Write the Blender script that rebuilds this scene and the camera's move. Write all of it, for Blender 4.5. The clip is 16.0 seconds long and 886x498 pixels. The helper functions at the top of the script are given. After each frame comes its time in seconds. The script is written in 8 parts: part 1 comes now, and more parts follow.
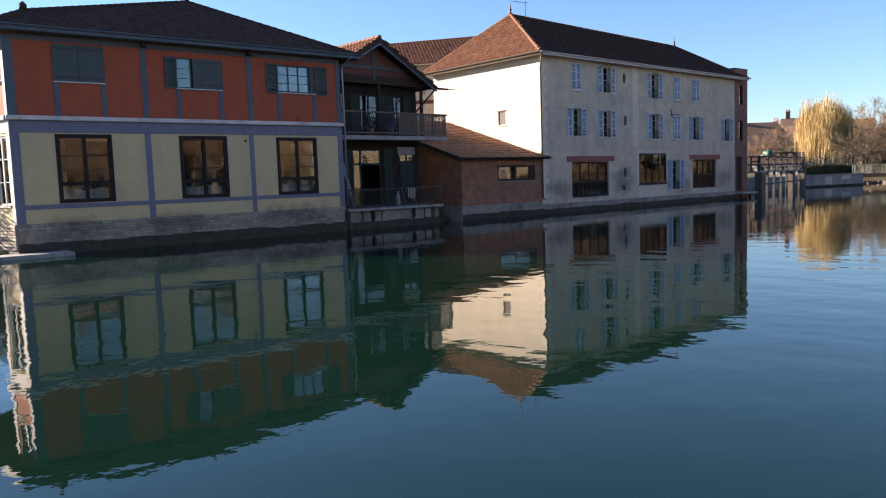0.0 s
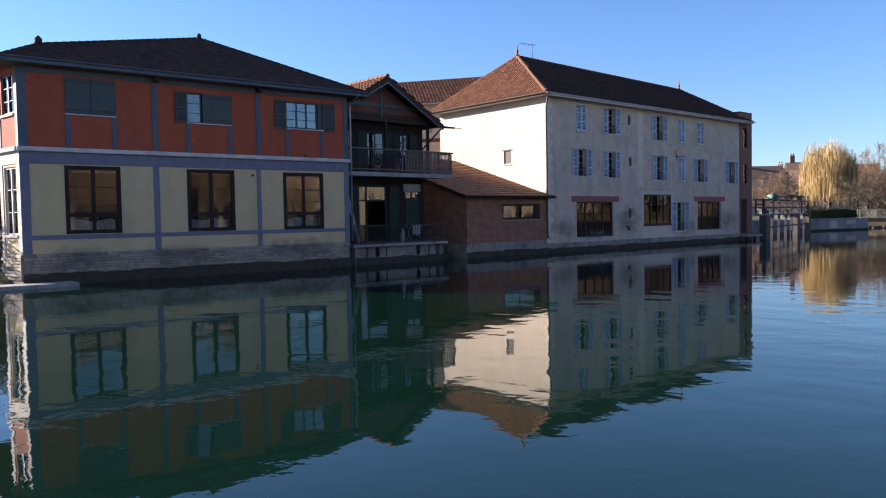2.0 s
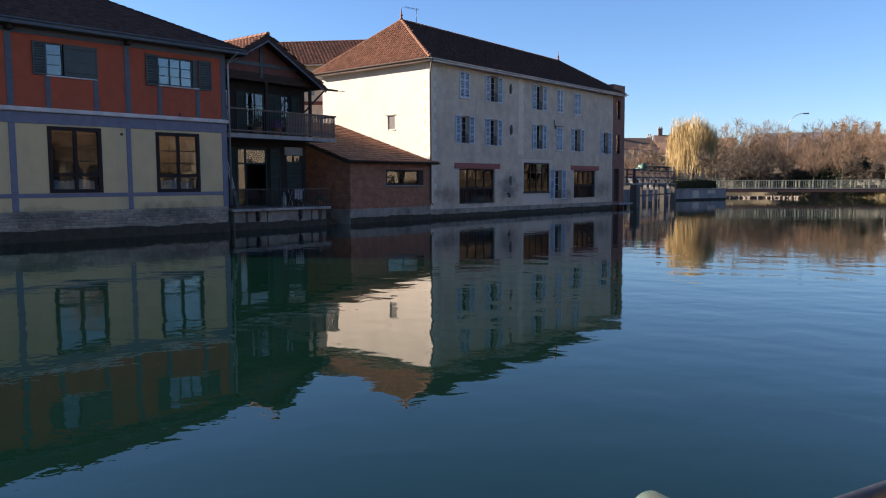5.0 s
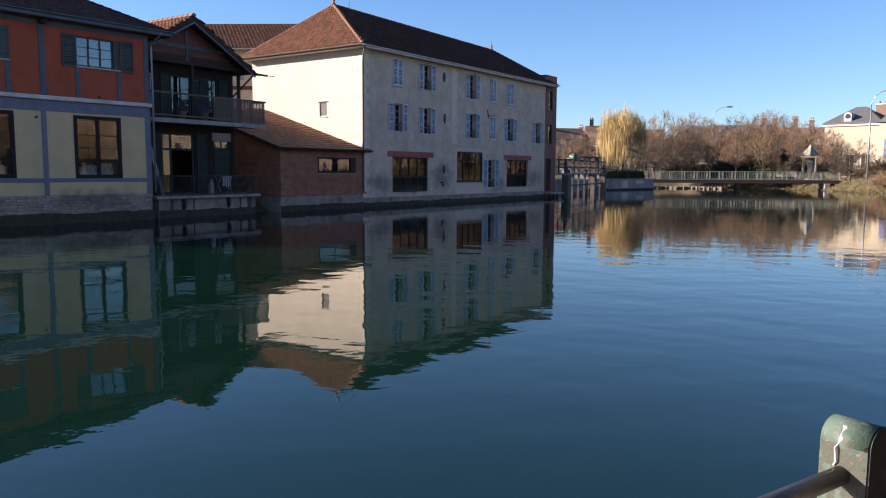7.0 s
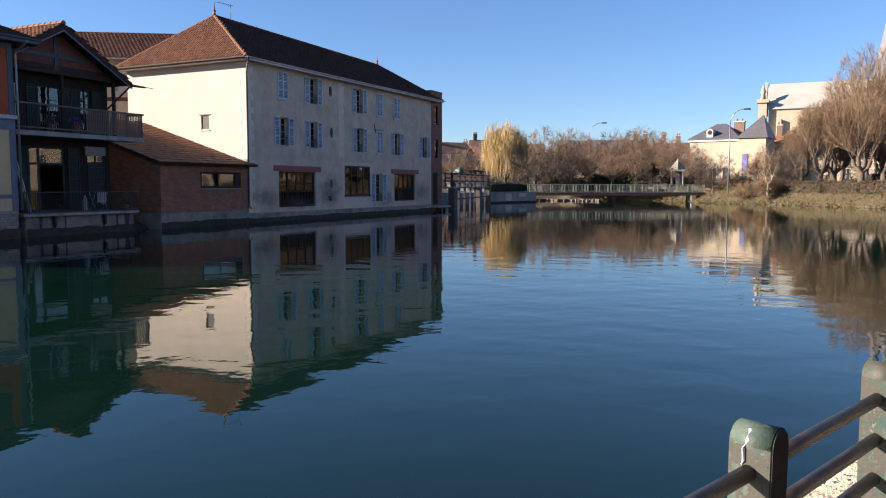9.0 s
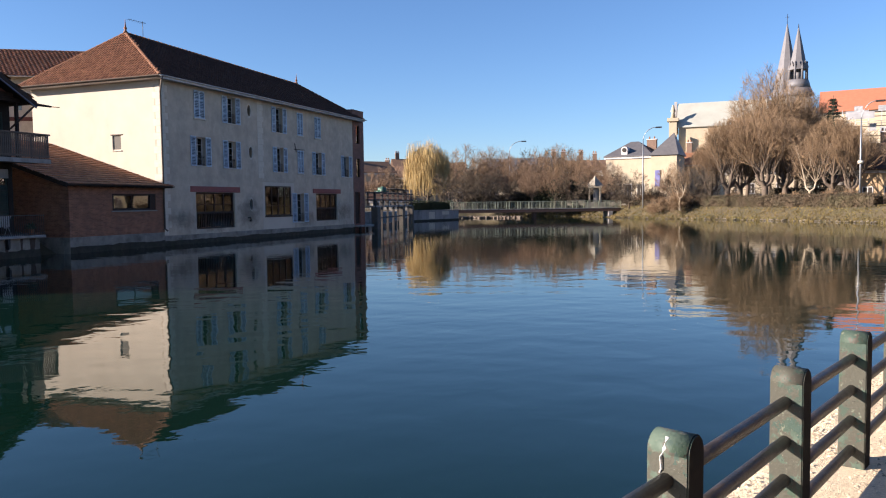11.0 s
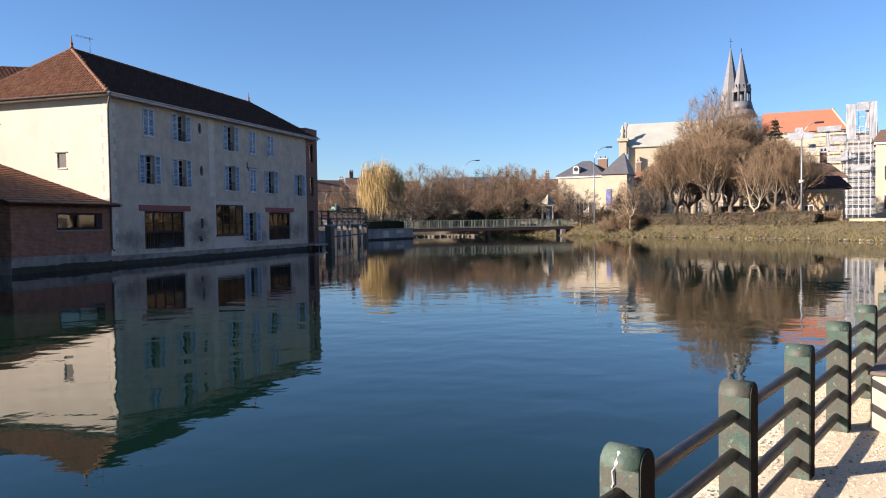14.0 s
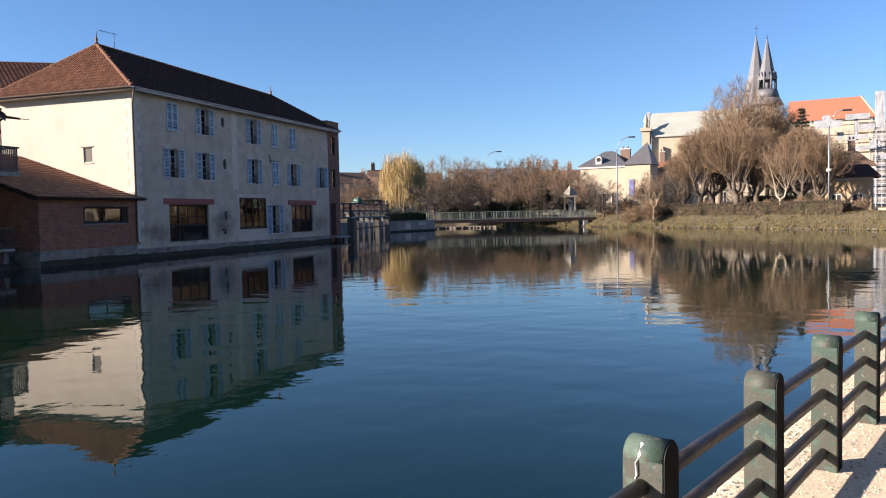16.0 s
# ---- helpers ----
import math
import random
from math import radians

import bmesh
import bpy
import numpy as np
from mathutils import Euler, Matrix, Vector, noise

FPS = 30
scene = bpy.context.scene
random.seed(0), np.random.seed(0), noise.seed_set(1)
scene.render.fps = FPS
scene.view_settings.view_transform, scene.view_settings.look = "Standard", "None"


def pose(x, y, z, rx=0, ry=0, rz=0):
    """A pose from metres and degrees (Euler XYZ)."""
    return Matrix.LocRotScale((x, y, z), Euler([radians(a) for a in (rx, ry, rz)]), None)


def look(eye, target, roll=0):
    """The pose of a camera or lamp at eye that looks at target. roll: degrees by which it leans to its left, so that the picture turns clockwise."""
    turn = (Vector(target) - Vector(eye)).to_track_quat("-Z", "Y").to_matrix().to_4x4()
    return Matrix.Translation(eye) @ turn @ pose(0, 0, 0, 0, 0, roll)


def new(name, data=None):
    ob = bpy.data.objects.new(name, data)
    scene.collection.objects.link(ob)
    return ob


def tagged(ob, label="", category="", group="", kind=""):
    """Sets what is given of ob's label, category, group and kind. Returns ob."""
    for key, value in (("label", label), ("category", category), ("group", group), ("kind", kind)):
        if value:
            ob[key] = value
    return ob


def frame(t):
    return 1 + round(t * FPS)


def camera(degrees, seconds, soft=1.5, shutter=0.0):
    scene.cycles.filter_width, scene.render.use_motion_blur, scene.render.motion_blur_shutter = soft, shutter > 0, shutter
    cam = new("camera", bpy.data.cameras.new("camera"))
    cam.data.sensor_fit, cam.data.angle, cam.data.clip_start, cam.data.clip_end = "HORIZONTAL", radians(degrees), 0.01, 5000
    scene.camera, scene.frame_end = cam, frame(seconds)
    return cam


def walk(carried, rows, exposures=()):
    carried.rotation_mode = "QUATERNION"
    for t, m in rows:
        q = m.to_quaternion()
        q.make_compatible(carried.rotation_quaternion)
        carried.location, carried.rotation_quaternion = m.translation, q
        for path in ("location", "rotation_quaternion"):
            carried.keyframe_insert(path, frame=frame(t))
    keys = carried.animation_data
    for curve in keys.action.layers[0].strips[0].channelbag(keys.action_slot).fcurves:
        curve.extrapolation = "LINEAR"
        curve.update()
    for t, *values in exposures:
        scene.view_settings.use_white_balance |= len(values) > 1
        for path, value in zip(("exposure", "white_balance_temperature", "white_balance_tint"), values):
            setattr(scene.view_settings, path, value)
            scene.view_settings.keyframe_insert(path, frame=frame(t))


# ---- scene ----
# camera: a hand-held pan from the river path
cam = camera(61.13, 16.0, soft=1.1)
PATH = [
    (0, pose(0.063, -0.023, 2.274, 84.770, 1.982, 0.476)),
    (0.5, pose(0.077, -0.012, 2.270, 85.807, 1.562, 1.012)),
    (1, pose(0.076, -0.046, 2.240, 87.017, 1.184, 1.243)),
    (1.5, pose(0.088, -0.041, 2.231, 87.838, 1.140, 1.078)),
    (2, pose(0.079, -0.037, 2.241, 87.667, 1.041, 0.877)),
    (2.5, pose(0.078, -0.042, 2.262, 87.241, 0.833, 0.442)),
    (3, pose(0.033, -0.053, 2.261, 87.123, 0.293, -1.179)),
    (3.5, pose(0.003, -0.059, 2.252, 86.606, -0.094, -3.246)),
    (4, pose(-0.008, -0.064, 2.209, 85.861, 0.290, -5.296)),
    (4.5, pose(-0.021, -0.042, 2.173, 85.378, 0.340, -7.143)),
    (6.8, pose(0.131, 0.098, 2.211, 84.122, -0.028, -11.633)),
    (7, pose(0.131, 0.098, 2.211, 84.114, -0.260, -13.021)),
    (7.5, pose(0.079, 0.110, 2.220, 83.936, -0.302, -15.944)),
    (8, pose(0.037, 0.119, 2.232, 83.924, -0.221, -18.052)),
    (8.5, pose(0.003, 0.111, 2.244, 84.414, 0.123, -20.143)),
    (9, pose(-0.066, 0.045, 2.272, 85.144, -0.041, -21.698)),
    (9.5, pose(-0.062, 0.050, 2.270, 85.733, 0.051, -22.937)),
    (10, pose(-0.047, 0.060, 2.266, 86.161, 0.311, -24.877)),
    (12.3, pose(-0.019, 0.073, 2.258, 87.205, 0.775, -28.973)),
    (12.5, pose(-0.019, 0.073, 2.258, 87.566, 0.763, -29.188)),
    (13, pose(-0.012, 0.074, 2.255, 88.253, 0.790, -30.563)),
    (13.5, pose(-0.011, 0.075, 2.254, 88.103, 0.782, -31.109)),
    (14, pose(-0.015, 0.073, 2.254, 87.909, 0.840, -31.019)),
    (14.5, pose(-0.009, 0.079, 2.252, 87.620, 0.928, -30.343)),
    (15, pose(-0.007, 0.080, 2.252, 87.471, 1.018, -29.775)),
    (15.5, pose(-0.010, 0.078, 2.251, 87.450, 1.069, -29.678)),
    (16, pose(-0.009, 0.078, 2.250, 87.302, 1.169, -29.358)),
]
EXPOSURES = [(0.0, 2.17, 6150, 18), (0.5, 2.12, 5900, 19), (1.0, 2.06, 5700, 20), (2.0, 1.95, 5650, 20), (3.0, 1.84, 5700, 19), (4.5, 1.86, 5750, 18), (8.0, 1.80, 5700, 18), (9.0, 1.70, 5700, 18), (10.0, 1.69, 5700, 18), (12.5, 1.67, 5650, 16), (16.0, 1.65, 5600, 16)]
walk(cam, PATH, EXPOSURES)

# ---- light: clear winter sky, low sun over the left bank ----
SUN_EL = 18.5
SUN_DIR = Vector((-0.954 * math.cos(radians(SUN_EL)), 0.299 * math.cos(radians(SUN_EL)), math.sin(radians(SUN_EL))))
world = bpy.data.worlds.new("clear_sky")
scene.world = world
world.use_nodes = True
wn = world.node_tree.nodes
sky = wn.new("ShaderNodeTexSky")
sky.sky_type = "NISHITA"
sky.sun_disc = False
sky.sun_elevation = radians(SUN_EL)
sky.sun_rotation = math.atan2(SUN_DIR.x, SUN_DIR.y)
sky.altitude = 150.0
sky.air_density = 1.0
sky.dust_density = 0.1
sky.ozone_density = 4.0
wn["Background"].inputs["Strength"].default_value = 0.05
world.node_tree.links.new(sky.outputs[0], wn["Background"].inputs["Color"])
sun_data = bpy.data.lights.new("sun", "SUN")
sun_data.energy = 4.8
sun_data.angle = radians(0.53)
sun_data.color = (1.0, 0.82, 0.60)
sun_ob = new("sun", sun_data)
sun_ob.matrix_world = look(SUN_DIR * 300, (0, 0, 0))


# ---- helpers for meshes ----
def mesh_from(name, bm, mat):
    me = bpy.data.meshes.new(name)
    bm.normal_update()
    bm.to_mesh(me)
    bm.free()
    for m in (mat if isinstance(mat, (list, tuple)) else [mat]):
        me.materials.append(m)
    return me


def thing(name, m, label, category, group="", kind=""):
    ob = new(name)
    ob.matrix_world = m
    ob.empty_display_size = 0.3
    return tagged(ob, label, category, group, kind)


def part(name, bm, mat, parent, label=""):
    ob = new(name, mesh_from(name, bm, mat))
    ob.parent = parent
    if label:
        ob["label"] = label
    return ob


def solo(name, bm, mat, m, label, category, group="", kind=""):
    ob = new(name, mesh_from(name, bm, mat))
    ob.matrix_world = m
    return tagged(ob, label, category, group, kind)


def shared(name, me, parent, m):
    ob = new(name, me)
    ob.parent = parent
    ob.matrix_basis = m
    return ob


def quad(bm, *pts, mi=0):
    f = bm.faces.new([bm.verts.new(p) for p in pts])
    f.material_index = mi
    return f


def box(bm, x0, x1, y0, y1, z0, z1, mi=0, m=None):
    vs = [bm.verts.new((x, y, z)) for z in (z0, z1) for x, y in ((x0, y0), (x1, y0), (x1, y1), (x0, y1))]
    fs = [(0, 3, 2, 1), (4, 5, 6, 7), (0, 1, 5, 4), (1, 2, 6, 5), (2, 3, 7, 6), (3, 0, 4, 7)]
    out = []
    for f in fs:
        face = bm.faces.new([vs[i] for i in f])
        face.material_index = mi
        out.append(face)
    if m is not None:
        for v in vs:
            v.co = m @ v.co
    return vs


def bev(bm, w=0.01, seg=1):
    bmesh.ops.bevel(bm, geom=list(bm.edges), offset=w, segments=seg, affect="EDGES", profile=0.5)
    return bm


def one_box(x0, x1, y0, y1, z0, z1, w=0.0):
    bm = bmesh.new()
    box(bm, x0, x1, y0, y1, z0, z1)
    if w:
        bev(bm, w)
    return bm


def tube(bm, pts, radii, sides=6, cap=True, mi=0):
    """A tapered round bar through the points."""
    rings = []
    n = len(pts)
    pts = [Vector(p) for p in pts]
    if not isinstance(radii, (list, tuple)):
        radii = [radii] * n
    up = Vector((0, 0, 1))
    for i, p in enumerate(pts):
        d = (pts[min(i + 1, n - 1)] - pts[max(i - 1, 0)]).normalized()
        a = d.cross(up if abs(d.z) < 0.9 else Vector((1, 0, 0))).normalized()
        b = d.cross(a)
        rings.append([bm.verts.new(p + (a * math.cos(2 * math.pi * k / sides) + b * math.sin(2 * math.pi * k / sides)) * radii[i]) for k in range(sides)])
    for r0, r1 in zip(rings, rings[1:]):
        for k in range(sides):
            f = bm.faces.new((r0[k], r1[k], r1[(k + 1) % sides], r0[(k + 1) % sides]))
            f.smooth = sides > 4
            f.material_index = mi
    if cap:
        bm.faces.new(rings[0]).material_index = mi
        bm.faces.new(list(reversed(rings[-1]))).material_index = mi


def prism(bm, outline, y0, y1, mi=0):
    """An outline in x and z, pushed from y0 to y1."""
    a = [bm.verts.new((x, y0, z)) for x, z in outline]
    b = [bm.verts.new((x, y1, z)) for x, z in outline]
    n = len(a)
    bm.faces.new(a).material_index = mi
    bm.faces.new(list(reversed(b))).material_index = mi
    for i in range(n):
        bm.faces.new((a[(i + 1) % n], a[i], b[i], b[(i + 1) % n])).material_index = mi


def panel(bm, s0, s1, z0, z1, y0, y1, holes=(), mi=0):
    """A wall along x, from y0 to y1 thick, with openings (x0, x1, z0, z1) that go through it."""
    xs = sorted({s0, s1, *[v for h in holes for v in h[:2] if s0 < v < s1]})
    zs = sorted({z0, z1, *[v for h in holes for v in h[2:4] if z0 < v < z1]})
    nx, nz = len(xs) - 1, len(zs) - 1
    solid = {}
    for i in range(nx):
        for k in range(nz):
            cx, cz = (xs[i] + xs[i + 1]) / 2, (zs[k] + zs[k + 1]) / 2
            solid[i, k] = not any(h[0] < cx < h[1] and h[2] < cz < h[3] for h in holes)
    vs = {}

    def v(i, j, k):
        if (i, j, k) not in vs:
            vs[i, j, k] = bm.verts.new((xs[i], (y0, y1)[j], zs[k]))
        return vs[i, j, k]

    for (i, k), on in solid.items():
        if not on:
            continue
        fs = [(v(i, 0, k), v(i + 1, 0, k), v(i + 1, 0, k + 1), v(i, 0, k + 1)),
              (v(i + 1, 1, k), v(i, 1, k), v(i, 1, k + 1), v(i + 1, 1, k + 1))]
        if not solid.get((i - 1, k)):
            fs.append((v(i, 1, k), v(i, 0, k), v(i, 0, k + 1), v(i, 1, k + 1)))
        if not solid.get((i + 1, k)):
            fs.append((v(i + 1, 0, k), v(i + 1, 1, k), v(i + 1, 1, k + 1), v(i + 1, 0, k + 1)))
        if not solid.get((i, k - 1)):
            fs.append((v(i, 1, k), v(i + 1, 1, k), v(i + 1, 0, k), v(i, 0, k)))
        if not solid.get((i, k + 1)):
            fs.append((v(i, 0, k + 1), v(i + 1, 0, k + 1), v(i + 1, 1, k + 1), v(i, 1, k + 1)))
        for f in fs:
            bm.faces.new(f).material_index = mi


def inside(p, poly):
    x, y = p
    hit = False
    for (x0, y0), (x1, y1) in zip(poly, poly[1:] + poly[:1]):
        if (y0 > y) != (y1 > y) and x < (x1 - x0) * (y - y0) / (y1 - y0) + x0:
            hit = not hit
    return hit


def tiles(bm, poly, tw=0.24, th=0.33, lift=0.035, roll=0.032, seed=1):
    """Interlocking roof tiles on a flat roof face: each with a pan, a roll and a lower lip."""
    rnd = random.Random(seed)
    poly = [Vector(p) for p in poly]
    n = (poly[1] - poly[0]).cross(poly[2] - poly[0]).normalized()
    if n.z < 0:
        n = -n
    u = Vector((0, 0, 1)).cross(n).normalized()
    v = n.cross(u)
    o = poly[0]
    flat = [((p - o).dot(u), (p - o).dot(v)) for p in poly]
    u0, u1 = min(a for a, b in flat), max(a for a, b in flat)
    v0, v1 = min(b for a, b in flat), max(b for a, b in flat)
    prof = [(0.0, 0.0), (0.5, 0.0), (0.62, roll), (0.86, roll), (1.0, 0.004)]
    row = 0
    b = v0
    while b < v1:
        a = u0 - (tw / 2 if row % 2 else 0)
        while a < u1:
            if inside((a + tw / 2, b + th * 0.45), flat):
                j = rnd.uniform(-0.006, 0.006)
                tilt = rnd.uniform(-0.004, 0.004)
                lo = [bm.verts.new(o + u * (a + q * tw) + v * (b - 0.03 + j) + n * (lift + h + tilt)) for q, h in prof]
                hi = [bm.verts.new(o + u * (a + q * tw) + v * (b + th) + n * (h + 0.002)) for q, h in prof]
                base = [bm.verts.new(o + u * (a + q * tw) + v * (b - 0.03 + j) + n * (h * 0.4 - 0.004)) for q, h in prof]
                for k in range(4):
                    bm.faces.new((lo[k], lo[k + 1], hi[k + 1], hi[k]))
                    bm.faces.new((base[k], base[k + 1], lo[k + 1], lo[k]))
            a += tw
        b += th
        row += 1


def slab(bm, poly, thick, mi=0):
    """A flat plate with the given upper outline, thickened downwards."""
    a = [bm.verts.new(p) for p in poly]
    b = [bm.verts.new(Vector(p) - Vector((0, 0, thick))) for p in poly]
    k = len(a)
    f = bm.faces.new(a)
    f.normal_update()
    if f.normal.z < 0:
        f.normal_flip()
    f.material_index = mi
    bm.faces.new(b).material_index = mi
    for i in range(k):
        bm.faces.new((a[i], b[i], b[(i + 1) % k], a[(i + 1) % k])).material_index = mi


def ridge_caps(bm, p0, p1, r=0.11, step=0.38):
    """Half-round ridge tiles, each lapping over the one before."""
    p0, p1 = Vector(p0), Vector(p1)
    d = (p1 - p0)
    n = max(1, int(d.length / step))
    d.normalize()
    side = d.cross(Vector((0, 0, 1))).normalized()
    up = side.cross(d)
    L = (p1 - p0).length / n
    for i in range(n):
        rings = []
        for q, rr in ((0, r * 1.12), (L * 0.22, r * 1.05), (L + 0.02, r * 0.9)):
            c = p0 + d * (i * L + q)
            rings.append([bm.verts.new(c + side * math.cos(w) * rr + up * (math.sin(w) * rr - 0.02)) for w in [math.pi * k / 6 for k in range(7)]])
        for r0, r1 in zip(rings, rings[1:]):
            for k in range(6):
                bm.faces.new((r0[k], r0[k + 1], r1[k + 1], r1[k]))
        bm.faces.new(rings[0])


# ---- materials ----
def mat(name, c1, c2=None, scale=3.0, rough=0.8, bump=0.15, fine=60.0, metal=0.0, c3=None, big=0.35, streak=0.0, spec=0.5, detail=6.0, bdist=0.01, isl=0.0):
    """Plain solid surface: two tones mixed by noise at two sizes, a stain tone, fine relief."""
    m = bpy.data.materials.new(name)
    m.use_nodes = True
    nt = m.node_tree
    N, L = nt.nodes, nt.links
    p = N["Principled BSDF"]
    p.inputs["Roughness"].default_value = rough
    p.inputs["Metallic"].default_value = metal
    p.inputs["Specular IOR Level"].default_value = spec
    tc = N.new("ShaderNodeTexCoord")
    c2 = c2 or tuple(v * 0.75 for v in c1)
    c3 = c3 or tuple(v * 0.6 for v in c1)

    def nz(sc, det=detail, src=None, rgh=0.6):
        t = N.new("ShaderNodeTexNoise")
        t.inputs["Scale"].default_value = sc
        t.inputs["Detail"].default_value = det
        t.inputs["Roughness"].default_value = rgh
        L.new(src or tc.outputs["Object"], t.inputs["Vector"])
        return t.outputs["Fac"]

    def ramp(fac, a, b):
        r = N.new("ShaderNodeMapRange")
        r.inputs["From Min"].default_value, r.inputs["From Max"].default_value = a, b
        L.new(fac, r.inputs["Value"])
        return r.outputs["Result"]

    def mix(fac, a, b):
        x = N.new("ShaderNodeMix")
        x.data_type = "RGBA"
        L.new(fac, x.inputs["Factor"])
        for sock, val in ((x.inputs["A"], a), (x.inputs["B"], b)):
            if isinstance(val, tuple):
                sock.default_value = (*val, 1)
            else:
                L.new(val, sock)
        return x.outputs["Result"]

    col = mix(ramp(nz(scale), 0.35, 0.65), c1, c2)
    src = None
    if streak:
        mp = N.new("ShaderNodeMapping")
        mp.inputs["Scale"].default_value = (1.0, 1.0, streak)
        L.new(tc.outputs["Object"], mp.inputs["Vector"])
        src = mp.outputs["Vector"]
    stain = ramp(nz(scale * 0.6, 8.0, src, 0.65), 0.48, 0.72)
    mul = N.new("ShaderNodeMath")
    mul.operation = "MULTIPLY"
    mul.inputs[1].default_value = big
    L.new(stain, mul.inputs[0])
    col = mix(mul.outputs[0], col, c3)
    if isl:
        g = N.new("ShaderNodeNewGeometry")
        hsv = N.new("ShaderNodeHueSaturation")
        r = N.new("ShaderNodeMapRange")
        r.inputs["To Min"].default_value, r.inputs["To Max"].default_value = 1 - isl, 1 + isl
        L.new(g.outputs["Random Per Island"], r.inputs["Value"])
        L.new(r.outputs["Result"], hsv.inputs["Value"])
        L.new(col, hsv.inputs["Color"])
        col = hsv.outputs["Color"]
    L.new(col, p.inputs["Base Color"])
    if bump:
        b = N.new("ShaderNodeBump")
        b.inputs["Strength"].default_value = bump
        b.inputs["Distance"].default_value = bdist
        L.new(nz(fine, 4.0), b.inputs["Height"])
        L.new(b.outputs["Normal"], p.inputs["Normal"])
    rr = N.new("ShaderNodeMapRange")
    rr.inputs["To Min"].default_value, rr.inputs["To Max"].default_value = max(0.02, rough - 0.1), min(1, rough + 0.1)
    L.new(nz(scale * 2.3), rr.inputs["Value"])
    L.new(rr.outputs["Result"], p.inputs["Roughness"])
    return m


def piece_random(m, amount=0.2):
    """Lets each piece that is an object of its own differ a little in tone."""
    nt = m.node_tree
    N, L = nt.nodes, nt.links
    p = N["Principled BSDF"]
    old = p.inputs["Base Color"].links[0].from_socket
    oi = N.new("ShaderNodeObjectInfo")
    r = N.new("ShaderNodeMapRange")
    r.inputs["To Min"].default_value, r.inputs["To Max"].default_value = 1 - amount, 1 + amount
    hsv = N.new("ShaderNodeHueSaturation")
    L.new(oi.outputs["Random"], r.inputs["Value"])
    L.new(r.outputs["Result"], hsv.inputs["Value"])
    L.new(old, hsv.inputs["Color"])
    L.new(hsv.outputs["Color"], p.inputs["Base Color"])
    return m


def glass_mat(name, tint=(0.9, 0.95, 0.95), ior=1.5):
    m = bpy.data.materials.new(name)
    m.use_nodes = True
    nt = m.node_tree
    N, L = nt.nodes, nt.links
    N.remove(N["Principled BSDF"])
    tr, gl, fr, mx = N.new("ShaderNodeBsdfTransparent"), N.new("ShaderNodeBsdfGlossy"), N.new("ShaderNodeFresnel"), N.new("ShaderNodeMixShader")
    tr.inputs["Color"].default_value = (*tint, 1)
    gl.inputs["Roughness"].default_value = 0.02
    fr.inputs["IOR"].default_value = ior
    tc, ns, b = N.new("ShaderNodeTexCoord"), N.new("ShaderNodeTexNoise"), N.new("ShaderNodeBump")
    ns.inputs["Scale"].default_value = 1.3
    b.inputs["Strength"].default_value, b.inputs["Distance"].default_value = 0.15, 0.01
    L.new(tc.outputs["Object"], ns.inputs["Vector"])
    L.new(ns.outputs["Fac"], b.inputs["Height"])
    L.new(b.outputs["Normal"], gl.inputs["Normal"])
    L.new(fr.outputs[0], mx.inputs[0])
    L.new(tr.outputs[0], mx.inputs[1])
    L.new(gl.outputs[0], mx.inputs[2])
    L.new(mx.outputs[0], N["Material Output"].inputs["Surface"])
    return m


def water_mat():
    m = bpy.data.materials.new("river_water")
    m.use_nodes = True
    nt = m.node_tree
    N, L = nt.nodes, nt.links
    p = N["Principled BSDF"]
    p.inputs["Base Color"].default_value = (0.0030, 0.0142, 0.0092, 1)
    p.inputs["Roughness"].default_value = 0.015
    p.inputs["IOR"].default_value = 1.345
    tc = N.new("ShaderNodeTexCoord")

    def nz(scale, det, sx=1.0, sy=1.0, dist=0.0):
        mp = N.new("ShaderNodeMapping")
        mp.inputs["Rotation"].default_value = (0, 0, radians(20))
        mp.inputs["Scale"].default_value = (sx, sy, 1)
        L.new(tc.outputs["Object"], mp.inputs["Vector"])
        t = N.new("ShaderNodeTexNoise")
        t.inputs["Scale"].default_value = scale
        t.inputs["Detail"].default_value = det
        t.inputs["Distortion"].default_value = dist
        L.new(mp.outputs["Vector"], t.inputs["Vector"])
        return t.outputs["Fac"]

    # a patchy breeze: some reaches are smoother than others
    amp = N.new("ShaderNodeMapRange")
    amp.inputs["From Min"].default_value, amp.inputs["From Max"].default_value = 0.35, 0.7
    amp.inputs["To Min"].default_value, amp.inputs["To Max"].default_value = 0.35, 1.0
    L.new(nz(0.05, 2.0), amp.inputs["Value"])
    b1 = N.new("ShaderNodeBump")
    b1.inputs["Distance"].default_value = 0.0055
    L.new(amp.outputs["Result"], b1.inputs["Strength"])
    L.new(nz(1.5, 2.0, 1.0, 1.0, 0.6), b1.inputs["Height"])
    b2 = N.new("ShaderNodeBump")
    b2.inputs["Distance"].default_value = 0.0012
    b2.inputs["Strength"].default_value = 0.6
    L.new(nz(6.0, 2.0), b2.inputs["Height"])
    L.new(b1.outputs["Normal"], b2.inputs["Normal"])
    L.new(b2.outputs["Normal"], p.inputs["Normal"])
    return m


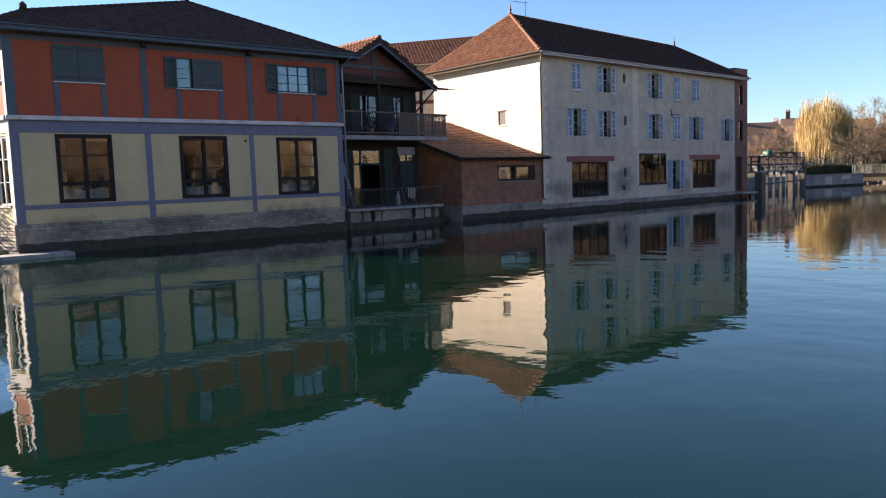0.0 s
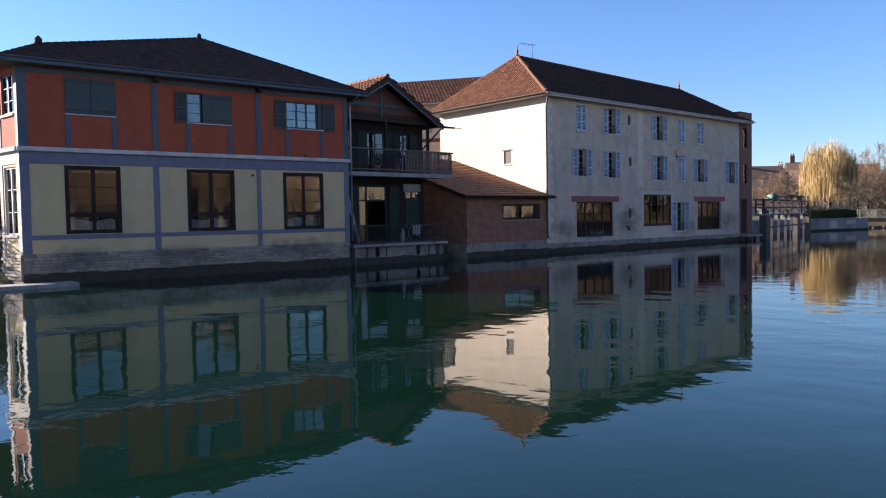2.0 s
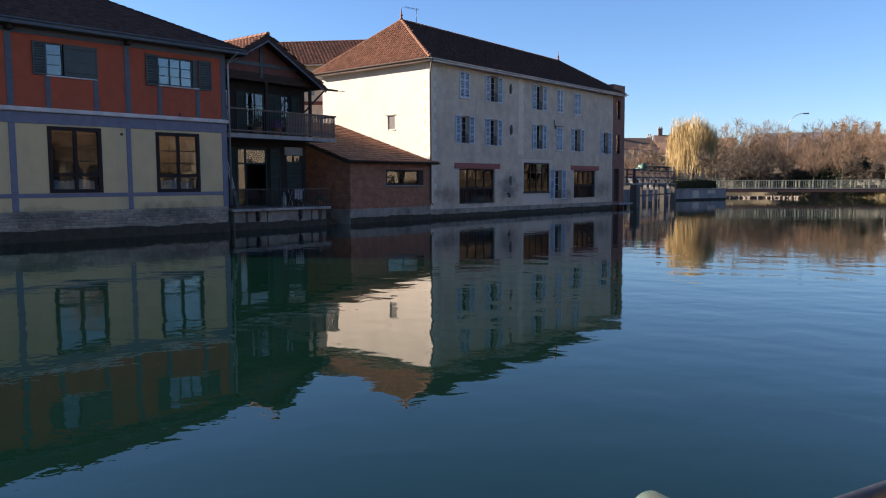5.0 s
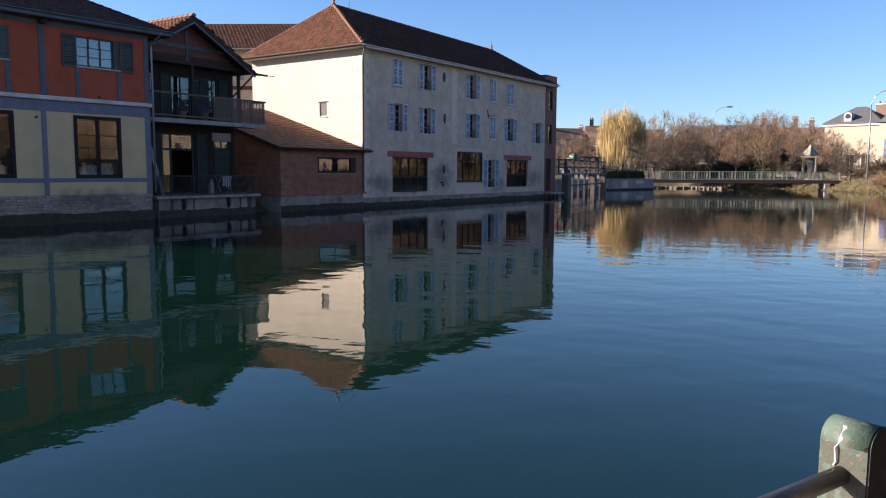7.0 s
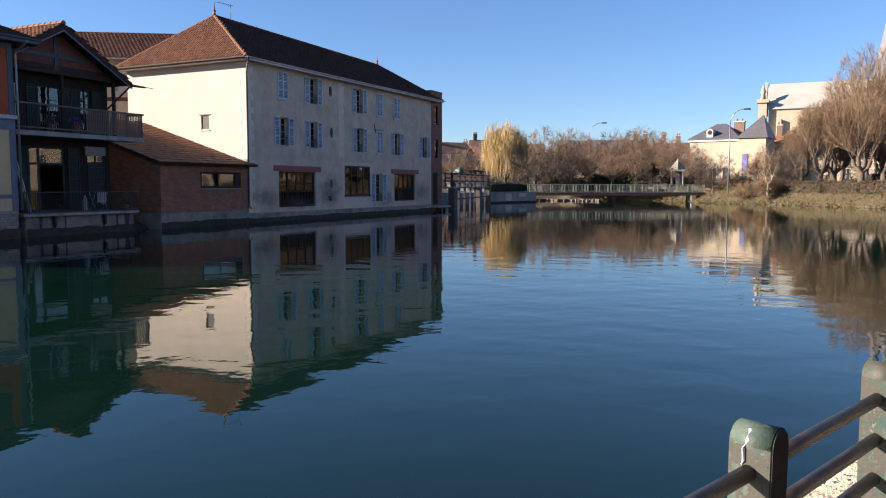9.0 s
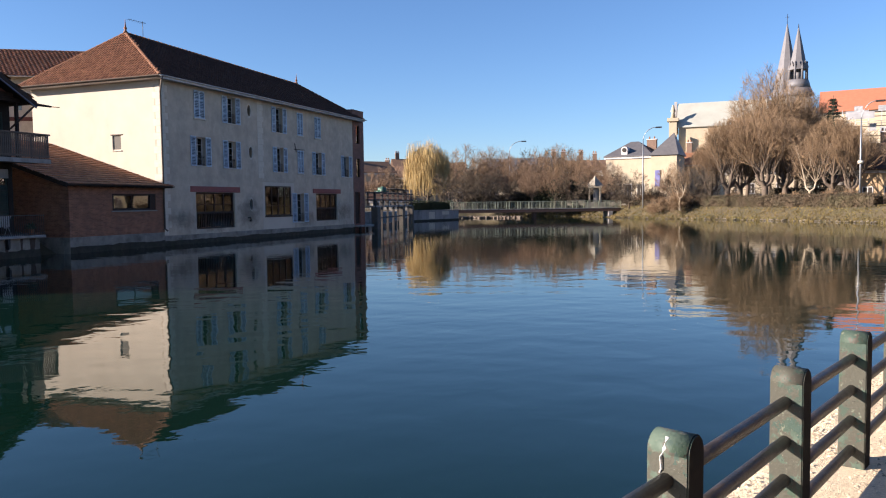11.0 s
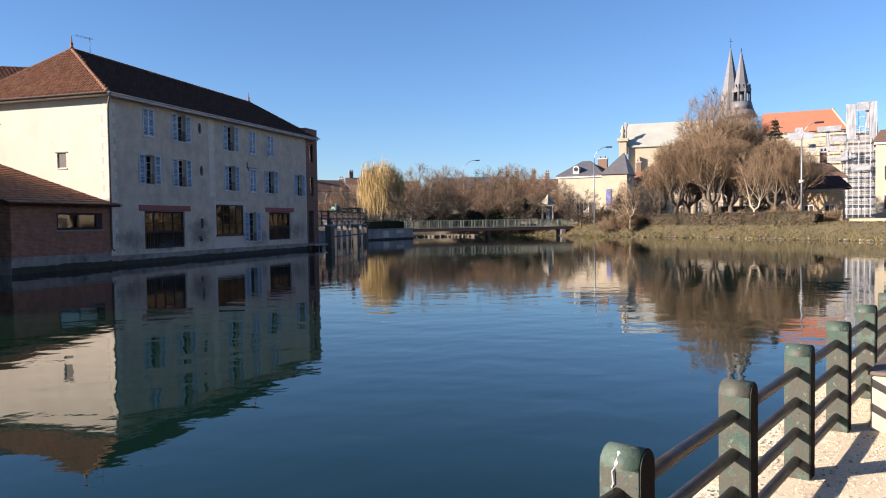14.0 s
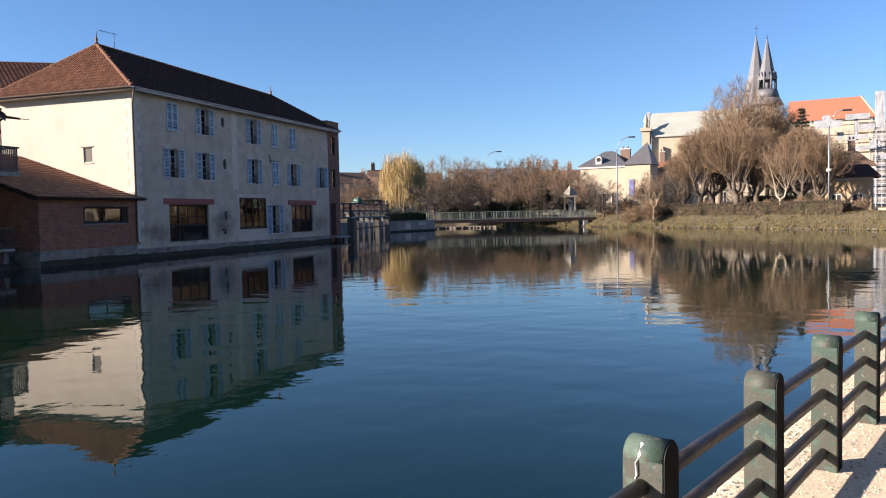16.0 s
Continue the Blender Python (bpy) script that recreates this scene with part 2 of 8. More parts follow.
M_WATER = water_mat()
M_GLASS = glass_mat("window_glass", (0.75, 0.8, 0.8), 1.85)
M_RED = mat("red_limewash_render", (0.345, 0.078, 0.034), (0.28, 0.062, 0.028), 2.0, 0.9, 0.12, 40, c3=(0.23, 0.058, 0.032), big=0.5, streak=0.3)
M_CREAM = mat("cream_render", (0.53, 0.425, 0.235), (0.48, 0.385, 0.21), 1.5, 0.9, 0.12, 45, c3=(0.33, 0.28, 0.19), big=0.5, streak=0.3)
M_SLATEBLUE = mat("slate_blue_paint", (0.075, 0.10, 0.13), (0.06, 0.08, 0.105), 4.0, 0.7, 0.15, 30, c3=(0.045, 0.055, 0.065), big=0.5, streak=0.2)
M_BLUE = mat("blue_grey_paint", (0.145, 0.152, 0.205), (0.118, 0.125, 0.17), 4.0, 0.65, 0.15, 30, c3=(0.09, 0.10, 0.14), big=0.5, streak=0.2)
M_TEAL = mat("dark_green_paint", (0.042, 0.062, 0.060), (0.032, 0.048, 0.047), 4.0, 0.6, 0.12, 30, big=0.4)
M_TRIM = mat("pale_cornice_paint", (0.56, 0.53, 0.50), (0.47, 0.45, 0.43), 3.0, 0.8, 0.1, 40, c3=(0.26, 0.24, 0.22), big=0.7)
M_STONE = piece_random(mat("pale_limestone", (0.40, 0.345, 0.27), (0.28, 0.24, 0.19), 5.0, 0.9, 0.5, 25, c3=(0.13, 0.115, 0.09), big=0.6, bdist=0.02), 0.22)
M_MORTAR = mat("lime_mortar", (0.22, 0.20, 0.17), (0.16, 0.145, 0.12), 6.0, 0.95, 0.5, 40)
M_WET = mat("wet_mossy_stone", (0.062, 0.054, 0.041), (0.038, 0.035, 0.026), 4.0, 0.85, 0.5, 20, c3=(0.03, 0.036, 0.02), big=0.7, spec=0.2)
M_BROWNFRAME = mat("dark_brown_window_paint", (0.020, 0.013, 0.012), (0.015, 0.010, 0.009), 5.0, 0.7, 0.08, 30, spec=0.25)
# dark colour stands for unlit rooms, behind windows and as far panes
M_DARK = mat("unlit_room_dark", (0.045, 0.038, 0.032), (0.03, 0.026, 0.022), 1.0, 0.95, 0.0)
M_ROOFSLAB = mat("roof_boards", (0.07, 0.05, 0.04), None, 3.0, 0.9, 0.1)
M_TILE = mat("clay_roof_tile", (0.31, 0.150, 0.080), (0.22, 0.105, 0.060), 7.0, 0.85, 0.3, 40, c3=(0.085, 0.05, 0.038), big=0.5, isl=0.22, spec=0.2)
M_TILEBROWN = mat("weathered_shade_brown_tile", (0.075, 0.042, 0.031), (0.055, 0.033, 0.026), 5.0, 0.92, 0.3, 40, c3=(0.04, 0.033, 0.024), big=0.5, isl=0.25, spec=0.12)
M_WHITE = mat("aged_white_render", (0.53, 0.45, 0.345), (0.41, 0.347, 0.268), 1.3, 0.92, 0.35, 22, c3=(0.28, 0.238, 0.188), big=0.6, streak=0.6, bdist=0.02)
M_GABLE = mat("clean_cream_render", (0.545, 0.485, 0.385), (0.50, 0.44, 0.35), 0.7, 0.92, 0.15, 35, c3=(0.38, 0.33, 0.255), big=0.45, streak=0.5)
M_QUOIN = mat("pale_quoin_stone", (0.60, 0.535, 0.43), (0.53, 0.475, 0.385), 3.0, 0.9, 0.2, 30, big=0.3)
M_BASEWALL = mat("damp_plinth_render", (0.27, 0.245, 0.205), (0.19, 0.172, 0.142), 2.0, 0.95, 0.3, 25, c3=(0.075, 0.065, 0.05), big=0.9)
M_PALEBLUE = mat("pale_blue_shutter_paint", (0.50, 0.59, 0.68), (0.44, 0.53, 0.62), 5.0, 0.6, 0.08, 40, c3=(0.25, 0.30, 0.38), big=0.5, streak=0.3)
M_LINTEL = mat("oxide_red_lintel", (0.24, 0.055, 0.045), (0.19, 0.045, 0.04), 5.0, 0.6, 0.1, 40)
# grey of the reflection painted over the gable pane
M_PANEGREY = mat("pane_reflection_grey", (0.15, 0.135, 0.115), (0.12, 0.11, 0.095), 4.0, 0.9, 0.0)
M_IRON = mat("dark_iron", (0.030, 0.028, 0.030), (0.022, 0.02, 0.022), 8.0, 0.5, 0.1, 60, metal=0.3)
M_ZINC = mat("zinc_gutter", (0.30, 0.31, 0.32), (0.24, 0.25, 0.26), 5.0, 0.5, 0.05, 60, metal=0.6)
M_WOOD = mat("dark_stained_timber", (0.044, 0.027, 0.020), (0.030, 0.020, 0.016), 6.0, 0.8, 0.3, 30, c3=(0.065, 0.05, 0.04), big=0.4, spec=0.25)
M_GREYWOOD = mat("weathered_grey_timber", (0.135, 0.102, 0.076), (0.10, 0.076, 0.058), 6.0, 0.8, 0.3, 30, streak=0.2)
M_PIER = mat("dark_stained_concrete", (0.13, 0.115, 0.095), (0.085, 0.075, 0.062), 2.0, 0.9, 0.3, 20, c3=(0.05, 0.045, 0.035), big=0.8, streak=0.3)
M_CONC = mat("stained_concrete", (0.30, 0.285, 0.26), (0.23, 0.22, 0.20), 2.5, 0.9, 0.25, 30, c3=(0.10, 0.095, 0.08), big=0.8, streak=0.3)
M_RIVERWALL = mat("pale_stained_river_wall", (0.27, 0.245, 0.20), (0.17, 0.152, 0.122), 2.2, 0.9, 0.35, 18, c3=(0.07, 0.058, 0.042), big=0.85, streak=0.35, bdist=0.02)
M_GROUND = mat("winter_grass", (0.105, 0.082, 0.042), (0.065, 0.058, 0.026), 0.8, 0.95, 0.9, 9, c3=(0.12, 0.088, 0.052), big=0.7, bdist=0.12)
M_GRAVEL = mat("pale_gravel", (0.82, 0.68, 0.47), (0.62, 0.50, 0.34), 70.0, 0.95, 0.7, 150, c3=(0.50, 0.40, 0.27), big=0.5, bdist=0.02)
M_PEBBLE = mat("loose_pebbles", (0.52, 0.43, 0.30), (0.34, 0.28, 0.195), 20.0, 0.85, 0.2, 60, isl=0.6)
M_BARK = mat("grey_brown_bark", (0.135, 0.102, 0.072), (0.085, 0.065, 0.048), 5.0, 0.9, 0.4, 20, bdist=0.02)
M_TWIG = mat("bare_twigs", (0.255, 0.170, 0.094), (0.18, 0.120, 0.068), 2.0, 0.9, 0.0, isl=0.3)
M_TWIGDARK = mat("dark_bare_twigs", (0.088, 0.066, 0.042), (0.062, 0.047, 0.031), 2.0, 0.9, 0.0, isl=0.3)
M_WILLOW = mat("golden_willow_strands", (0.48, 0.35, 0.145), (0.36, 0.26, 0.105), 2.0, 0.85, 0.0, isl=0.3)


def ridge_row(parent, p0, p1, r, m, step=0.38):
    """A row of ridge tiles, each one a piece of its own."""
    p0, p1 = Vector(p0), Vector(p1)
    n = max(1, int((p1 - p0).length / step))
    d = (p1 - p0) / n
    bm = bmesh.new()
    ridge_caps(bm, (0, 0, 0), tuple(d), r, d.length * 1.01)
    me = mesh_from("ridge_tile", bm, m)
    for k in range(n):
        shared("ridge_tile", me, parent, Matrix.Translation(p0 + d * k))


def stain_band(parent, x0, x1, y, top, seed, rough=0.10, label=""):
    """A dark wet film on a wall above the waterline, with a ragged upper edge."""
    bm = bmesh.new()
    n = max(8, int((x1 - x0) / 0.12))
    lo, hi, inn = [], [], []
    for i in range(n + 1):
        x = x0 + (x1 - x0) * i / n
        z = top + rough * 1.6 * noise.noise(Vector((x * 0.5, seed, 0))) + rough * noise.noise(Vector((x * 2.3, seed, 5)))
        lo.append(bm.verts.new((x, y - 0.03, -1.2)))
        hi.append(bm.verts.new((x, y - 0.012, max(0.08, z))))
        inn.append(bm.verts.new((x, y + 0.01, max(0.08, z) + 0.01)))
    for i in range(n):
        bm.faces.new((lo[i], lo[i + 1], hi[i + 1], hi[i]))
        bm.faces.new((hi[i], hi[i + 1], inn[i + 1], inn[i]))
    return part("wet_band", bm, M_WET, parent, label)

# ---- ground, water, path ----
FENCE_DIR = Vector((0.932, 0.363, 0))
FENCE_IN = Vector((-0.363, 0.932, 0))
LAKE = [(-70, -25.6), (-48, 6), (-17.6, 27.6), (-14.5, 30.2), (-4.5, 38.6), (1.2, 43.7), (6.5, 48.6), (25.5, 66.5), (26.8, 72), (31, 84), (36, 98), (40.4, 98), (40.6, 88.2), (51, 94), (49, 104), (54, 118),
        (68, 116), (72, 103), (72.5, 88), (68.5, 78), (68.8, 70), (69.3, 62), (68.2, 50), (66.5, 40), (65, 33), (60, 25.2), (4.0, 3.35)]


def shore(x, y):
    """Signed distance to the shore, positive on land."""
    best = 1e9
    for (x0, y0), (x1, y1) in zip(LAKE, LAKE[1:] + LAKE[:1]):
        dx, dy = x1 - x0, y1 - y0
        k = max(0, min(1, ((x - x0) * dx + (y - y0) * dy) / (dx * dx + dy * dy)))
        best = min(best, math.hypot(x - x0 - k * dx, y - y0 - k * dy))
    return -best if inside((x, y), LAKE) else best


def land(x, y):
    d = shore(x, y)
    if d < 0:
        return max(-1.2, -0.1 + 0.5 * d)
    near_path = (x * 0.363 - y * 0.932) > -4 and x < 62
    top = 0.6 if near_path else 1.55
    z = -0.1 + 0.55 * d
    n = noise.noise(Vector((x * 0.35, y * 0.35, 0))) * 0.16 + noise.noise(Vector((x * 1.3, y * 1.3, 3))) * 0.05
    z = min(top, z)
    far = max(0.0, math.hypot(x, y) - 150)
    return z + (n * min(1, d / 1.5) if not near_path else 0) + far * 0.012


def build_ground():
    xs = sorted({*np.arange(-90, 58, 6.0), *np.arange(58, 84, 0.7), *np.arange(84, 200, 8.0), -3000, -1200, -500, -220, 260, 420, 800, 1500, 3000})
    ys = sorted({*np.arange(-90, 24, 6.0), *np.arange(24, 122, 1.0), *np.arange(122, 240, 8.0), -3000, -1200, -500, -220, 320, 500, 900, 1600, 3000})
    verts = [(x, y, land(x, y)) for y in ys for x in xs]
    w = len(xs)
    faces = [(j * w + i, j * w + i + 1, (j + 1) * w + i + 1, (j + 1) * w + i) for j in range(len(ys) - 1) for i in range(w - 1)]
    me = bpy.data.meshes.new("ground")
    me.from_pydata([tuple(map(float, v)) for v in verts], [], faces)
    for p in me.polygons:
        p.use_smooth = True
    me.materials.append(M_GROUND)
    return tagged(new("ground", me), "dry winter grass and bare earth banks", "ground", kind="structure")


build_ground()

def build_water():
    """The river: a wide flat sheet, and over the open reach a sheet with real low waves."""
    r_ = np.random.default_rng(31)
    rad = [3.0]
    while rad[-1] < 122:
        rad.append(rad[-1] + 0.075 + 0.0016 * rad[-1])
    rad = np.array(rad)
    ang = np.radians(np.arange(-66.0, 42.0, 0.27))
    rr, aa = np.meshgrid(rad, ang, indexing="ij")
    x, y = -np.sin(aa) * rr, np.cos(aa) * rr
    z = np.zeros_like(x)
    # waves running mostly up and down the reach, long and short
    for k in range(46):
        lam = 0.42 * (5.0 ** (k / 45))
        th = math.radians(62) + r_.normal(0, 0.55) + (math.pi if k % 3 == 0 else 0)
        w = 2 * math.pi / lam
        z += 0.00024 * lam * np.sin(w * (x * math.cos(th) + y * math.sin(th)) + r_.uniform(0, 6.28))
    # a patchy breeze: smooth lanes and ruffled ones
    calm = 0.62 + 0.38 * np.sin(0.11 * x + 0.19 * y + 1.3 + 1.2 * np.sin(0.07 * x - 0.05 * y)) * np.sin(0.05 * x - 0.13 * y + 0.4)
    z *= calm * np.clip((rr - 3.0) / 6.0, 0.25, 1.0) * np.clip(1.30 - rr / 36.0, 0.12, 1.0)
    n, m = rr.shape
    V = np.stack([x, y, z - 0.04], -1).reshape(-1, 3)
    i = (np.arange(n - 1)[:, None] * m + np.arange(m - 1)[None, :]).reshape(-1)
    F = np.stack([i, i + 1, i + m + 1, i + m], -1)
    far = np.array([(-400, -300, -0.08), (500, -300, -0.08), (500, 500, -0.08), (-400, 500, -0.08)], float)
    F = np.vstack([F, np.arange(4)[None, :] + len(V)])
    V = np.vstack([V, far])
    me = bpy.data.meshes.new("water")
    me.vertices.add(len(V))
    me.vertices.foreach_set("co", V.astype(np.float32).ravel())
    me.loops.add(F.size)
    me.loops.foreach_set("vertex_index", F.astype(np.int32).ravel())
    me.polygons.add(len(F))
    me.polygons.foreach_set("loop_start", np.arange(0, F.size, 4, dtype=np.int32))
    me.polygons.foreach_set("use_smooth", np.ones(len(F), dtype=bool))
    me.materials.append(M_WATER)
    me.update(calc_edges=True)
    me.validate()
    return tagged(new("water", me), "calm dark teal river water mirroring houses and sky", "water", kind="structure")


build_water()


def build_path():
    """The gravel path behind the railing, with a ragged edge on the water side."""
    rnd = random.Random(5)
    o = Vector((4.06, 2.78, 0))
    bm = bmesh.new()
    ks = list(np.arange(-30, -4, 2.0)) + list(np.arange(-4, 9, 0.22)) + list(np.arange(9, 62, 2.0))
    rows = []
    for k in ks:
        e = 0.46 + 0.07 * noise.noise(Vector((k * 0.9, 0, 7))) + rnd.uniform(-0.03, 0.03)
        base = o + FENCE_DIR * float(k)
        dz = 0.02 * noise.noise(Vector((k * 1.7, 2, 0)))
        line = [(base + FENCE_IN * (e + 0.05), -0.9), (base + FENCE_IN * (e + 0.02), 0.60 + dz), (base + FENCE_IN * (e - 0.05), 0.685 + dz), (base + FENCE_IN * 0.2, 0.705), (base, 0.71), (base - FENCE_IN * 0.6, 0.712),
                (base - FENCE_IN * 1.6, 0.715), (base - FENCE_IN * 4.5, 0.70), (base - FENCE_IN * 7.0, 0.55)]
        rows.append([bm.verts.new((p.x, p.y, z)) for p, z in line])
    for a, b in zip(rows, rows[1:]):
        for i in range(len(a) - 1):
            bm.faces.new((a[i], a[i + 1], b[i + 1], b[i])).smooth = True
    bmesh.ops.recalc_face_normals(bm, faces=list(bm.faces))
    return tagged(new("path", mesh_from("path", bm, M_GRAVEL)), "pale beige gravel riverside path in sun", "path", kind="structure")


build_path()


def build_pebbles():
    """Loose stones on the path where it comes nearest."""
    rnd = random.Random(15)
    o = Vector((4.06, 2.78, 0))
    V, F = [], []
    for _ in range(30000):
        k = rnd.uniform(-3.2, 7.5)
        e = rnd.uniform(-1.7, 0.44)
        c = o + FENCE_DIR * k + FENCE_IN * e
        r = 0.0035 + 0.010 * rnd.random() ** 4 + 0.003 * rnd.random()
        i = len(V)
        z = 0.706 + r * 0.25
        for dx, dy, dz in ((1, 0, 0), (-1, 0, 0), (0, 1, 0), (0, -1, 0), (0, 0, 0.75), (0, 0, -0.6)):
            q = 0.75 + 0.5 * rnd.random()
            V.append(Vector((c.x + dx * r * q, c.y + dy * r * q, z + dz * r)))
        F += [(i + a, i + b, i + d) for a, b, d in ((0, 2, 4), (2, 1, 4), (1, 3, 4), (3, 0, 4))]
    me = bpy.data.meshes.new("pebbles")
    me.from_pydata([tuple(v) for v in V], [], F)
    me.materials.append(M_PEBBLE)
    return tagged(new("pebbles", me), "loose beige and grey pebbles on the path", "pebbles", kind="stuff")


build_pebbles()

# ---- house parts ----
# dark blue that stands for the shade between shutter slats
M_SHADEBLUE = mat("slat_shade_blue", (0.15, 0.19, 0.24), (0.11, 0.14, 0.18), 5.0, 0.8, 0.1, 40)


def stain_mat():
    """Damp and soot on render: a blotch that fades out raggedly towards its rim."""
    m = mat("damp_stain", (0.16, 0.145, 0.12), (0.12, 0.11, 0.09), 2.0, 0.95, 0.2, 25)
    nt = m.node_tree
    N, L = nt.nodes, nt.links
    p, out = N["Principled BSDF"], N["Material Output"]
    tc = N.new("ShaderNodeTexCoord")
    mp = N.new("ShaderNodeMapping")
    mp.inputs["Location"].default_value = (-1, -1, -1)
    mp.inputs["Scale"].default_value = (2, 2, 2)
    L.new(tc.outputs["Generated"], mp.inputs["Vector"])
    sep, com, ln = N.new("ShaderNodeSeparateXYZ"), N.new("ShaderNodeCombineXYZ"), N.new("ShaderNodeVectorMath")
    ln.operation = "LENGTH"
    L.new(mp.outputs["Vector"], sep.inputs[0])
    L.new(sep.outputs["X"], com.inputs["X"])
    L.new(sep.outputs["Z"], com.inputs["Z"])
    L.new(com.outputs[0], ln.inputs[0])
    nz = N.new("ShaderNodeTexNoise")
    nz.inputs["Scale"].default_value, nz.inputs["Detail"].default_value, nz.inputs["Roughness"].default_value = 1.6, 8.0, 0.65
    L.new(tc.outputs["Object"], nz.inputs["Vector"])
    a = N.new("ShaderNodeMath")
    a.operation = "SUBTRACT"
    L.new(nz.outputs["Fac"], a.inputs[0])
    b = N.new("ShaderNodeMath")
    b.operation = "MULTIPLY"
    b.inputs[1].default_value = 0.45
    L.new(ln.outputs["Value"], b.inputs[0])
    L.new(b.outputs[0], a.inputs[1])
    r = N.new("ShaderNodeMapRange")
    r.inputs["From Min"].default_value, r.inputs["From Max"].default_value = 0.08, 0.45
    r.inputs["To Min"].default_value, r.inputs["To Max"].default_value = 0.0, 0.42
    L.new(a.outputs[0], r.inputs["Value"])
    tr, mx = N.new("ShaderNodeBsdfTransparent"), N.new("ShaderNodeMixShader")
    L.new(r.outputs["Result"], mx.inputs["Fac"])
    L.new(tr.outputs[0], mx.inputs[1])
    L.new(p.outputs[0], mx.inputs[2])
    L.new(mx.outputs[0], out.inputs["Surface"])
    return m


M_STAIN = stain_mat()


def stain(parent, x0, x1, z0, z1, y):
    bm = bmesh.new()
    n = 6
    g = [[bm.verts.new((x0 + (x1 - x0) * i / n, y, z0 + (z1 - z0) * k / n)) for k in range(n + 1)] for i in range(n + 1)]
    for i in range(n):
        for k in range(n):
            bm.faces.new((g[i][k], g[i + 1][k], g[i + 1][k + 1], g[i][k + 1]))
    return part("damp_stain", bm, M_STAIN, parent, "dark damp stain on the render")

def frame_ring(bm, x0, x1, z0, z1, a, b, holes):
    panel(bm, x0, x1, z0, z1, a, b, holes)
    return bm


def window(parent, x0, x1, z0, z1, y, frame_mat, fw=0.06, cols=2, bars=(), rails=(), depth=0.07, sill=None, label="", face=0.0):
    """A window in a wall along x whose outer face is at y: frame, mullions, glazing bars, glass panes, sill."""
    a, b = y + face, y + face + depth
    win = part("window", frame_ring(bmesh.new(), x0, x1, z0, z1, a, b, [(x0 + fw, x1 - fw, z0 + fw, z1 - fw)]), frame_mat, parent, label)
    step = (x1 - x0 - 2 * fw) / cols
    for i in range(1, cols):
        c = x0 + fw + step * i
        part("mullion", one_box(c - fw * 0.42, c + fw * 0.42, a + 0.006, b, z0 + fw, z1 - fw), frame_mat, win)
    for r in rails:
        part("transom", one_box(x0 + fw, x1 - fw, a + 0.01, b - 0.004, r - fw * 0.5, r + fw * 0.5), frame_mat, win)
    for r in bars:
        part("glazing_bar", one_box(x0 + fw, x1 - fw, a + 0.02, b - 0.01, r - 0.014, r + 0.014), frame_mat, win)
    for i in range(cols):
        c0, c1 = x0 + fw + step * i, x0 + fw + step * (i + 1)
        pane = part("pane", one_box(c0, c1, a + depth * 0.5, a + depth * 0.5 + 0.006, z0 + fw, z1 - fw), M_GLASS, win)
        pane.visible_shadow = False
    if sill:
        part("sill", one_box(x0 - 0.05, x1 + 0.05, y - 0.06, y + 0.05, z0 - 0.07, z0 - 0.002, 0.008), sill, win)
    return win


def shutter(parent, x0, x1, z0, z1, y, m, louvre=True, label=""):
    """A hinged shutter lying flat against the wall: one frame of stiles and rails, slats or a board, strap hinges."""
    w = 0.055
    panels = 3 if m is M_PALEBLUE else 2
    step = (z1 - z0 - w) / panels
    holes = [(x0 + w, x1 - w, z0 + w + step * k, z0 + step * (k + 1)) for k in range(panels)]
    sh = part("shutter", frame_ring(bmesh.new(), x0, x1, z0, z1, y - 0.045, y, holes), m, parent, label)
    bm = bmesh.new()
    for hx0, hx1, lo, hi in holes:
        if louvre and m is M_PALEBLUE:
            # added board, coloured for the shade in the slat gaps
            part("back_board", one_box(hx0, hx1, y - 0.008, y - 0.003, lo, hi), M_SHADEBLUE, sh)
        elif louvre:
            box(bm, hx0, hx1, y - 0.008, y - 0.003, lo, hi)
        if not louvre:
            part("board", one_box(hx0, hx1, y - 0.03, y - 0.006, lo, hi), m, sh)
        else:
            n = max(3, int((hi - lo) / 0.085))
            for i in range(n):
                z = lo + (hi - lo) * (i + 0.5) / n
                box(bm, hx0, hx1, -0.02, 0.02, -0.005, 0.005, m=Matrix.Translation((0, y - 0.02, z)) @ Matrix.Rotation(radians(-40), 4, "X"))
    if louvre:
        part("slats", bm, m, sh)["kind"] = "stuff"
    else:
        bm.free()
    for z in (z0 + 0.16, z1 - 0.16):
        part("hinge", one_box(x0 + 0.02, x1 - 0.06, y - 0.055, y - 0.046, z - 0.016, z + 0.016), M_IRON, sh)
    return sh


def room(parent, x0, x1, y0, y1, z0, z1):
    """Inner walls, floor and ceiling behind the windows, coloured dark like an unlit room."""
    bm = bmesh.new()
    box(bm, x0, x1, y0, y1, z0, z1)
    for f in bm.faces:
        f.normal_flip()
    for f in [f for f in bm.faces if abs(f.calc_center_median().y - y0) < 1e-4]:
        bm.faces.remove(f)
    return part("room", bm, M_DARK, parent)


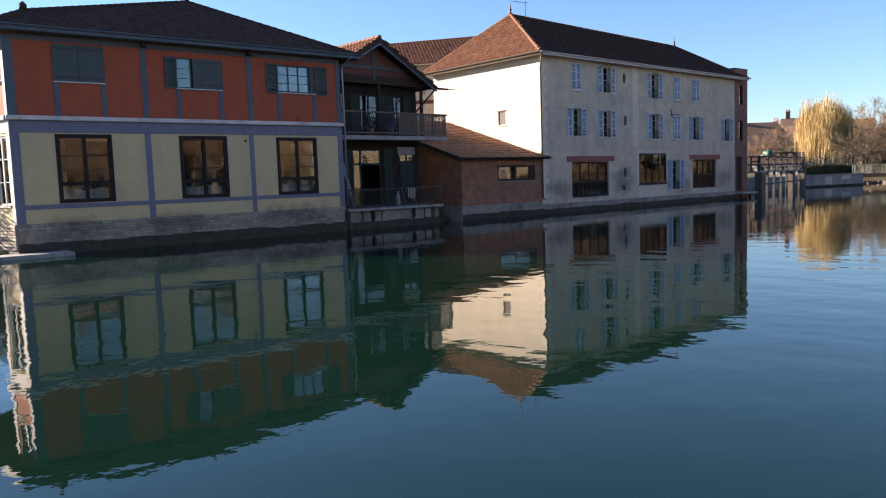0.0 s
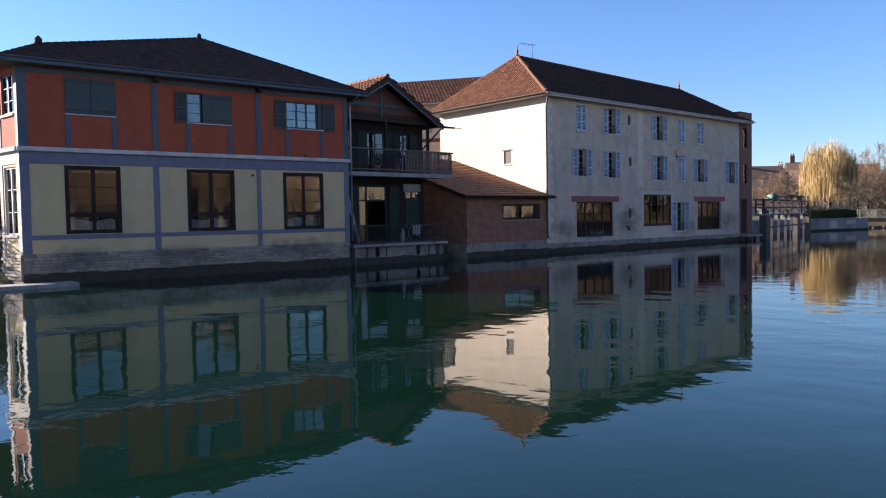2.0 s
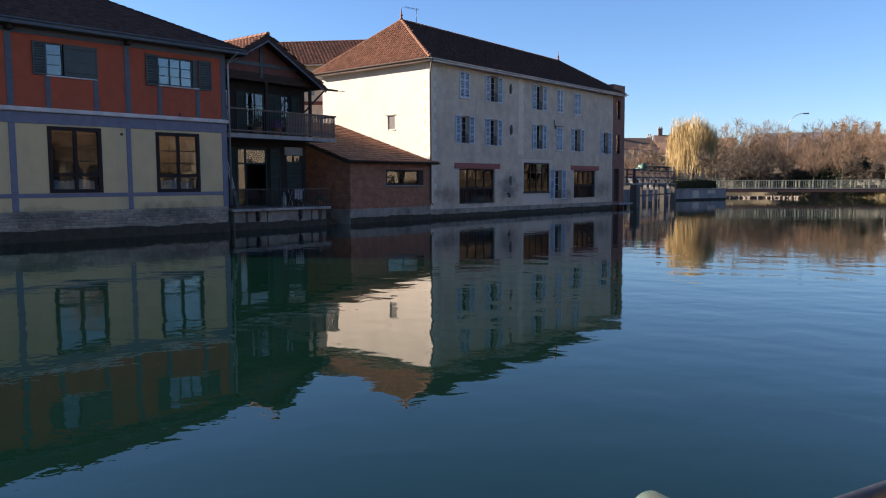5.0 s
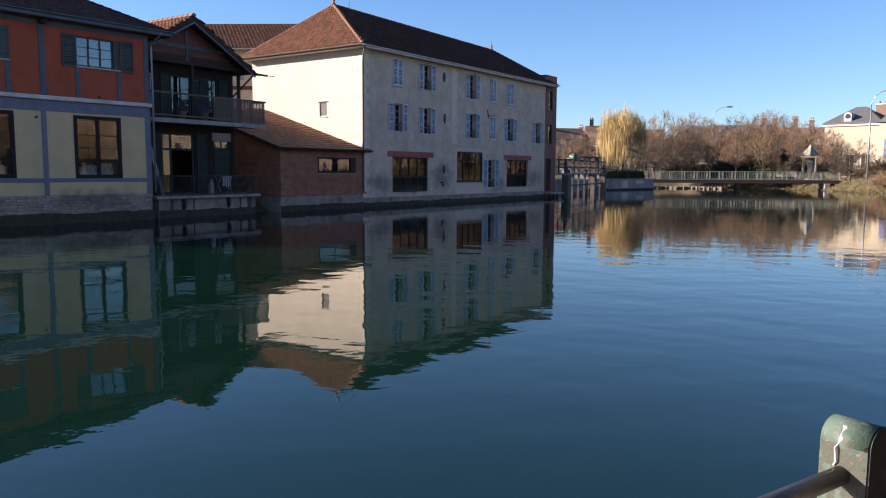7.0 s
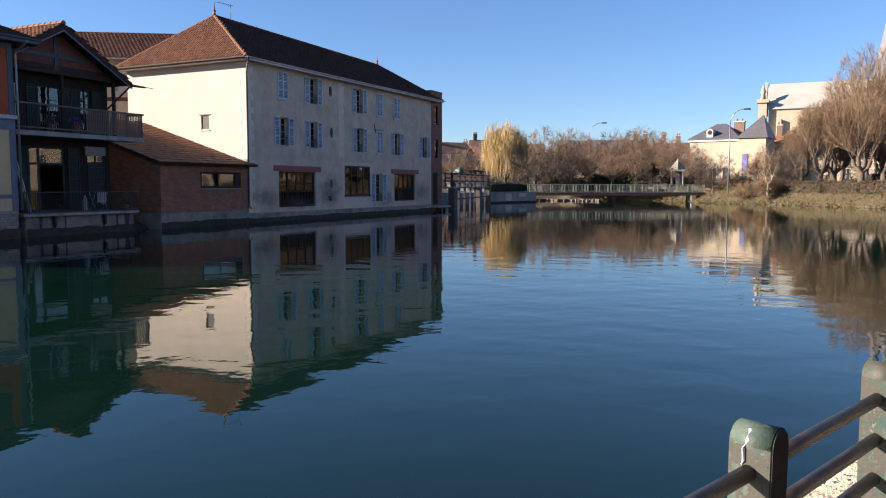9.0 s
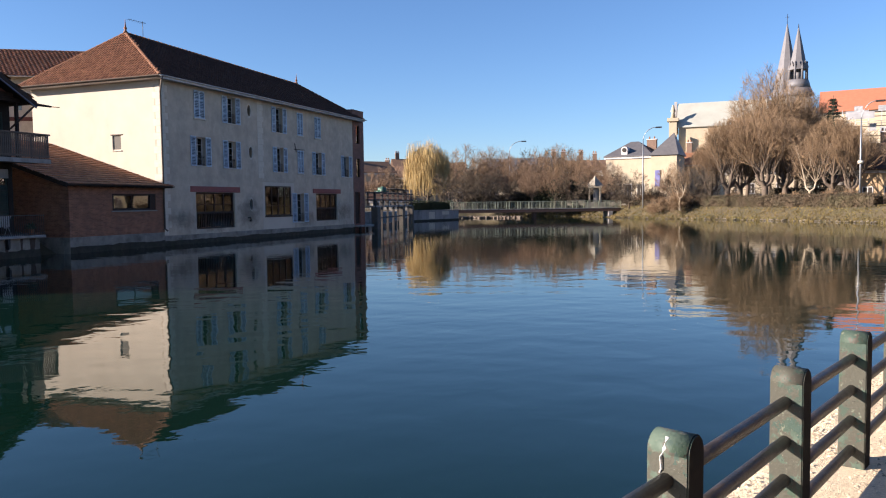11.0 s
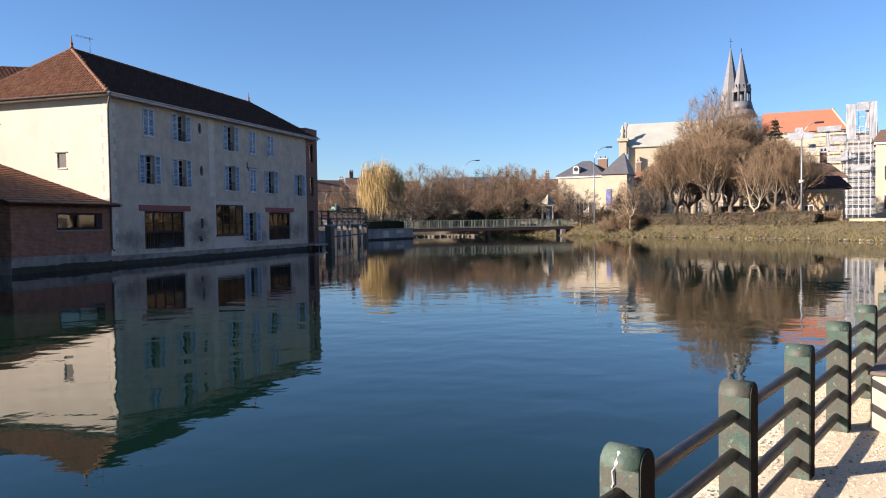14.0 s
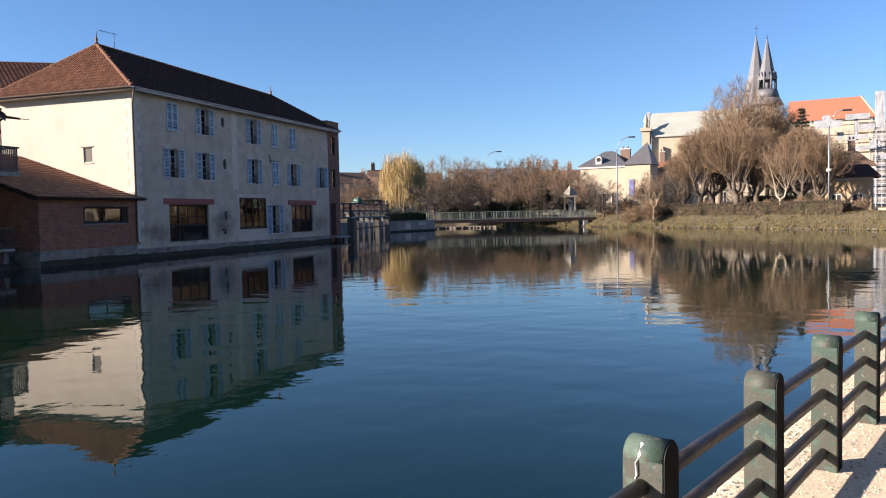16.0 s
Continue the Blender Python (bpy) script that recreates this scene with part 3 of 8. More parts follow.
def gutter(parent, p0, p1, r=0.07, m=None):
    p0, p1 = Vector(p0), Vector(p1)
    d = (p1 - p0).normalized()
    side = d.cross(Vector((0, 0, 1))).normalized()
    bm = bmesh.new()
    rows = []
    for p in (p0, p1):
        ring = []
        for rr in (r, r - 0.012):
            for k in (range(9) if rr == r else range(8, -1, -1)):
                w = math.pi + math.pi * k / 8
                ring.append(bm.verts.new(p + side * math.cos(w) * rr + Vector((0, 0, math.sin(w) * rr))))
        rows.append(ring)
    n = len(rows[0])
    for k in range(n):
        bm.faces.new((rows[0][k], rows[0][(k + 1) % n], rows[1][(k + 1) % n], rows[1][k]))
    bm.faces.new(rows[0])
    bm.faces.new(list(reversed(rows[1])))
    return part("gutter", bm, m or M_ZINC, parent)


def downpipe(parent, pts, r=0.045, m=None):
    bm = bmesh.new()
    tube(bm, pts, r, 8)
    return part("downpipe", bm, m or M_ZINC, parent)


def hollow(bm, pts, z0, z1):
    """Plain outer wall faces along an open run of plan points."""
    for (x0, y0), (x1, y1) in zip(pts, pts[1:]):
        quad(bm, (x0, y0, z0), (x1, y1, z0), (x1, y1, z1), (x0, y0, z1))


# ---- the red and cream timber-framed house ----
A_POSE = pose(-16.1, 27.82, 0, 0, 0, 39.36)
house_a = thing("timber_framed_house", A_POSE, "red and cream timber-framed house on a stone plinth", "house")
A_LEN, A_DEEP = 14.25, 10.0
GW = [(1.50, 3.56, 1.90, 4.55), (6.25, 8.36, 1.88, 4.53), (10.72, 12.81, 1.86, 4.50)]
UW = [(1.66, 3.42, 6.56, 7.95), (6.34, 8.26, 6.52, 7.78), (10.95, 12.84, 6.56, 7.80)]

bm = bmesh.new()
panel(bm, 0, A_LEN, 1.15, 4.66, 0, 0.35, GW)
bm2 = bmesh.new()
panel(bm2, 0, A_LEN, 4.66, 8.4, 0, 0.35, UW)
part("lower_wall", bm, M_CREAM, house_a, "cream rendered lower wall")
part("upper_wall", bm2, M_RED, house_a, "brick-red rendered upper wall")
# end walls and back
END_G, END_U = (0.42, 1.62, 1.90, 4.50), (0.40, 1.58, 6.50, 8.0)
end_m = Matrix.Rotation(radians(90), 4, "Z")
END_A = Matrix.Rotation(radians(100.6), 4, "Z")
for z0, z1, m, hole, nm in ((1.15, 4.66, M_CREAM, END_G, "lower_wall"), (4.66, 8.4, M_RED, END_U, "upper_wall")):
    bm = bmesh.new()
    panel(bm, 0.004, 2.0, z0, z1, -0.30, 0.0, [hole])
    bmesh.ops.transform(bm, matrix=END_A, verts=bm.verts)
    part(nm, bm, m, house_a)
    bm = bmesh.new()
    hollow(bm, [(-0.36, 1.965), (2.6, 3.6), (2.6, A_DEEP), (A_LEN, A_DEEP), (A_LEN, 0.35)], z0, z1)
    part(nm, bm, m, house_a)
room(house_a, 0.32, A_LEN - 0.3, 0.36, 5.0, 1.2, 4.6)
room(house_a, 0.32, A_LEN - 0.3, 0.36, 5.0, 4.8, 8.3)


def beam(parent, x0, x1, z0, z1, y=0.0, out=0.028, m=M_BLUE, name="beam"):
    return part(name, one_box(x0, x1, y - out, y + 0.01, z0, z1, 0.006), m, parent)


# lower framing: corner posts, posts, sill belt, upper belt
for x0, x1 in ((0.0, 0.30), (4.86, 5.10), (9.42, 9.62), (13.98, A_LEN)):
    beam(house_a, x0, x1, 1.16, 4.598, name="post")
xs = [0.30, 4.86, 5.10, 9.42, 9.62, 13.98]
for a, b in zip(xs[::2], xs[1::2]):
    beam(house_a, a, b, 1.70, 1.87, out=0.024)
beam(house_a, 0.0, A_LEN, 4.60, 5.04, out=0.034, name="belt")
bm = bmesh.new()
prism(bm, [(-0.10, 5.05), (A_LEN + 0.04, 5.05), (A_LEN + 0.04, 5.22), (-0.10, 5.22)], -0.16, 0.05)
bev(bm, 0.02)
part("cornice", bm, M_TRIM, house_a, "pale painted string cornice")
bm = one_box(0.02, 2.04, 0.003, 0.16, 5.052, 5.218, 0.02)
bmesh.ops.transform(bm, matrix=END_A, verts=bm.verts)
part("cornice", bm, M_TRIM, house_a)
# upper framing
for x0, x1 in ((0.0, 0.30), (4.88, 5.11), (9.46, 9.68), (14.02, A_LEN)):
    beam(house_a, x0, x1, 5.225, 8.2, m=M_SLATEBLUE, name="post")
for w in UW:
    beam(house_a, w[0] - 0.06, w[0] + 0.12, 5.225, w[2] - 0.06, m=M_SLATEBLUE, name="post")
    beam(house_a, w[1] - 0.12, w[1] + 0.06, 5.225, w[2] - 0.06, m=M_SLATEBLUE, name="post")
beam(house_a, 0.30, 4.88, 8.02, 8.22, out=0.02, m=M_SLATEBLUE)
beam(house_a, 5.11, 9.46, 8.02, 8.22, out=0.02, m=M_SLATEBLUE)
beam(house_a, 9.68, 14.02, 8.02, 8.22, out=0.02, m=M_SLATEBLUE)
# the canted sunny end: framing, window surrounds
def end_part(name, x0, x1, y0, y1, z0, z1, m, parent, w=0.0, label=""):
    """A bar on the canted end wall: x along it, y outwards."""
    bm = one_box(x0, x1, y0, y1, z0, z1, w)
    bmesh.ops.transform(bm, matrix=END_A, verts=bm.verts)
    return part(name, bm, m, parent, label)


for z0, z1, m in ((1.16, 4.598, M_TRIM), (5.225, 8.2, M_SLATEBLUE)):
    for x0, x1 in ((0.0, 0.26), (1.74, 2.0)):
        end_part("post", x0, x1, -0.01, 0.028, z0, z1, m, house_a, 0.005)
end_part("belt", 0.0, 2.0, -0.01, 0.034, 4.60, 5.045, M_TRIM, house_a)
for w, m in ((END_G, M_TRIM), (END_U, M_TEAL)):
    bm = bmesh.new()
    panel(bm, w[0], w[1], w[2], w[3], -0.13, -0.05, [(w[0] + 0.09, w[1] - 0.09, w[2] + 0.07, w[3] - 0.07)])
    bmesh.ops.transform(bm, matrix=END_A, verts=bm.verts)
    wob = part("window", bm, m, house_a, "small-paned window in the canted end")
    mid = (w[0] + w[1]) / 2
    end_part("mullion", mid - 0.04, mid + 0.04, -0.12, -0.04, w[2] + 0.07, w[3] - 0.07, m, wob)
    for k in (1, 2):
        z = w[2] + (w[3] - w[2]) * k / 3
        end_part("glazing_bar", w[0] + 0.09, w[1] - 0.09, -0.11, -0.06, z - 0.016, z + 0.016, M_TRIM if m is M_TEAL else m, wob)
    end_part("pane", w[0] + 0.09, w[1] - 0.09, -0.096, -0.09, w[2] + 0.07, w[3] - 0.07, M_GLASS, wob).visible_shadow = False
    end_part("sill", w[0] - 0.06, w[1] + 0.06, -0.05, 0.07, w[2] - 0.10, w[2] - 0.002, M_TRIM, wob, 0.01)
# ground-floor windows in brown frames
for (x0, x1, z0, z1) in GW:
    window(house_a, x0, x1, z0, z1, 0.0, M_BROWNFRAME, 0.15, 2, bars=(z0 + 1.28, z0 + 1.83), rails=(z0 + 0.74,), depth=0.12, face=-0.03, label="dark brown two-light window reflecting the far bank")
# upper windows, each with its own shutters
w = UW[0]
shutter(house_a, w[0] - 0.05, (w[0] + w[1]) / 2 - 0.01, w[2], w[3], -0.005, M_TEAL, False, "closed dark green shutter")
shutter(house_a, (w[0] + w[1]) / 2 + 0.01, w[1] + 0.05, w[2], w[3], -0.005, M_TEAL, False, "closed dark green shutter")
w = UW[1]
window(house_a, w[0], w[0] + 0.66, w[2], w[3], 0.0, M_TEAL, 0.05, 1, bars=(w[2] + 0.42, w[2] + 0.82), depth=0.07, face=0.06)
shutter(house_a, w[0] - 0.50, w[0] - 0.01, w[2] - 0.02, w[3], -0.03, M_TEAL, True, "open dark green louvred shutter")
shutter(house_a, w[0] + 0.67, w[1] + 0.06, w[2], w[3], -0.005, M_TEAL, False, "closed dark green shutter")
w = UW[2]
window(house_a, w[0], w[1] - 0.22, w[2], w[3], 0.0, M_TEAL, 0.07, 3, bars=(w[2] + 0.42, w[2] + 0.80), depth=0.07, face=0.06, label="three-light small-paned window")
beam(house_a, w[1] - 0.22, w[1], w[2], w[3], out=-0.02, m=M_TEAL, name="jamb")
shutter(house_a, w[0] - 0.57, w[0] - 0.01, w[2] - 0.06, w[3] + 0.02, -0.03, M_TEAL, True, "open dark green louvred shutter")
shutter(house_a, w[1] + 0.03, w[1] + 0.66, w[2] - 0.06, w[3] + 0.02, -0.03, M_TEAL, True, "open dark green louvred shutter")
for w in UW:
    part("sill", one_box(w[0] - 0.06, w[1] + 0.04, -0.075, 0.02, w[2] - 0.055, w[2] - 0.006, 0.008), M_TRIM, house_a)
# white sheets behind the lower lights, standing for reflections of the pale bank
for i, (x0, x1, z0, z1) in enumerate(GW):
    bm = bmesh.new()
    rows = []
    for k in range(25):
        x = x0 + 0.16 + (x1 - x0 - 0.32) * k / 24
        y = 0.42 + 0.05 * math.sin(k * 1.3 + i) + 0.02 * math.sin(k * 3.1)
        top = z0 + 0.52 + 0.05 * math.sin(k * 0.37 + 2 * i) + 0.03 * math.sin(k * 2.1)
        rows.append((bm.verts.new((x, y, z0 + 0.06)), bm.verts.new((x, y + 0.02, top))))
    for a, b in zip(rows, rows[1:]):
        bm.faces.new((a[0], b[0], b[1], a[1])).smooth = True
    part("curtain", bm, mat("pane_reflection_white_%d" % i, (0.62, 0.64, 0.66), (0.40, 0.42, 0.46), 5.0, 0.9, 0.0), house_a, "white sheet behind the glass standing for bright reflections")
# plinth with coursed stones
bm = bmesh.new()
box(bm, 0.04, A_LEN - 0.04, 0.0, 0.4, -1.2, 1.16)
box(bm, 0.0, 2.02, -0.30, 0.04, -1.2, 1.158, m=END_A)
plinth = part("plinth", bm, M_MORTAR, house_a, "coursed pale stone plinth, dark and wet at the waterline")
stain_band(plinth, -0.04, A_LEN, -0.075, 0.40, 3, 0.045, "black waterline stain")
# roof
E1, E2, RR, LL = (-0.62, -0.62, 8.42), (15.10, -0.62, 8.42), (8.99, 5.29, 11.42), (1.0, 1.17, 9.329)
B1, B2 = (-2.4, 10.6, 8.46), (15.10, 10.6, 8.46)
roof_a = bmesh.new()
for poly in ([E1, E2, RR, LL], [E2, B2, RR], [B2, B1, RR], [B1, E1, LL], [B1, LL, RR]):
    slab(roof_a, poly, 0.06)
roof_a = part("roof", roof_a, M_ROOFSLAB, house_a, "low hipped roof of weathered brown tiles")
bm = bmesh.new()
tiles(bm, [E1, E2, RR, LL], 0.26, 0.30, 0.03, 0.006, seed=11)
tiles(bm, [E2, B2, RR], 0.26, 0.30, 0.03, 0.006, seed=12)
ob = part("tiles", bm, M_TILEBROWN, roof_a)
ob["kind"] = "stuff"
for a, b in ((E1, LL), (LL, RR), (E2, RR)):
    ridge_row(roof_a, a, b, 0.10, M_TILEBROWN)
for p, s in ((LL, 1.0), (RR, 0.8)):
    bm = bmesh.new()
    tube(bm, [(p[0], p[1], p[2]), (p[0], p[1], p[2] + 0.14 * s), (p[0], p[1], p[2] + 0.22 * s), (p[0], p[1], p[2] + 0.34 * s)], [0.16 * s, 0.13 * s, 0.15 * s, 0.03 * s], 8)
    part("finial", bm, M_TILEBROWN, roof_a)
bm = bmesh.new()
box(bm, -0.62, 15.08, -0.66, -0.60, 8.25, 8.47)
box(bm, 0.0, 3.2, 0.0, 0.05, 8.22, 8.45, m=Matrix.Translation((-0.62, -0.62, 0)) @ END_A)
box(bm, 15.02, 15.08, -0.60, 2.0, 8.22, 8.47)
part("fascia", bm, M_SLATEBLUE, roof_a, "blue-grey eaves board")
part("soffit", one_box(-0.59, 15.0, -0.598, 0.5, 8.235, 8.26), M_TEAL, roof_a)
gutter(house_a, (-0.66, -0.715, 8.43), (15.12, -0.715, 8.43), 0.05, M_SLATEBLUE)
downpipe(house_a, [(14.55, -0.66, 8.34), (14.50, -0.5, 8.18), (A_LEN + 0.10, -0.12, 7.9), (A_LEN + 0.10, -0.10, 7.7), (A_LEN + 0.10, -0.10, 1.2)], 0.045)
# corbels under the eaves
for x in (5.0, 9.56):
    part("corbel", one_box(x - 0.1, x + 0.1, -0.38, 0.0, 8.05, 8.23, 0.02), M_WOOD, house_a)
for x0, x1, z0, z1 in ((0.2, 3.5, 0.3, 1.5), (4.0, 8.0, 0.3, 1.45), (9.0, 14.0, 0.3, 1.6)):
    stain(house_a, x0, x1, z0, z1, -0.085 if z1 < 2 else -0.006)
# camera-like wall fixture and round vent
for x, z in ((9.22, 4.33), (11.9, 5.33)):
    bm = bmesh.new()
    tube(bm, [(x, -0.05, z), (x, 0.02, z)], 0.055, 10)
    part("vent", bm, M_IRON, house_a)
# low landing stage at the sunny end
solo("landing_slab", one_box(-6.0, 1.6, -1.35, -0.14, -0.6, 0.10, 0.03), M_CONC, A_POSE, "low pale concrete landing at the water's edge", "landing", kind="structure")

# ---- the long white house ----
W_POSE = pose(5.85, 46.9, 0, 0, 0, 42)
house_w = thing("long_white_house", W_POSE, "long aged white house with pale blue shutters, hipped tile roof", "house")
W_LEN, W_DEEP, W_TOP = 24.3, 10.0, 9.9
UP = [(3.0, 3.95, 7.80, 9.50), (6.28, 7.20, 7.78, 9.50), (12.05, 12.98, 7.65, 9.45), (15.05, 15.82, 7.66, 9.42), (17.7, 18.6, 7.66, 9.35)]
MID = [(3.05, 3.98, 4.83, 6.62), (6.26, 7.16, 4.80, 6.58), (12.10, 13.0, 4.74, 6.54), (15.02, 15.82, 4.74, 6.50), (17.72, 18.68, 4.72, 6.50), (22.55, 23.48, 4.68, 6.46)]
GRD = [(2.92, 6.88, 0.84, 3.16), (10.46, 13.98, 1.52, 3.70), (14.70, 15.80, 0.98, 3.18), (17.72, 21.25, 0.98, 3.20)]
OVALS = [(8.78, 8.85), (8.87, 5.97), (8.80, 2.37)]
oval_cut = [(x - 0.26, x + 0.26, z - 0.45, z + 0.45) for x, z in OVALS]
bm = bmesh.new()
panel(bm, 0, W_LEN, 0.55, W_TOP, 0, 0.45, UP + MID + GRD + oval_cut)
part("river_wall", bm, M_WHITE, house_w, "stained off-white rendered wall in shade")
# oval lights: a filler ring, frame and pane in each opening
for x, z in OVALS:
    bm = bmesh.new()
    n = 24
    for ya, yb in ((0.0, 0.30),):
        ring = [(x + 0.20 * math.cos(2 * math.pi * k / n), z + 0.39 * math.sin(2 * math.pi * k / n)) for k in range(n)]
        sq = []
        for k in range(n):
            c, s = math.cos(2 * math.pi * k / n), math.sin(2 * math.pi * k / n)
            q = max(abs(c), abs(s))
            sq.append((x + 0.26 * c / q, z + 0.45 * s / q))
        for k in range(n):
            a, b = k, (k + 1) % n
            quad(bm, (sq[a][0], ya, sq[a][1]), (sq[b][0], ya, sq[b][1]), (ring[b][0], ya, ring[b][1]), (ring[a][0], ya, ring[a][1]))
            quad(bm, (ring[a][0], ya, ring[a][1]), (ring[b][0], ya, ring[b][1]), (ring[b][0], yb, ring[b][1]), (ring[a][0], yb, ring[a][1]))
    ov = part("oval_window", bm, M_WHITE, house_w, "small upright oval window")
    bm = bmesh.new()
    vs = [bm.verts.new((x + 0.205 * math.cos(2 * math.pi * k / n), 0.12, z + 0.395 * math.sin(2 * math.pi * k / n))) for k in range(n)]
    bm.faces.new(vs)
    part("pane", bm, M_GLASS, ov).visible_shadow = False
    bm = bmesh.new()
    for k in range(n):
        a0, a1 = 2 * math.pi * k / n, 2 * math.pi * (k + 1) / n
        pts = [(x + r * math.cos(a), yy, z + 1.95 * r * math.sin(a)) for r, a, yy in ((0.20, a0, -0.012), (0.20, a1, -0.012), (0.25, a1, -0.012), (0.25, a0, -0.012))]
        quad(bm, *pts)
    part("surround", bm, M_QUOIN, ov)
# gable end (sunny), with its small window
GH = (3.0, 3.66, 5.70, 6.60)
bm = bmesh.new()
panel(bm, 0.452, W_DEEP, 0.55, W_TOP, -0.45, 0.0, [GH])
bmesh.ops.transform(bm, matrix=end_m, verts=bm.verts)
part("gable_wall", bm, M_GABLE, house_w, "sunlit cream-white end wall")
bm = bmesh.new()
box(bm, 0.05, 0.11, GH[0], GH[0] + 0.05, GH[2], GH[3])
box(bm, 0.05, 0.11, GH[1] - 0.05, GH[1], GH[2], GH[3])
box(bm, 0.05, 0.11, GH[0] + 0.05, GH[1] - 0.05, GH[2], GH[2] + 0.05)
box(bm, 0.05, 0.11, GH[0] + 0.05, GH[1] - 0.05, GH[3] - 0.05, GH[3])
gw = part("window", bm, M_QUOIN, house_w, "small square window with wooden lintel")
part("pane", one_box(0.07, 0.076, GH[0] + 0.05, GH[1] - 0.05, GH[2] + 0.05, GH[3] - 0.05), M_GLASS, gw).visible_shadow = False
# sheet added before the glass in place of its pale reflection
part("blind", one_box(0.060, 0.066, GH[0] + 0.05, GH[1] - 0.05, GH[2] + 0.05, GH[3] - 0.05), M_PANEGREY, gw, "grey-beige sheet standing for the pane's pale reflection")
part("lintel", one_box(-0.03, 0.1, GH[0] - 0.12, GH[1] + 0.12, GH[3], GH[3] + 0.06), M_GREYWOOD, gw)
part("sill", one_box(-0.05, 0.1, GH[0] - 0.04, GH[1] + 0.04, GH[2] - 0.06, GH[2] - 0.002), M_QUOIN, gw)
bm = bmesh.new()
hollow(bm, [(0, W_DEEP), (W_LEN, W_DEEP), (W_LEN, 0.45)], 0.0, W_TOP)
part("back_wall", bm, M_WHITE, house_w)
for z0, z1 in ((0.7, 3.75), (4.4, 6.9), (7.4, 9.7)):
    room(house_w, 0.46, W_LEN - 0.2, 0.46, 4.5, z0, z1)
# plinth
bm = bmesh.new()
box(bm, -0.05, W_LEN, -0.07, 0.45, -1.2, 0.56)
box(bm, -0.07, 0.4, 0.46, W_DEEP, -1.2, 0.56)
bev(bm, 0.02)
wpl = part("plinth", bm, M_BASEWALL, house_w, "grey damp-stained rendered plinth")
stain_band(wpl, -0.06, W_LEN, -0.075, 0.24, 8, 0.045)
# quoins at the corner and up the old joint
rnd = random.Random(3)
for k, z in enumerate(np.arange(0.62, 9.6, 0.40)):
    wd = 0.62 if k % 2 else 0.38
    part("quoin", one_box(-0.006, wd, -0.008, 0.02, z, z + 0.385, 0.006), M_QUOIN, house_w)
    part("quoin", one_box(-0.008, 0.02, 0.02, 0.95 - wd, z, z + 0.385, 0.006), M_QUOIN, house_w)
    if z > 3.9:
        part("quoin", one_box(9.75, 10.15 + wd * 0.5, -0.006, 0.02, z, z + 0.385, 0.006), M_QUOIN, house_w)


M_BAY = mat("newer_pale_render", (0.55, 0.485, 0.39), (0.51, 0.45, 0.365), 1.0, 0.92, 0.1, 35, c3=(0.42, 0.37, 0.30), big=0.5, streak=0.3)
bm = bmesh.new()
panel(bm, 10.2, 14.42, 0.57, 3.95, -0.006, 0.004, [GRD[1]])
part("render_patch", bm, M_BAY, house_w, "newer pale render round the wide window")


def casement(parent, w, closed=False, rail=True, leafs=True):
    """An upright two-leaf window with pale blue louvred shutters and a small iron guard."""
    x0, x1, z0, z1 = w
    if closed:
        mid = (x0 + x1) / 2
        shutter(parent, x0 - 0.02, mid - 0.005, z0, z1, -0.006, M_PALEBLUE, True, "closed pale blue louvred shutter")
        shutter(parent, mid + 0.005, x1 + 0.02, z0, z1, -0.006, M_PALEBLUE, True, "closed pale blue louvred shutter")
        part("sill", one_box(x0 - 0.1, x1 + 0.1, -0.08, 0.05, z0 - 0.09, z0 - 0.012, 0.01), M_QUOIN, parent)
        return
    window(parent, x0, x1, z0, z1, 0.0, M_TRIM, 0.055, 2, bars=[z0 + (z1 - z0) * q for q in (0.25, 0.5, 0.75)], depth=0.06, face=0.24, sill=M_QUOIN, label="two-leaf small-paned window")
    if leafs:
        sw = (x1 - x0) * 0.56
        shutter(parent, x0 - sw, x0 - 0.015, z0 - 0.03, z1 + 0.03, -0.02, M_PALEBLUE, True, "open pale blue louvred shutter")
        shutter(parent, x1 + 0.015, x1 + sw, z0 - 0.03, z1 + 0.03, -0.02, M_PALEBLUE, True, "open pale blue louvred shutter")
    if rail:
        guard = part("guard", one_box(x0, x1, 0.06, 0.08, z0 + 0.62, z0 + 0.64), M_IRON, parent, "black iron window guard")
        for z in (z0 + 0.10, z0 + 0.52):
            part("guard_rail", one_box(x0, x1, 0.06, 0.08, z, z + 0.02), M_IRON, guard)
        n = 9
        me = mesh_from("guard_bar", one_box(-0.009, 0.009, 0.063, 0.077, z0 + 0.02, z0 + 0.62), M_IRON)
        for k in range(n):
            shared("guard_bar", me, guard, Matrix.Translation((x0 + (x1 - x0) * (k + 0.5) / n, 0, 0)))


for i, w in enumerate(UP):
    casement(house_w, w, closed=i in (0, 3, 4))
for i, w in enumerate(MID):
    casement(house_w, w, closed=i == 3)
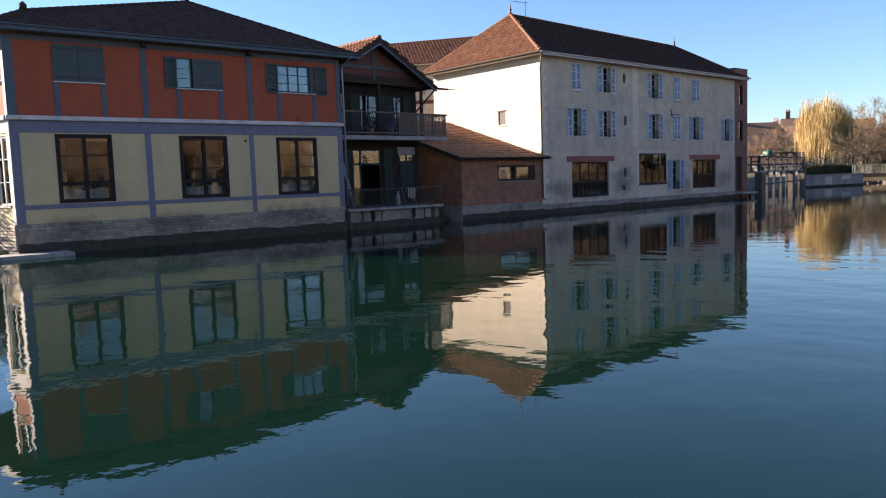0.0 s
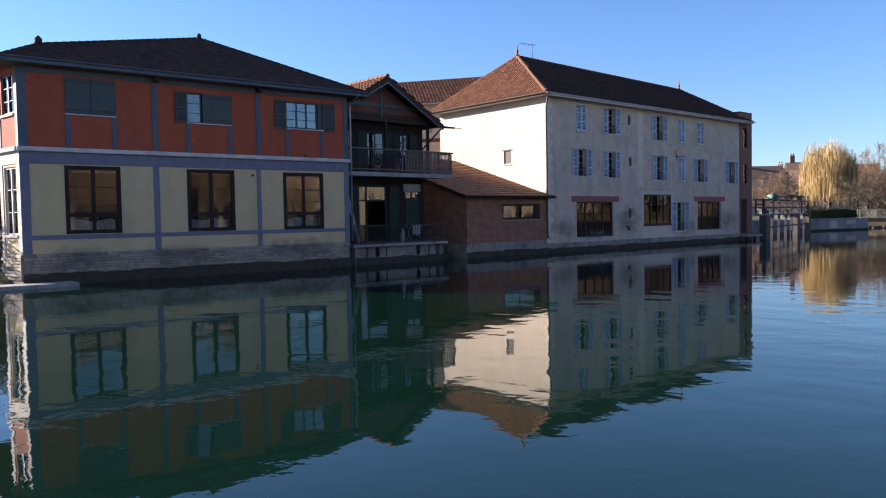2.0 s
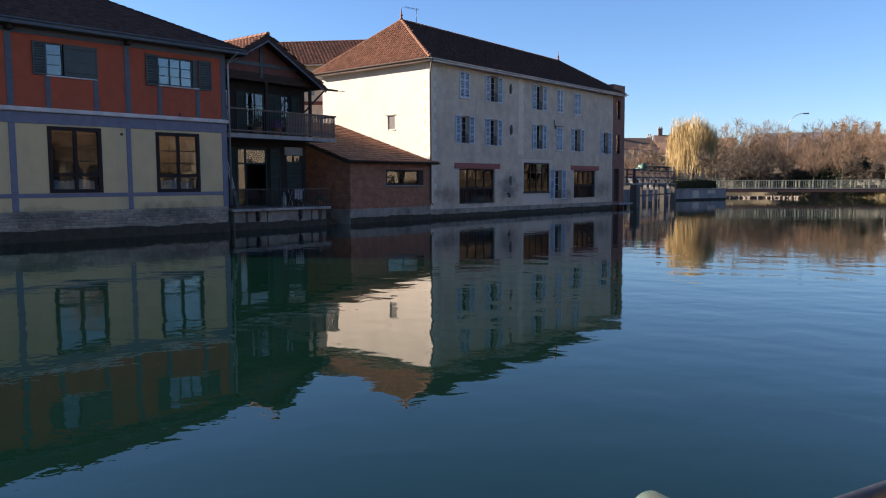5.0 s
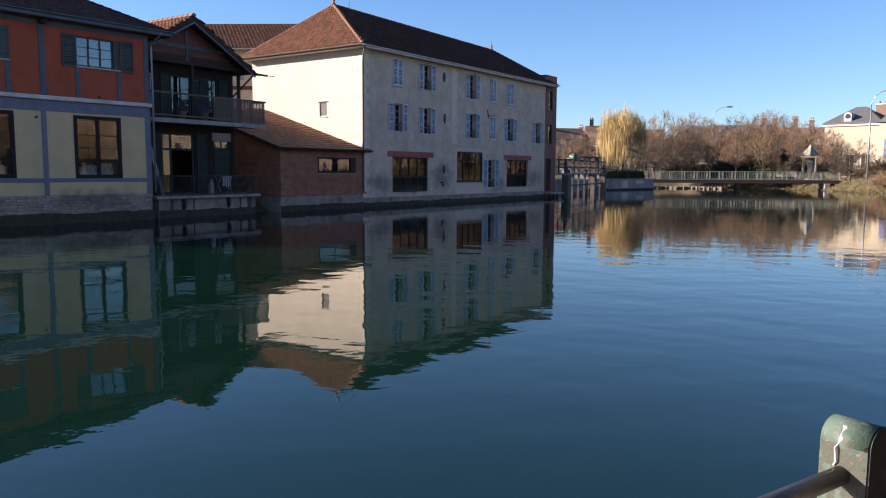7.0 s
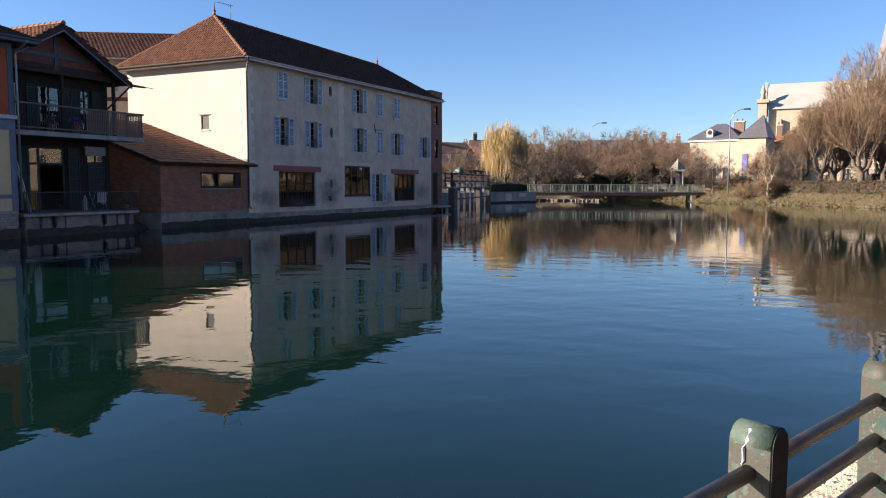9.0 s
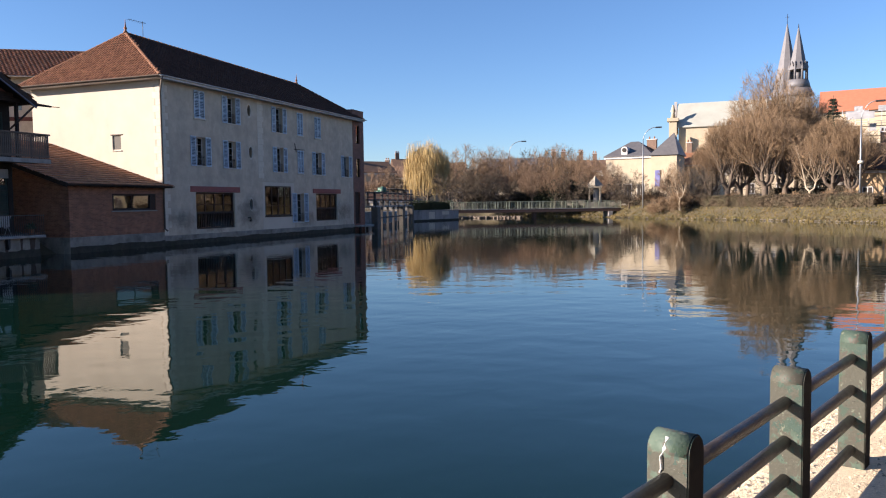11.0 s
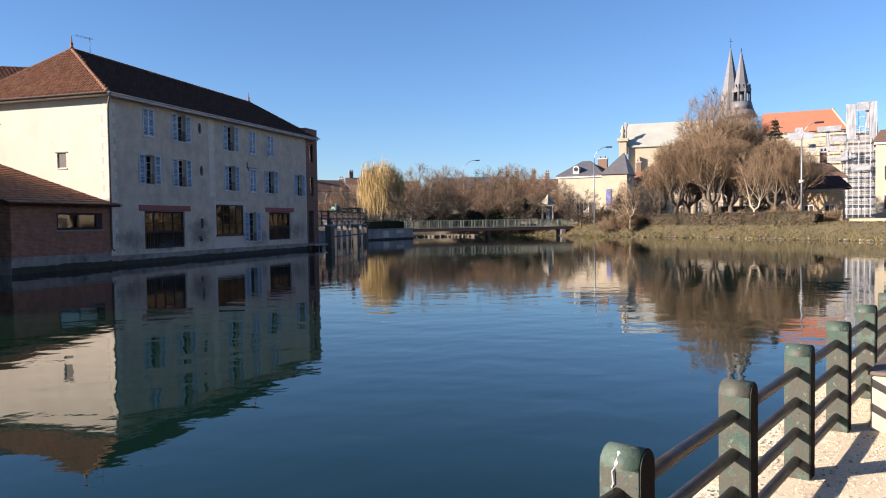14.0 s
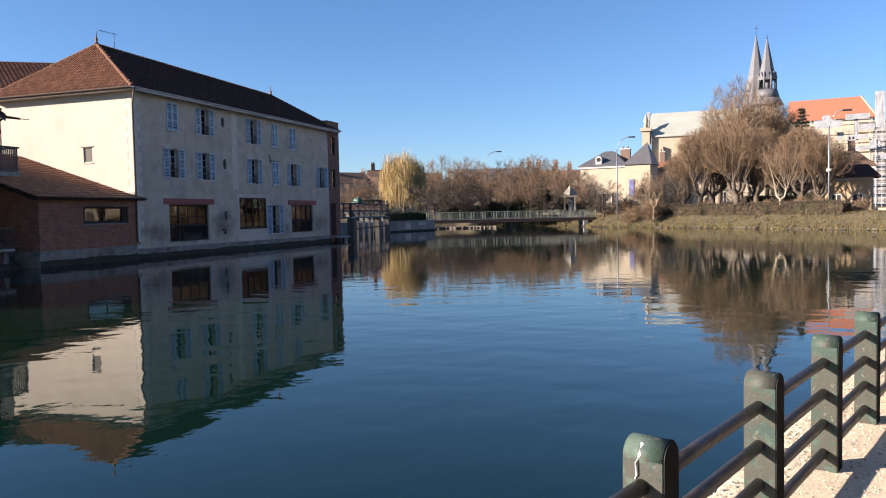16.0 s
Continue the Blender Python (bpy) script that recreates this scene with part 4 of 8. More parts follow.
# ground-floor openings
for i in (0, 3):
    x0, x1, z0, z1 = GRD[i]
    window(house_w, x0, x1, z0, z1, 0.0, M_WOOD, 0.10, 4, bars=(z0 + 1.55,), rails=(z0 + 1.05,), depth=0.1, face=0.12, label="wide dark timber window with boarded lower half")
    n = 22
    wr = part("window_rail", one_box(x0 + 0.05, x1 - 0.05, 0.05, 0.1, z0 + 0.96, z0 + 1.04), M_WOOD, house_w, "dark timber balustrade across the opening")
    me = mesh_from("slat", one_box(-0.022, 0.022, 0.06, 0.09, z0 + 0.08, z0 + 0.958), M_WOOD)
    for k in range(n):
        shared("slat", me, wr, Matrix.Translation((x0 + 0.1 + (x1 - x0 - 0.2) * (k + 0.5) / n, 0, 0)))
    part("lintel", one_box(x0 - 0.50, x1 + 0.58, -0.05, 0.12, z1 + 0.02, z1 + 0.38, 0.01), M_LINTEL, house_w, "oxide-red painted beam over the opening")
x0, x1, z0, z1 = GRD[1]
window(house_w, x0, x1, z0, z1, 0.0, M_WOOD, 0.09, 4, bars=(z0 + 0.75, z0 + 1.45), depth=0.1, face=0.02, label="wide four-light dark window")
part("sill", one_box(x0 - 0.06, x1 + 0.06, -0.07, 0.02, z0 - 0.09, z0 - 0.003, 0.01), M_WOOD, house_w)
casement(house_w, GRD[2], rail=True)
# roof
ev = 9.86
G1, G2, G3, G4 = (-0.6, -0.55, ev), (25.6, -0.55, ev), (25.6, 10.55, ev), (-0.6, 10.55, ev)
K1, K2 = (2.85, 5.0, 13.38), (21.9, 4.12, 12.82)
bm = bmesh.new()
for poly in ([G1, G2, K2, K1], [G4, G1, K1], [G2, G3, K2], [G3, G4, K1, K2]):
    slab(bm, poly, 0.08)
roof_w = part("roof", bm, M_ROOFSLAB, house_w, "hipped clay tile roof, orange on the sunny hip")
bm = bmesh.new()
# front slope gets a darker tile than the hip, its shade put into the colour
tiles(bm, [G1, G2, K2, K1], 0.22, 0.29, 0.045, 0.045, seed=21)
part("tiles", bm, M_TILEBROWN, roof_w, "weathered brown tiles coloured darker for the shaded front slope")["kind"] = "stuff"
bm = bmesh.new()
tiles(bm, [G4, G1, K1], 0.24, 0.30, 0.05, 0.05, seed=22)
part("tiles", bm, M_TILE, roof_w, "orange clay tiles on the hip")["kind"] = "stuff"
for a, b in ((G1, K1), (K1, K2), (G2, K2), (G4, K1)):
    ridge_row(roof_w, a, b, 0.11, M_TILE)
for p in (K1, K2):
    bm = bmesh.new()
    tube(bm, [(p[0], p[1], p[2] + h) for h in (0, 0.14, 0.2, 0.3, 0.42, 0.5, 0.85)], [0.16, 0.1, 0.05, 0.11, 0.05, 0.04, 0.012], 8)
    part("finial", bm, M_TILE, roof_w)
bm = bmesh.new()
box(bm, -0.58, 25.58, -0.60, -0.54, ev - 0.20, ev + 0.01)
part("fascia", bm, M_TRIM, roof_w)
bm = bmesh.new()
box(bm, -0.64, -0.58, -0.6, 10.58, ev - 0.16, ev + 0.01)
part("fascia", bm, M_GREYWOOD, roof_w)
part("soffit", one_box(-0.575, 25.5, -0.535, 10.5, ev - 0.15, ev - 0.11), M_TRIM, roof_w)
gutter(house_w, (-0.66, -0.67, ev - 0.02), (25.7, -0.67, ev - 0.02), 0.075, M_TRIM)
gutter(house_w, (-0.71, -0.6, ev - 0.02), (-0.71, 10.6, ev - 0.02), 0.075, M_GREYWOOD)
downpipe(house_w, [(-0.45, -0.64, ev - 0.08), (-0.43, -0.5, ev - 0.4), (-0.10, -0.12, ev - 0.9), (-0.06, -0.10, ev - 1.1), (-0.06, -0.10, 1.0), (0.10, -0.16, 0.85)], 0.05, M_GREYWOOD)
bm = bmesh.new()
a = Vector((4.4, 5.0, 13.4))
tube(bm, [a, a + Vector((0, 0, 1.05))], 0.018, 6)
tube(bm, [a + Vector((-1.2, 0.1, 0.95)), a + Vector((0.3, 0, 1.0))], 0.012, 5)
for k in range(6):
    q = a + Vector((-1.1 + 0.25 * k, 0.1, 0.955))
    tube(bm, [q + Vector((0, -0.22, 0)), q + Vector((0, 0.22, 0))], 0.007, 4)
part("aerial", bm, M_IRON, roof_w, "thin roof aerial")
# slanting rod and small fittings on the wall
bm = bmesh.new()
tube(bm, [(14.55, -0.06, 7.0), (14.75, -0.06, 6.35)], 0.03, 6)
tube(bm, [(14.4, -0.12, 6.55), (15.9, -0.12, 6.58)], 0.025, 6)
part("awning_rod", bm, M_IRON, house_w)
bm = bmesh.new()
tube(bm, [(8.3, -0.05, 1.45), (8.3, -0.25, 1.45), (8.3, -0.28, 1.3)], 0.05, 8)
tube(bm, [(8.55, -0.02, 1.25), (8.55, -0.16, 1.25)], 0.07, 8)
part("outlet_pipe", bm, M_IRON, house_w)

for x0, x1, z0, z1 in ((6.9, 10.2, 0.57, 3.0), (0.1, 3.0, 0.57, 2.2), (3.2, 7.0, 0.57, 1.5), (13.9, 18.0, 0.57, 1.9), (20.6, 24.2, 0.57, 2.8)):
    stain(house_w, x0, x1, z0, z1, -0.012)

# ---- brick stair tower at the far end ----
tower = thing("brick_tower", W_POSE, "narrow flat-topped red-brown brick tower beside the white house", "tower")
M_BRICK = mat("red_brown_brick", (0.20, 0.098, 0.070), (0.155, 0.078, 0.056), 3.0, 0.9, 0.2, 40, c3=(0.12, 0.05, 0.04), big=0.5)


def brickwork(m, bw=0.22, bh=0.065, mortar=(0.30, 0.25, 0.21), rot=0.0):
    """Adds courses to a brick material on upright faces."""
    nt = m.node_tree
    N, L = nt.nodes, nt.links
    p = N["Principled BSDF"]
    old = p.inputs["Base Color"].links[0].from_socket
    tc = N.new("ShaderNodeTexCoord")
    mp = N.new("ShaderNodeMapping")
    mp.inputs["Rotation"].default_value = (radians(90), 0, 0)
    sep, com, add = N.new("ShaderNodeSeparateXYZ"), N.new("ShaderNodeCombineXYZ"), N.new("ShaderNodeMath")
    L.new(tc.outputs["Object"], sep.inputs[0])
    L.new(sep.outputs["X"], add.inputs[0])
    L.new(sep.outputs["Y"], add.inputs[1])
    L.new(add.outputs[0], com.inputs["X"])
    L.new(sep.outputs["Z"], com.inputs["Y"])
    bt = N.new("ShaderNodeTexBrick")
    bt.inputs["Scale"].default_value = 1.0
    bt.inputs["Brick Width"].default_value, bt.inputs["Row Height"].default_value = bw, bh
    bt.inputs["Mortar Size"].default_value = 0.008
    bt.inputs["Color1"].default_value, bt.inputs["Color2"].default_value = (1.2, 1.16, 1.15, 1), (0.74, 0.72, 0.72, 1)
    bt.inputs["Mortar"].default_value = (1.35, 1.5, 1.5, 1)
    L.new(com.outputs[0], bt.inputs["Vector"])
    mx = N.new("ShaderNodeMix")
    mx.data_type, mx.blend_type = "RGBA", "MULTIPLY"
    mx.inputs["Factor"].default_value = 1.0
    L.new(old, mx.inputs["A"])
    L.new(bt.outputs["Color"], mx.inputs["B"])
    L.new(mx.outputs["Result"], p.inputs["Base Color"])
    b = N.new("ShaderNodeBump")
    b.invert = True
    b.inputs["Strength"].default_value, b.inputs["Distance"].default_value = 0.6, 0.008
    L.new(bt.outputs["Fac"], b.inputs["Height"])
    L.new(b.outputs["Normal"], p.inputs["Normal"])
    return m


brickwork(M_BRICK)
TW = [(24.95, 25.65, 7.70, 9.35), (24.95, 25.65, 4.72, 6.40), (24.55, 25.55, 0.55, 3.40)]
bm = bmesh.new()
panel(bm, 24.32, 26.45, -1.0, 10.62, -0.02, 0.3, TW)
box(bm, 24.32, 26.45, 0.302, 4.0, -1.0, 10.62)
part("wall", bm, M_BRICK, tower)
part("coping", one_box(24.30, 26.47, -0.04, 4.02, 10.62, 10.70, 0.02), M_BRICK, tower)
for w in TW[:2]:
    window(tower, *w, -0.02, M_WOOD, 0.06, 1, bars=[w[2] + 0.42, w[2] + 0.84, w[2] + 1.26], depth=0.06, face=0.1)
part("door", one_box(*TW[2][:2], 0.14, 0.2, *TW[2][2:], 0.0), M_WOOD, tower, "dark timber door")
solo("mooring_stage", one_box(24.2, 26.9, -0.75, -0.12, 0.25, 0.42, 0.03), M_CONC, W_POSE, "small pale landing stage on piles", "landing")
for x in (24.5, 25.9):
    bm = bmesh.new()
    tube(bm, [(x, -0.5, -0.8), (x, -0.5, 0.25)], 0.12, 8)
    solo("mooring_pile", bm, M_WOOD, W_POSE, "dark timber pile under the landing", "pile", group="landing piles")


# ---- brick lean-to against the white house ----
M_BRICK2 = brickwork(mat("soft_red_brick", (0.27, 0.125, 0.070), (0.20, 0.094, 0.055), 2.5, 0.9, 0.2, 40, c3=(0.13, 0.07, 0.05), big=0.6))
leanto = thing("brick_lean_to", W_POSE, "low red brick lean-to with a sunlit clay tile roof", "outbuilding")
LW = (-4.0, -0.70, 2.10, 3.02)
bm = bmesh.new()
panel(bm, -6.87, -0.02, 0.78, 3.48, -0.04, 0.25, [LW])
part("front_wall", bm, M_BRICK2, leanto)
side = bmesh.new()
a = [(-6.87, 0.252, 0.78), (-6.87, 8.9, 0.78), (-6.87, 8.9, 6.15), (-6.87, 0.252, 3.48)]
b = [(-6.62, y, z) for x, y, z in a]
quad(side, *a)
quad(side, *reversed(b))
for i in range(4):
    quad(side, a[i], a[(i + 1) % 4], b[(i + 1) % 4], b[i])
bmesh.ops.recalc_face_normals(side, faces=list(side.faces))
part("side_wall", side, M_BRICK2, leanto)
bm = bmesh.new()
box(bm, -6.97, -0.10, -0.12, 0.3, -1.2, 0.78)
box(bm, -6.97, -6.6, 0.302, 9.0, -1.2, 0.78)
bev(bm, 0.02)
lpl = part("plinth", bm, M_BASEWALL, leanto, "grey rendered plinth")
stain_band(lpl, -6.98, -0.1, -0.125, 0.30, 5, 0.05)
window(leanto, LW[0] + 0.1, LW[1] - 0.45, LW[2] + 0.08, LW[3] - 0.06, -0.04, M_BROWNFRAME, 0.05, 2, depth=0.06, face=0.06, label="low wide window with warm room behind")
bm = bmesh.new()
box(bm, LW[0], LW[1], -0.045, 0.1, LW[2], LW[2] + 0.08)
box(bm, LW[0], LW[1], -0.045, 0.1, LW[3] - 0.06, LW[3])
box(bm, LW[0], LW[0] + 0.1, -0.045, 0.1, LW[2] + 0.08, LW[3] - 0.06)
box(bm, LW[1] - 0.45, LW[1], -0.02, 0.1, LW[2] + 0.08, LW[3] - 0.06)
part("casing", bm, M_WOOD, leanto)
part("sill", one_box(LW[0] - 0.1, LW[1] + 0.05, -0.12, 0.02, LW[2] - 0.07, LW[2] - 0.003, 0.01), M_CONC, leanto)
room(leanto, -6.6, -0.1, 0.26, 5.0, 0.9, 3.4)
R1, R2, R3, R4 = (-7.25, -0.38, 3.50), (0.32, -0.38, 3.50), (-0.03, 9.0, 6.42), (-7.25, 9.0, 6.42)
bm = bmesh.new()
slab(bm, [R1, R2, (0.32, -0.02, 3.612), (-0.03, -0.02, 3.612), R3, R4], 0.09)
lr = part("roof", bm, M_ROOFSLAB, leanto, "lean-to clay tile roof, half in sun")
bm = bmesh.new()
tiles(bm, [R1, R2, (0.32, -0.02, 3.612), (-0.03, -0.02, 3.612), R3, R4], 0.24, 0.46, 0.05, 0.004, seed=31)
part("tiles", bm, M_TILE, lr)["kind"] = "stuff"
part("fascia", one_box(-7.25, 0.30, -0.44, -0.385, 3.36, 3.50), M_WOOD, lr)
bm = bmesh.new()
quad(bm, (-7.27, -0.40, 3.30), (-7.27, 9.0, 6.22), (-7.27, 9.0, 6.45), (-7.27, -0.40, 3.53))
quad(bm, (-7.31, -0.40, 3.30), (-7.31, 9.0, 6.22), (-7.31, 9.0, 6.45), (-7.31, -0.40, 3.53))
quad(bm, (-7.27, -0.40, 3.30), (-7.31, -0.40, 3.30), (-7.31, -0.40, 3.53), (-7.27, -0.40, 3.53))
quad(bm, (-7.27, -0.40, 3.53), (-7.31, -0.40, 3.53), (-7.31, 9.0, 6.45), (-7.27, 9.0, 6.45))
part("bargeboard", bm, M_WOOD, lr)
gutter(leanto, (-7.2, -0.50, 3.46), (0.36, -0.50, 3.46), 0.06, M_WOOD)

# ---- gabled balcony house ----
Q_POSE = pose(-5.2, 36.75, 0, 0, 0, 43)
house_q = thing("balcony_house", Q_POSE, "dark timber gabled house with balcony over the water", "house")
QY = 1.25
QD = [(2.22, 3.42, 4.72, 6.84), (4.45, 5.05, 4.72, 6.84), (0.72, 1.18, 5.4, 6.8)]
QG = [(1.60, 3.50, 1.05, 4.05), (4.70, 5.80, 1.95, 3.80)]
M_RUSTSTAIN = mat("rust_stain", (0.045, 0.026, 0.016), (0.07, 0.05, 0.036), 6.0, 0.9, 0.2, 30)
# near black carries the shade of the deep recess under the balcony
M_BLACKWOOD = mat("recess_shade_boarding", (0.026, 0.020, 0.016), (0.019, 0.015, 0.012), 6.0, 0.85, 0.3, 30, c3=(0.035, 0.028, 0.022), big=0.4, spec=0.2)
# the dark green paint again, lowered to hold the recess's shade
M_SHADEGREEN = mat("recess_shade_green_paint", (0.028, 0.042, 0.033), (0.020, 0.032, 0.026), 4.0, 0.65, 0.12, 30, spec=0.25)
M_DARKRED = mat("dark_red_boarding", (0.13, 0.045, 0.03), (0.095, 0.034, 0.025), 4.0, 0.85, 0.2, 30, streak=0.3)
bm = bmesh.new()
panel(bm, 0.12, 6.05, 0.98, 7.45, QY, QY + 0.25, QD + QG)
part("front_wall", bm, M_BLACKWOOD, house_q, "boarded wall coloured near black for its deep shade")
bm = bmesh.new()
# side wall drawn back unseen under the lengthened, shade-casting roof
box(bm, 5.80, 6.05, QY + 0.252, 15.6, 0.98, 7.4)
part("side_wall", bm, M_CREAM, house_q)
room(house_q, 0.2, 5.75, QY + 0.26, 5.0, 1.0, 4.3)
room(house_q, 0.2, 5.75, QY + 0.26, 5.0, 4.6, 7.3)
# gable triangle above, slightly forward
AX, AZ = 2.72, 9.56
SL = 0.59
gy = 0.62
bm = bmesh.new()
lo = 7.48
prism(bm, [(0.15, lo), (AX + (AZ - 0.25 - lo) / SL, lo), (AX, AZ - 0.25), (0.15, AZ - 0.25 - (AX - 0.15) * SL)], gy, gy + 0.18)
gab = part("gable", bm, M_DARKRED, house_q, "gable of red infill and dark braces")
for pts, m in (([(AX - 0.08, lo), (AX + 0.08, lo), (AX + 0.08, AZ - 0.5), (AX - 0.08, AZ - 0.5)], M_TEAL),
               ([(0.2, 8.05), (AX + 2.3, 8.05), (AX + 2.1, 8.22), (0.35, 8.22)], M_TEAL),
               ([(0.2, 7.72), (AX + 3.0, 7.72), (AX + 3.0, 7.5), (0.2, 7.5)], M_WOOD)):
    bm = bmesh.new()
    prism(bm, list(pts), gy - 0.05, gy + 0.02)
    bmesh.ops.recalc_face_normals(bm, faces=list(bm.faces))
    part("brace", bm, m, gab)
bm = bmesh.new()
box(bm, 0.1, 6.1, gy - 0.04, QY + 0.02, lo - 0.16, lo + 0.0)
part("ceiling_beam", bm, M_WOOD, house_q)
# posts under the gable
for x in (0.25, 3.05, 5.95):
    part("post", one_box(x - 0.07, x + 0.07, gy, gy + 0.14, 4.66, lo - 0.16, 0.01), M_WOOD, house_q)
# roof, lengthened out of sight at the back to shade the lean-to
yb, yf = 16.0, -0.02
TL, TR = (0.42, AZ - (AX - 0.42) * SL), (AX + 3.75, AZ - 3.75 * SL)
bm = bmesh.new()
left = [(TL[0], yf, TL[1]), (AX, yf, AZ), (AX, yb, AZ), (TL[0], yb, TL[1])]
right = [(AX, yf, AZ), (TR[0], yf, TR[1]), (TR[0], yb, TR[1]), (AX, yb, AZ)]
slab(bm, left, 0.12)
slab(bm, right, 0.12)
rq = part("roof", bm, M_WOOD, house_q, "steep clay tile gable roof with deep verge")
bm = bmesh.new()
tiles(bm, left, 0.26, 0.34, 0.045, 0.045, seed=41)
tiles(bm, right, 0.26, 0.34, 0.045, 0.045, seed=42)
part("tiles", bm, M_TILE, rq)["kind"] = "stuff"
ridge_row(rq, (AX, yf, AZ + 0.02), (AX, yb, AZ + 0.02), 0.12, M_TILE)
for t, nm in ((TL, -1), (TR, 1)):
    bm = bmesh.new()
    a, b = Vector((AX, 0, AZ - 0.02)), Vector((t[0], 0, t[1] - 0.02))
    pr = [(a.x, a.z), (b.x, b.z), (b.x, b.z - 0.22), (a.x, a.z - 0.26)]
    prism(bm, pr, yf - 0.05, yf - 0.002)
    bmesh.ops.recalc_face_normals(bm, faces=list(bm.faces))
    part("bargeboard", bm, M_WOOD, rq)
    bm = bmesh.new()
    pr = [(a.x, a.z - 0.262), (b.x, b.z - 0.222), (b.x, b.z - 0.28), (a.x, a.z - 0.34)]
    prism(bm, pr, yf - 0.03, yf + 0.05)
    bmesh.ops.recalc_face_normals(bm, faces=list(bm.faces))
    part("verge_strip", bm, M_BLUE, rq, "pale blue-grey verge strip")
# purlin end, strut and gutter at the right eave
bm = bmesh.new()
tube(bm, [(TR[0] - 0.25, yf + 0.05, TR[1] - 0.12), (TR[0] + 0.75, yf - 0.1, TR[1] - 0.14)], [0.08, 0.05], 6)
tube(bm, [(TR[0] + 0.75, yf - 0.1, TR[1] - 0.14), (TR[0] + 1.2, yf - 0.15, TR[1] - 0.13)], 0.02, 6)
part("purlin", bm, M_WOOD, rq)
bm = bmesh.new()
tube(bm, [(5.0, 0.02, 5.95), (TR[0] - 0.1, 0.05, TR[1] - 0.22)], 0.045, 6)
part("strut", bm, M_WOOD, rq)
gutter(house_q, (TR[0] + 0.06, yf, TR[1] - 0.04), (TR[0] + 0.06, yb, TR[1] - 0.04), 0.07, M_WOOD)
# upper doors and shutters
window(house_q, *QD[0], QY, M_SHADEGREEN, 0.07, 2, bars=(5.5, 6.2), depth=0.07, face=0.06, label="glazed double door onto the balcony")
window(house_q, *QD[1], QY, M_SHADEGREEN, 0.06, 2, bars=(5.5, 6.2), depth=0.07, face=0.06, label="narrow glazed door")
window(house_q, *QD[2], QY, M_TRIM, 0.05, 1, bars=(5.9, 6.35), depth=0.07, face=0.06)
for x0, x1 in ((1.62, 2.18), (3.46, 3.95), (3.98, 4.42), (5.10, 5.6)):
    shutter(house_q, x0, x1, 4.75, 6.84, QY - 0.02, M_SHADEGREEN, True, "open dark green shutter")
# balcony
bm = bmesh.new()
box(bm, 0.16, 7.12, -0.02, QY, 4.48, 4.66)
bev(bm, 0.01)
balc = part("balcony", bm, M_GREYWOOD, house_q, "timber balcony with upright boards")
part("edge_board", one_box(0.16, 7.14, -0.06, -0.022, 4.44, 4.64), M_CONC, balc)
part("handrail", one_box(0.2, 7.16, -0.06, 0.06, 5.78, 5.86, 0.01), M_GREYWOOD, balc)
part("handrail", one_box(7.05, 7.16, 0.062, QY, 5.78, 5.86, 0.01), M_GREYWOOD, balc)
part("bottom_rail", one_box(0.2, 7.12, -0.02, 0.03, 4.76, 4.82), M_GREYWOOD, balc)
me = mesh_from("baluster", one_box(-0.035, 0.035, -0.012, 0.012, 4.70, 5.80, 0.004), M_GREYWOOD)
for k in range(33):
    shared("baluster", me, balc, Matrix.Translation((3.78 + 0.102 * k, 0.0, 0)))
me = mesh_from("baluster", one_box(-0.010, 0.010, -0.010, 0.010, 4.70, 5.80), M_IRON)
for k in range(30):
    shared("baluster", me, balc, Matrix.Translation((0.30 + 0.115 * k, 0.0, 0)))
for k in range(11):
    shared("baluster", me, balc, Matrix.Translation((7.1, 0.1 + 0.105 * k, 0)))
# terrace over the water
tbase = solo("terrace_base", one_box(0.55, 6.45, 0.12, 9.0, -1.2, 0.86, 0.03), M_RIVERWALL, Q_POSE, "stained concrete river wall under the terrace", "wall", kind="structure")
stain_band(tbase, 0.56, 6.44, 0.112, 0.32, 11, 0.07)
for x, w, z in ((1.25, 0.10, 0.84), (1.9, 0.16, 0.82), (2.5, 0.06, 0.84), (4.6, 0.14, 0.80), (5.4, 0.08, 0.84), (6.0, 0.2, 0.84)):
    bm = bmesh.new()
    quad(bm, (x - w * 0.5, 0.112, 0.1), (x + w * 0.4, 0.112, 0.1), (x + w, 0.114, z), (x - w * 0.8, 0.114, z))
    part("rust_streak", bm, M_RUSTSTAIN, tbase, "rust-brown run-off stain")
bm = bmesh.new()
box(bm, 0.3, 6.62, -0.10, QY + 0.3, 0.87, 1.0)
bev(bm, 0.015)
terr = solo("terrace", bm, M_CONC, Q_POSE, "narrow concrete terrace slab on brackets", "terrace")
for x in (1.9, 4.6):
    bm = bmesh.new()
    prism(bm, [(x - 0.07, 0.87), (x + 0.07, 0.87), (x + 0.05, 0.45), (x - 0.02, 0.38)], -0.06, 0.115)
    bmesh.ops.recalc_face_normals(bm, faces=list(bm.faces))
    part("bracket", bm, M_IRON, terr, "rusty dark bracket")
rail = thing("terrace_railing", Q_POSE, "thin dark iron railing along the terrace", "railing")
part("handrail", one_box(0.35, 6.6, -0.06, -0.02, 1.93, 1.97), M_IRON, rail)
part("bottom_rail", one_box(0.35, 6.6, -0.055, -0.025, 1.08, 1.11), M_IRON, rail)
me = mesh_from("baluster", one_box(-0.009, 0.009, -0.009, 0.009, 1.0, 1.94), M_IRON)
for k in range(57):
    shared("baluster", me, rail, Matrix.Translation((0.40 + 0.11 * k, -0.04, 0)))
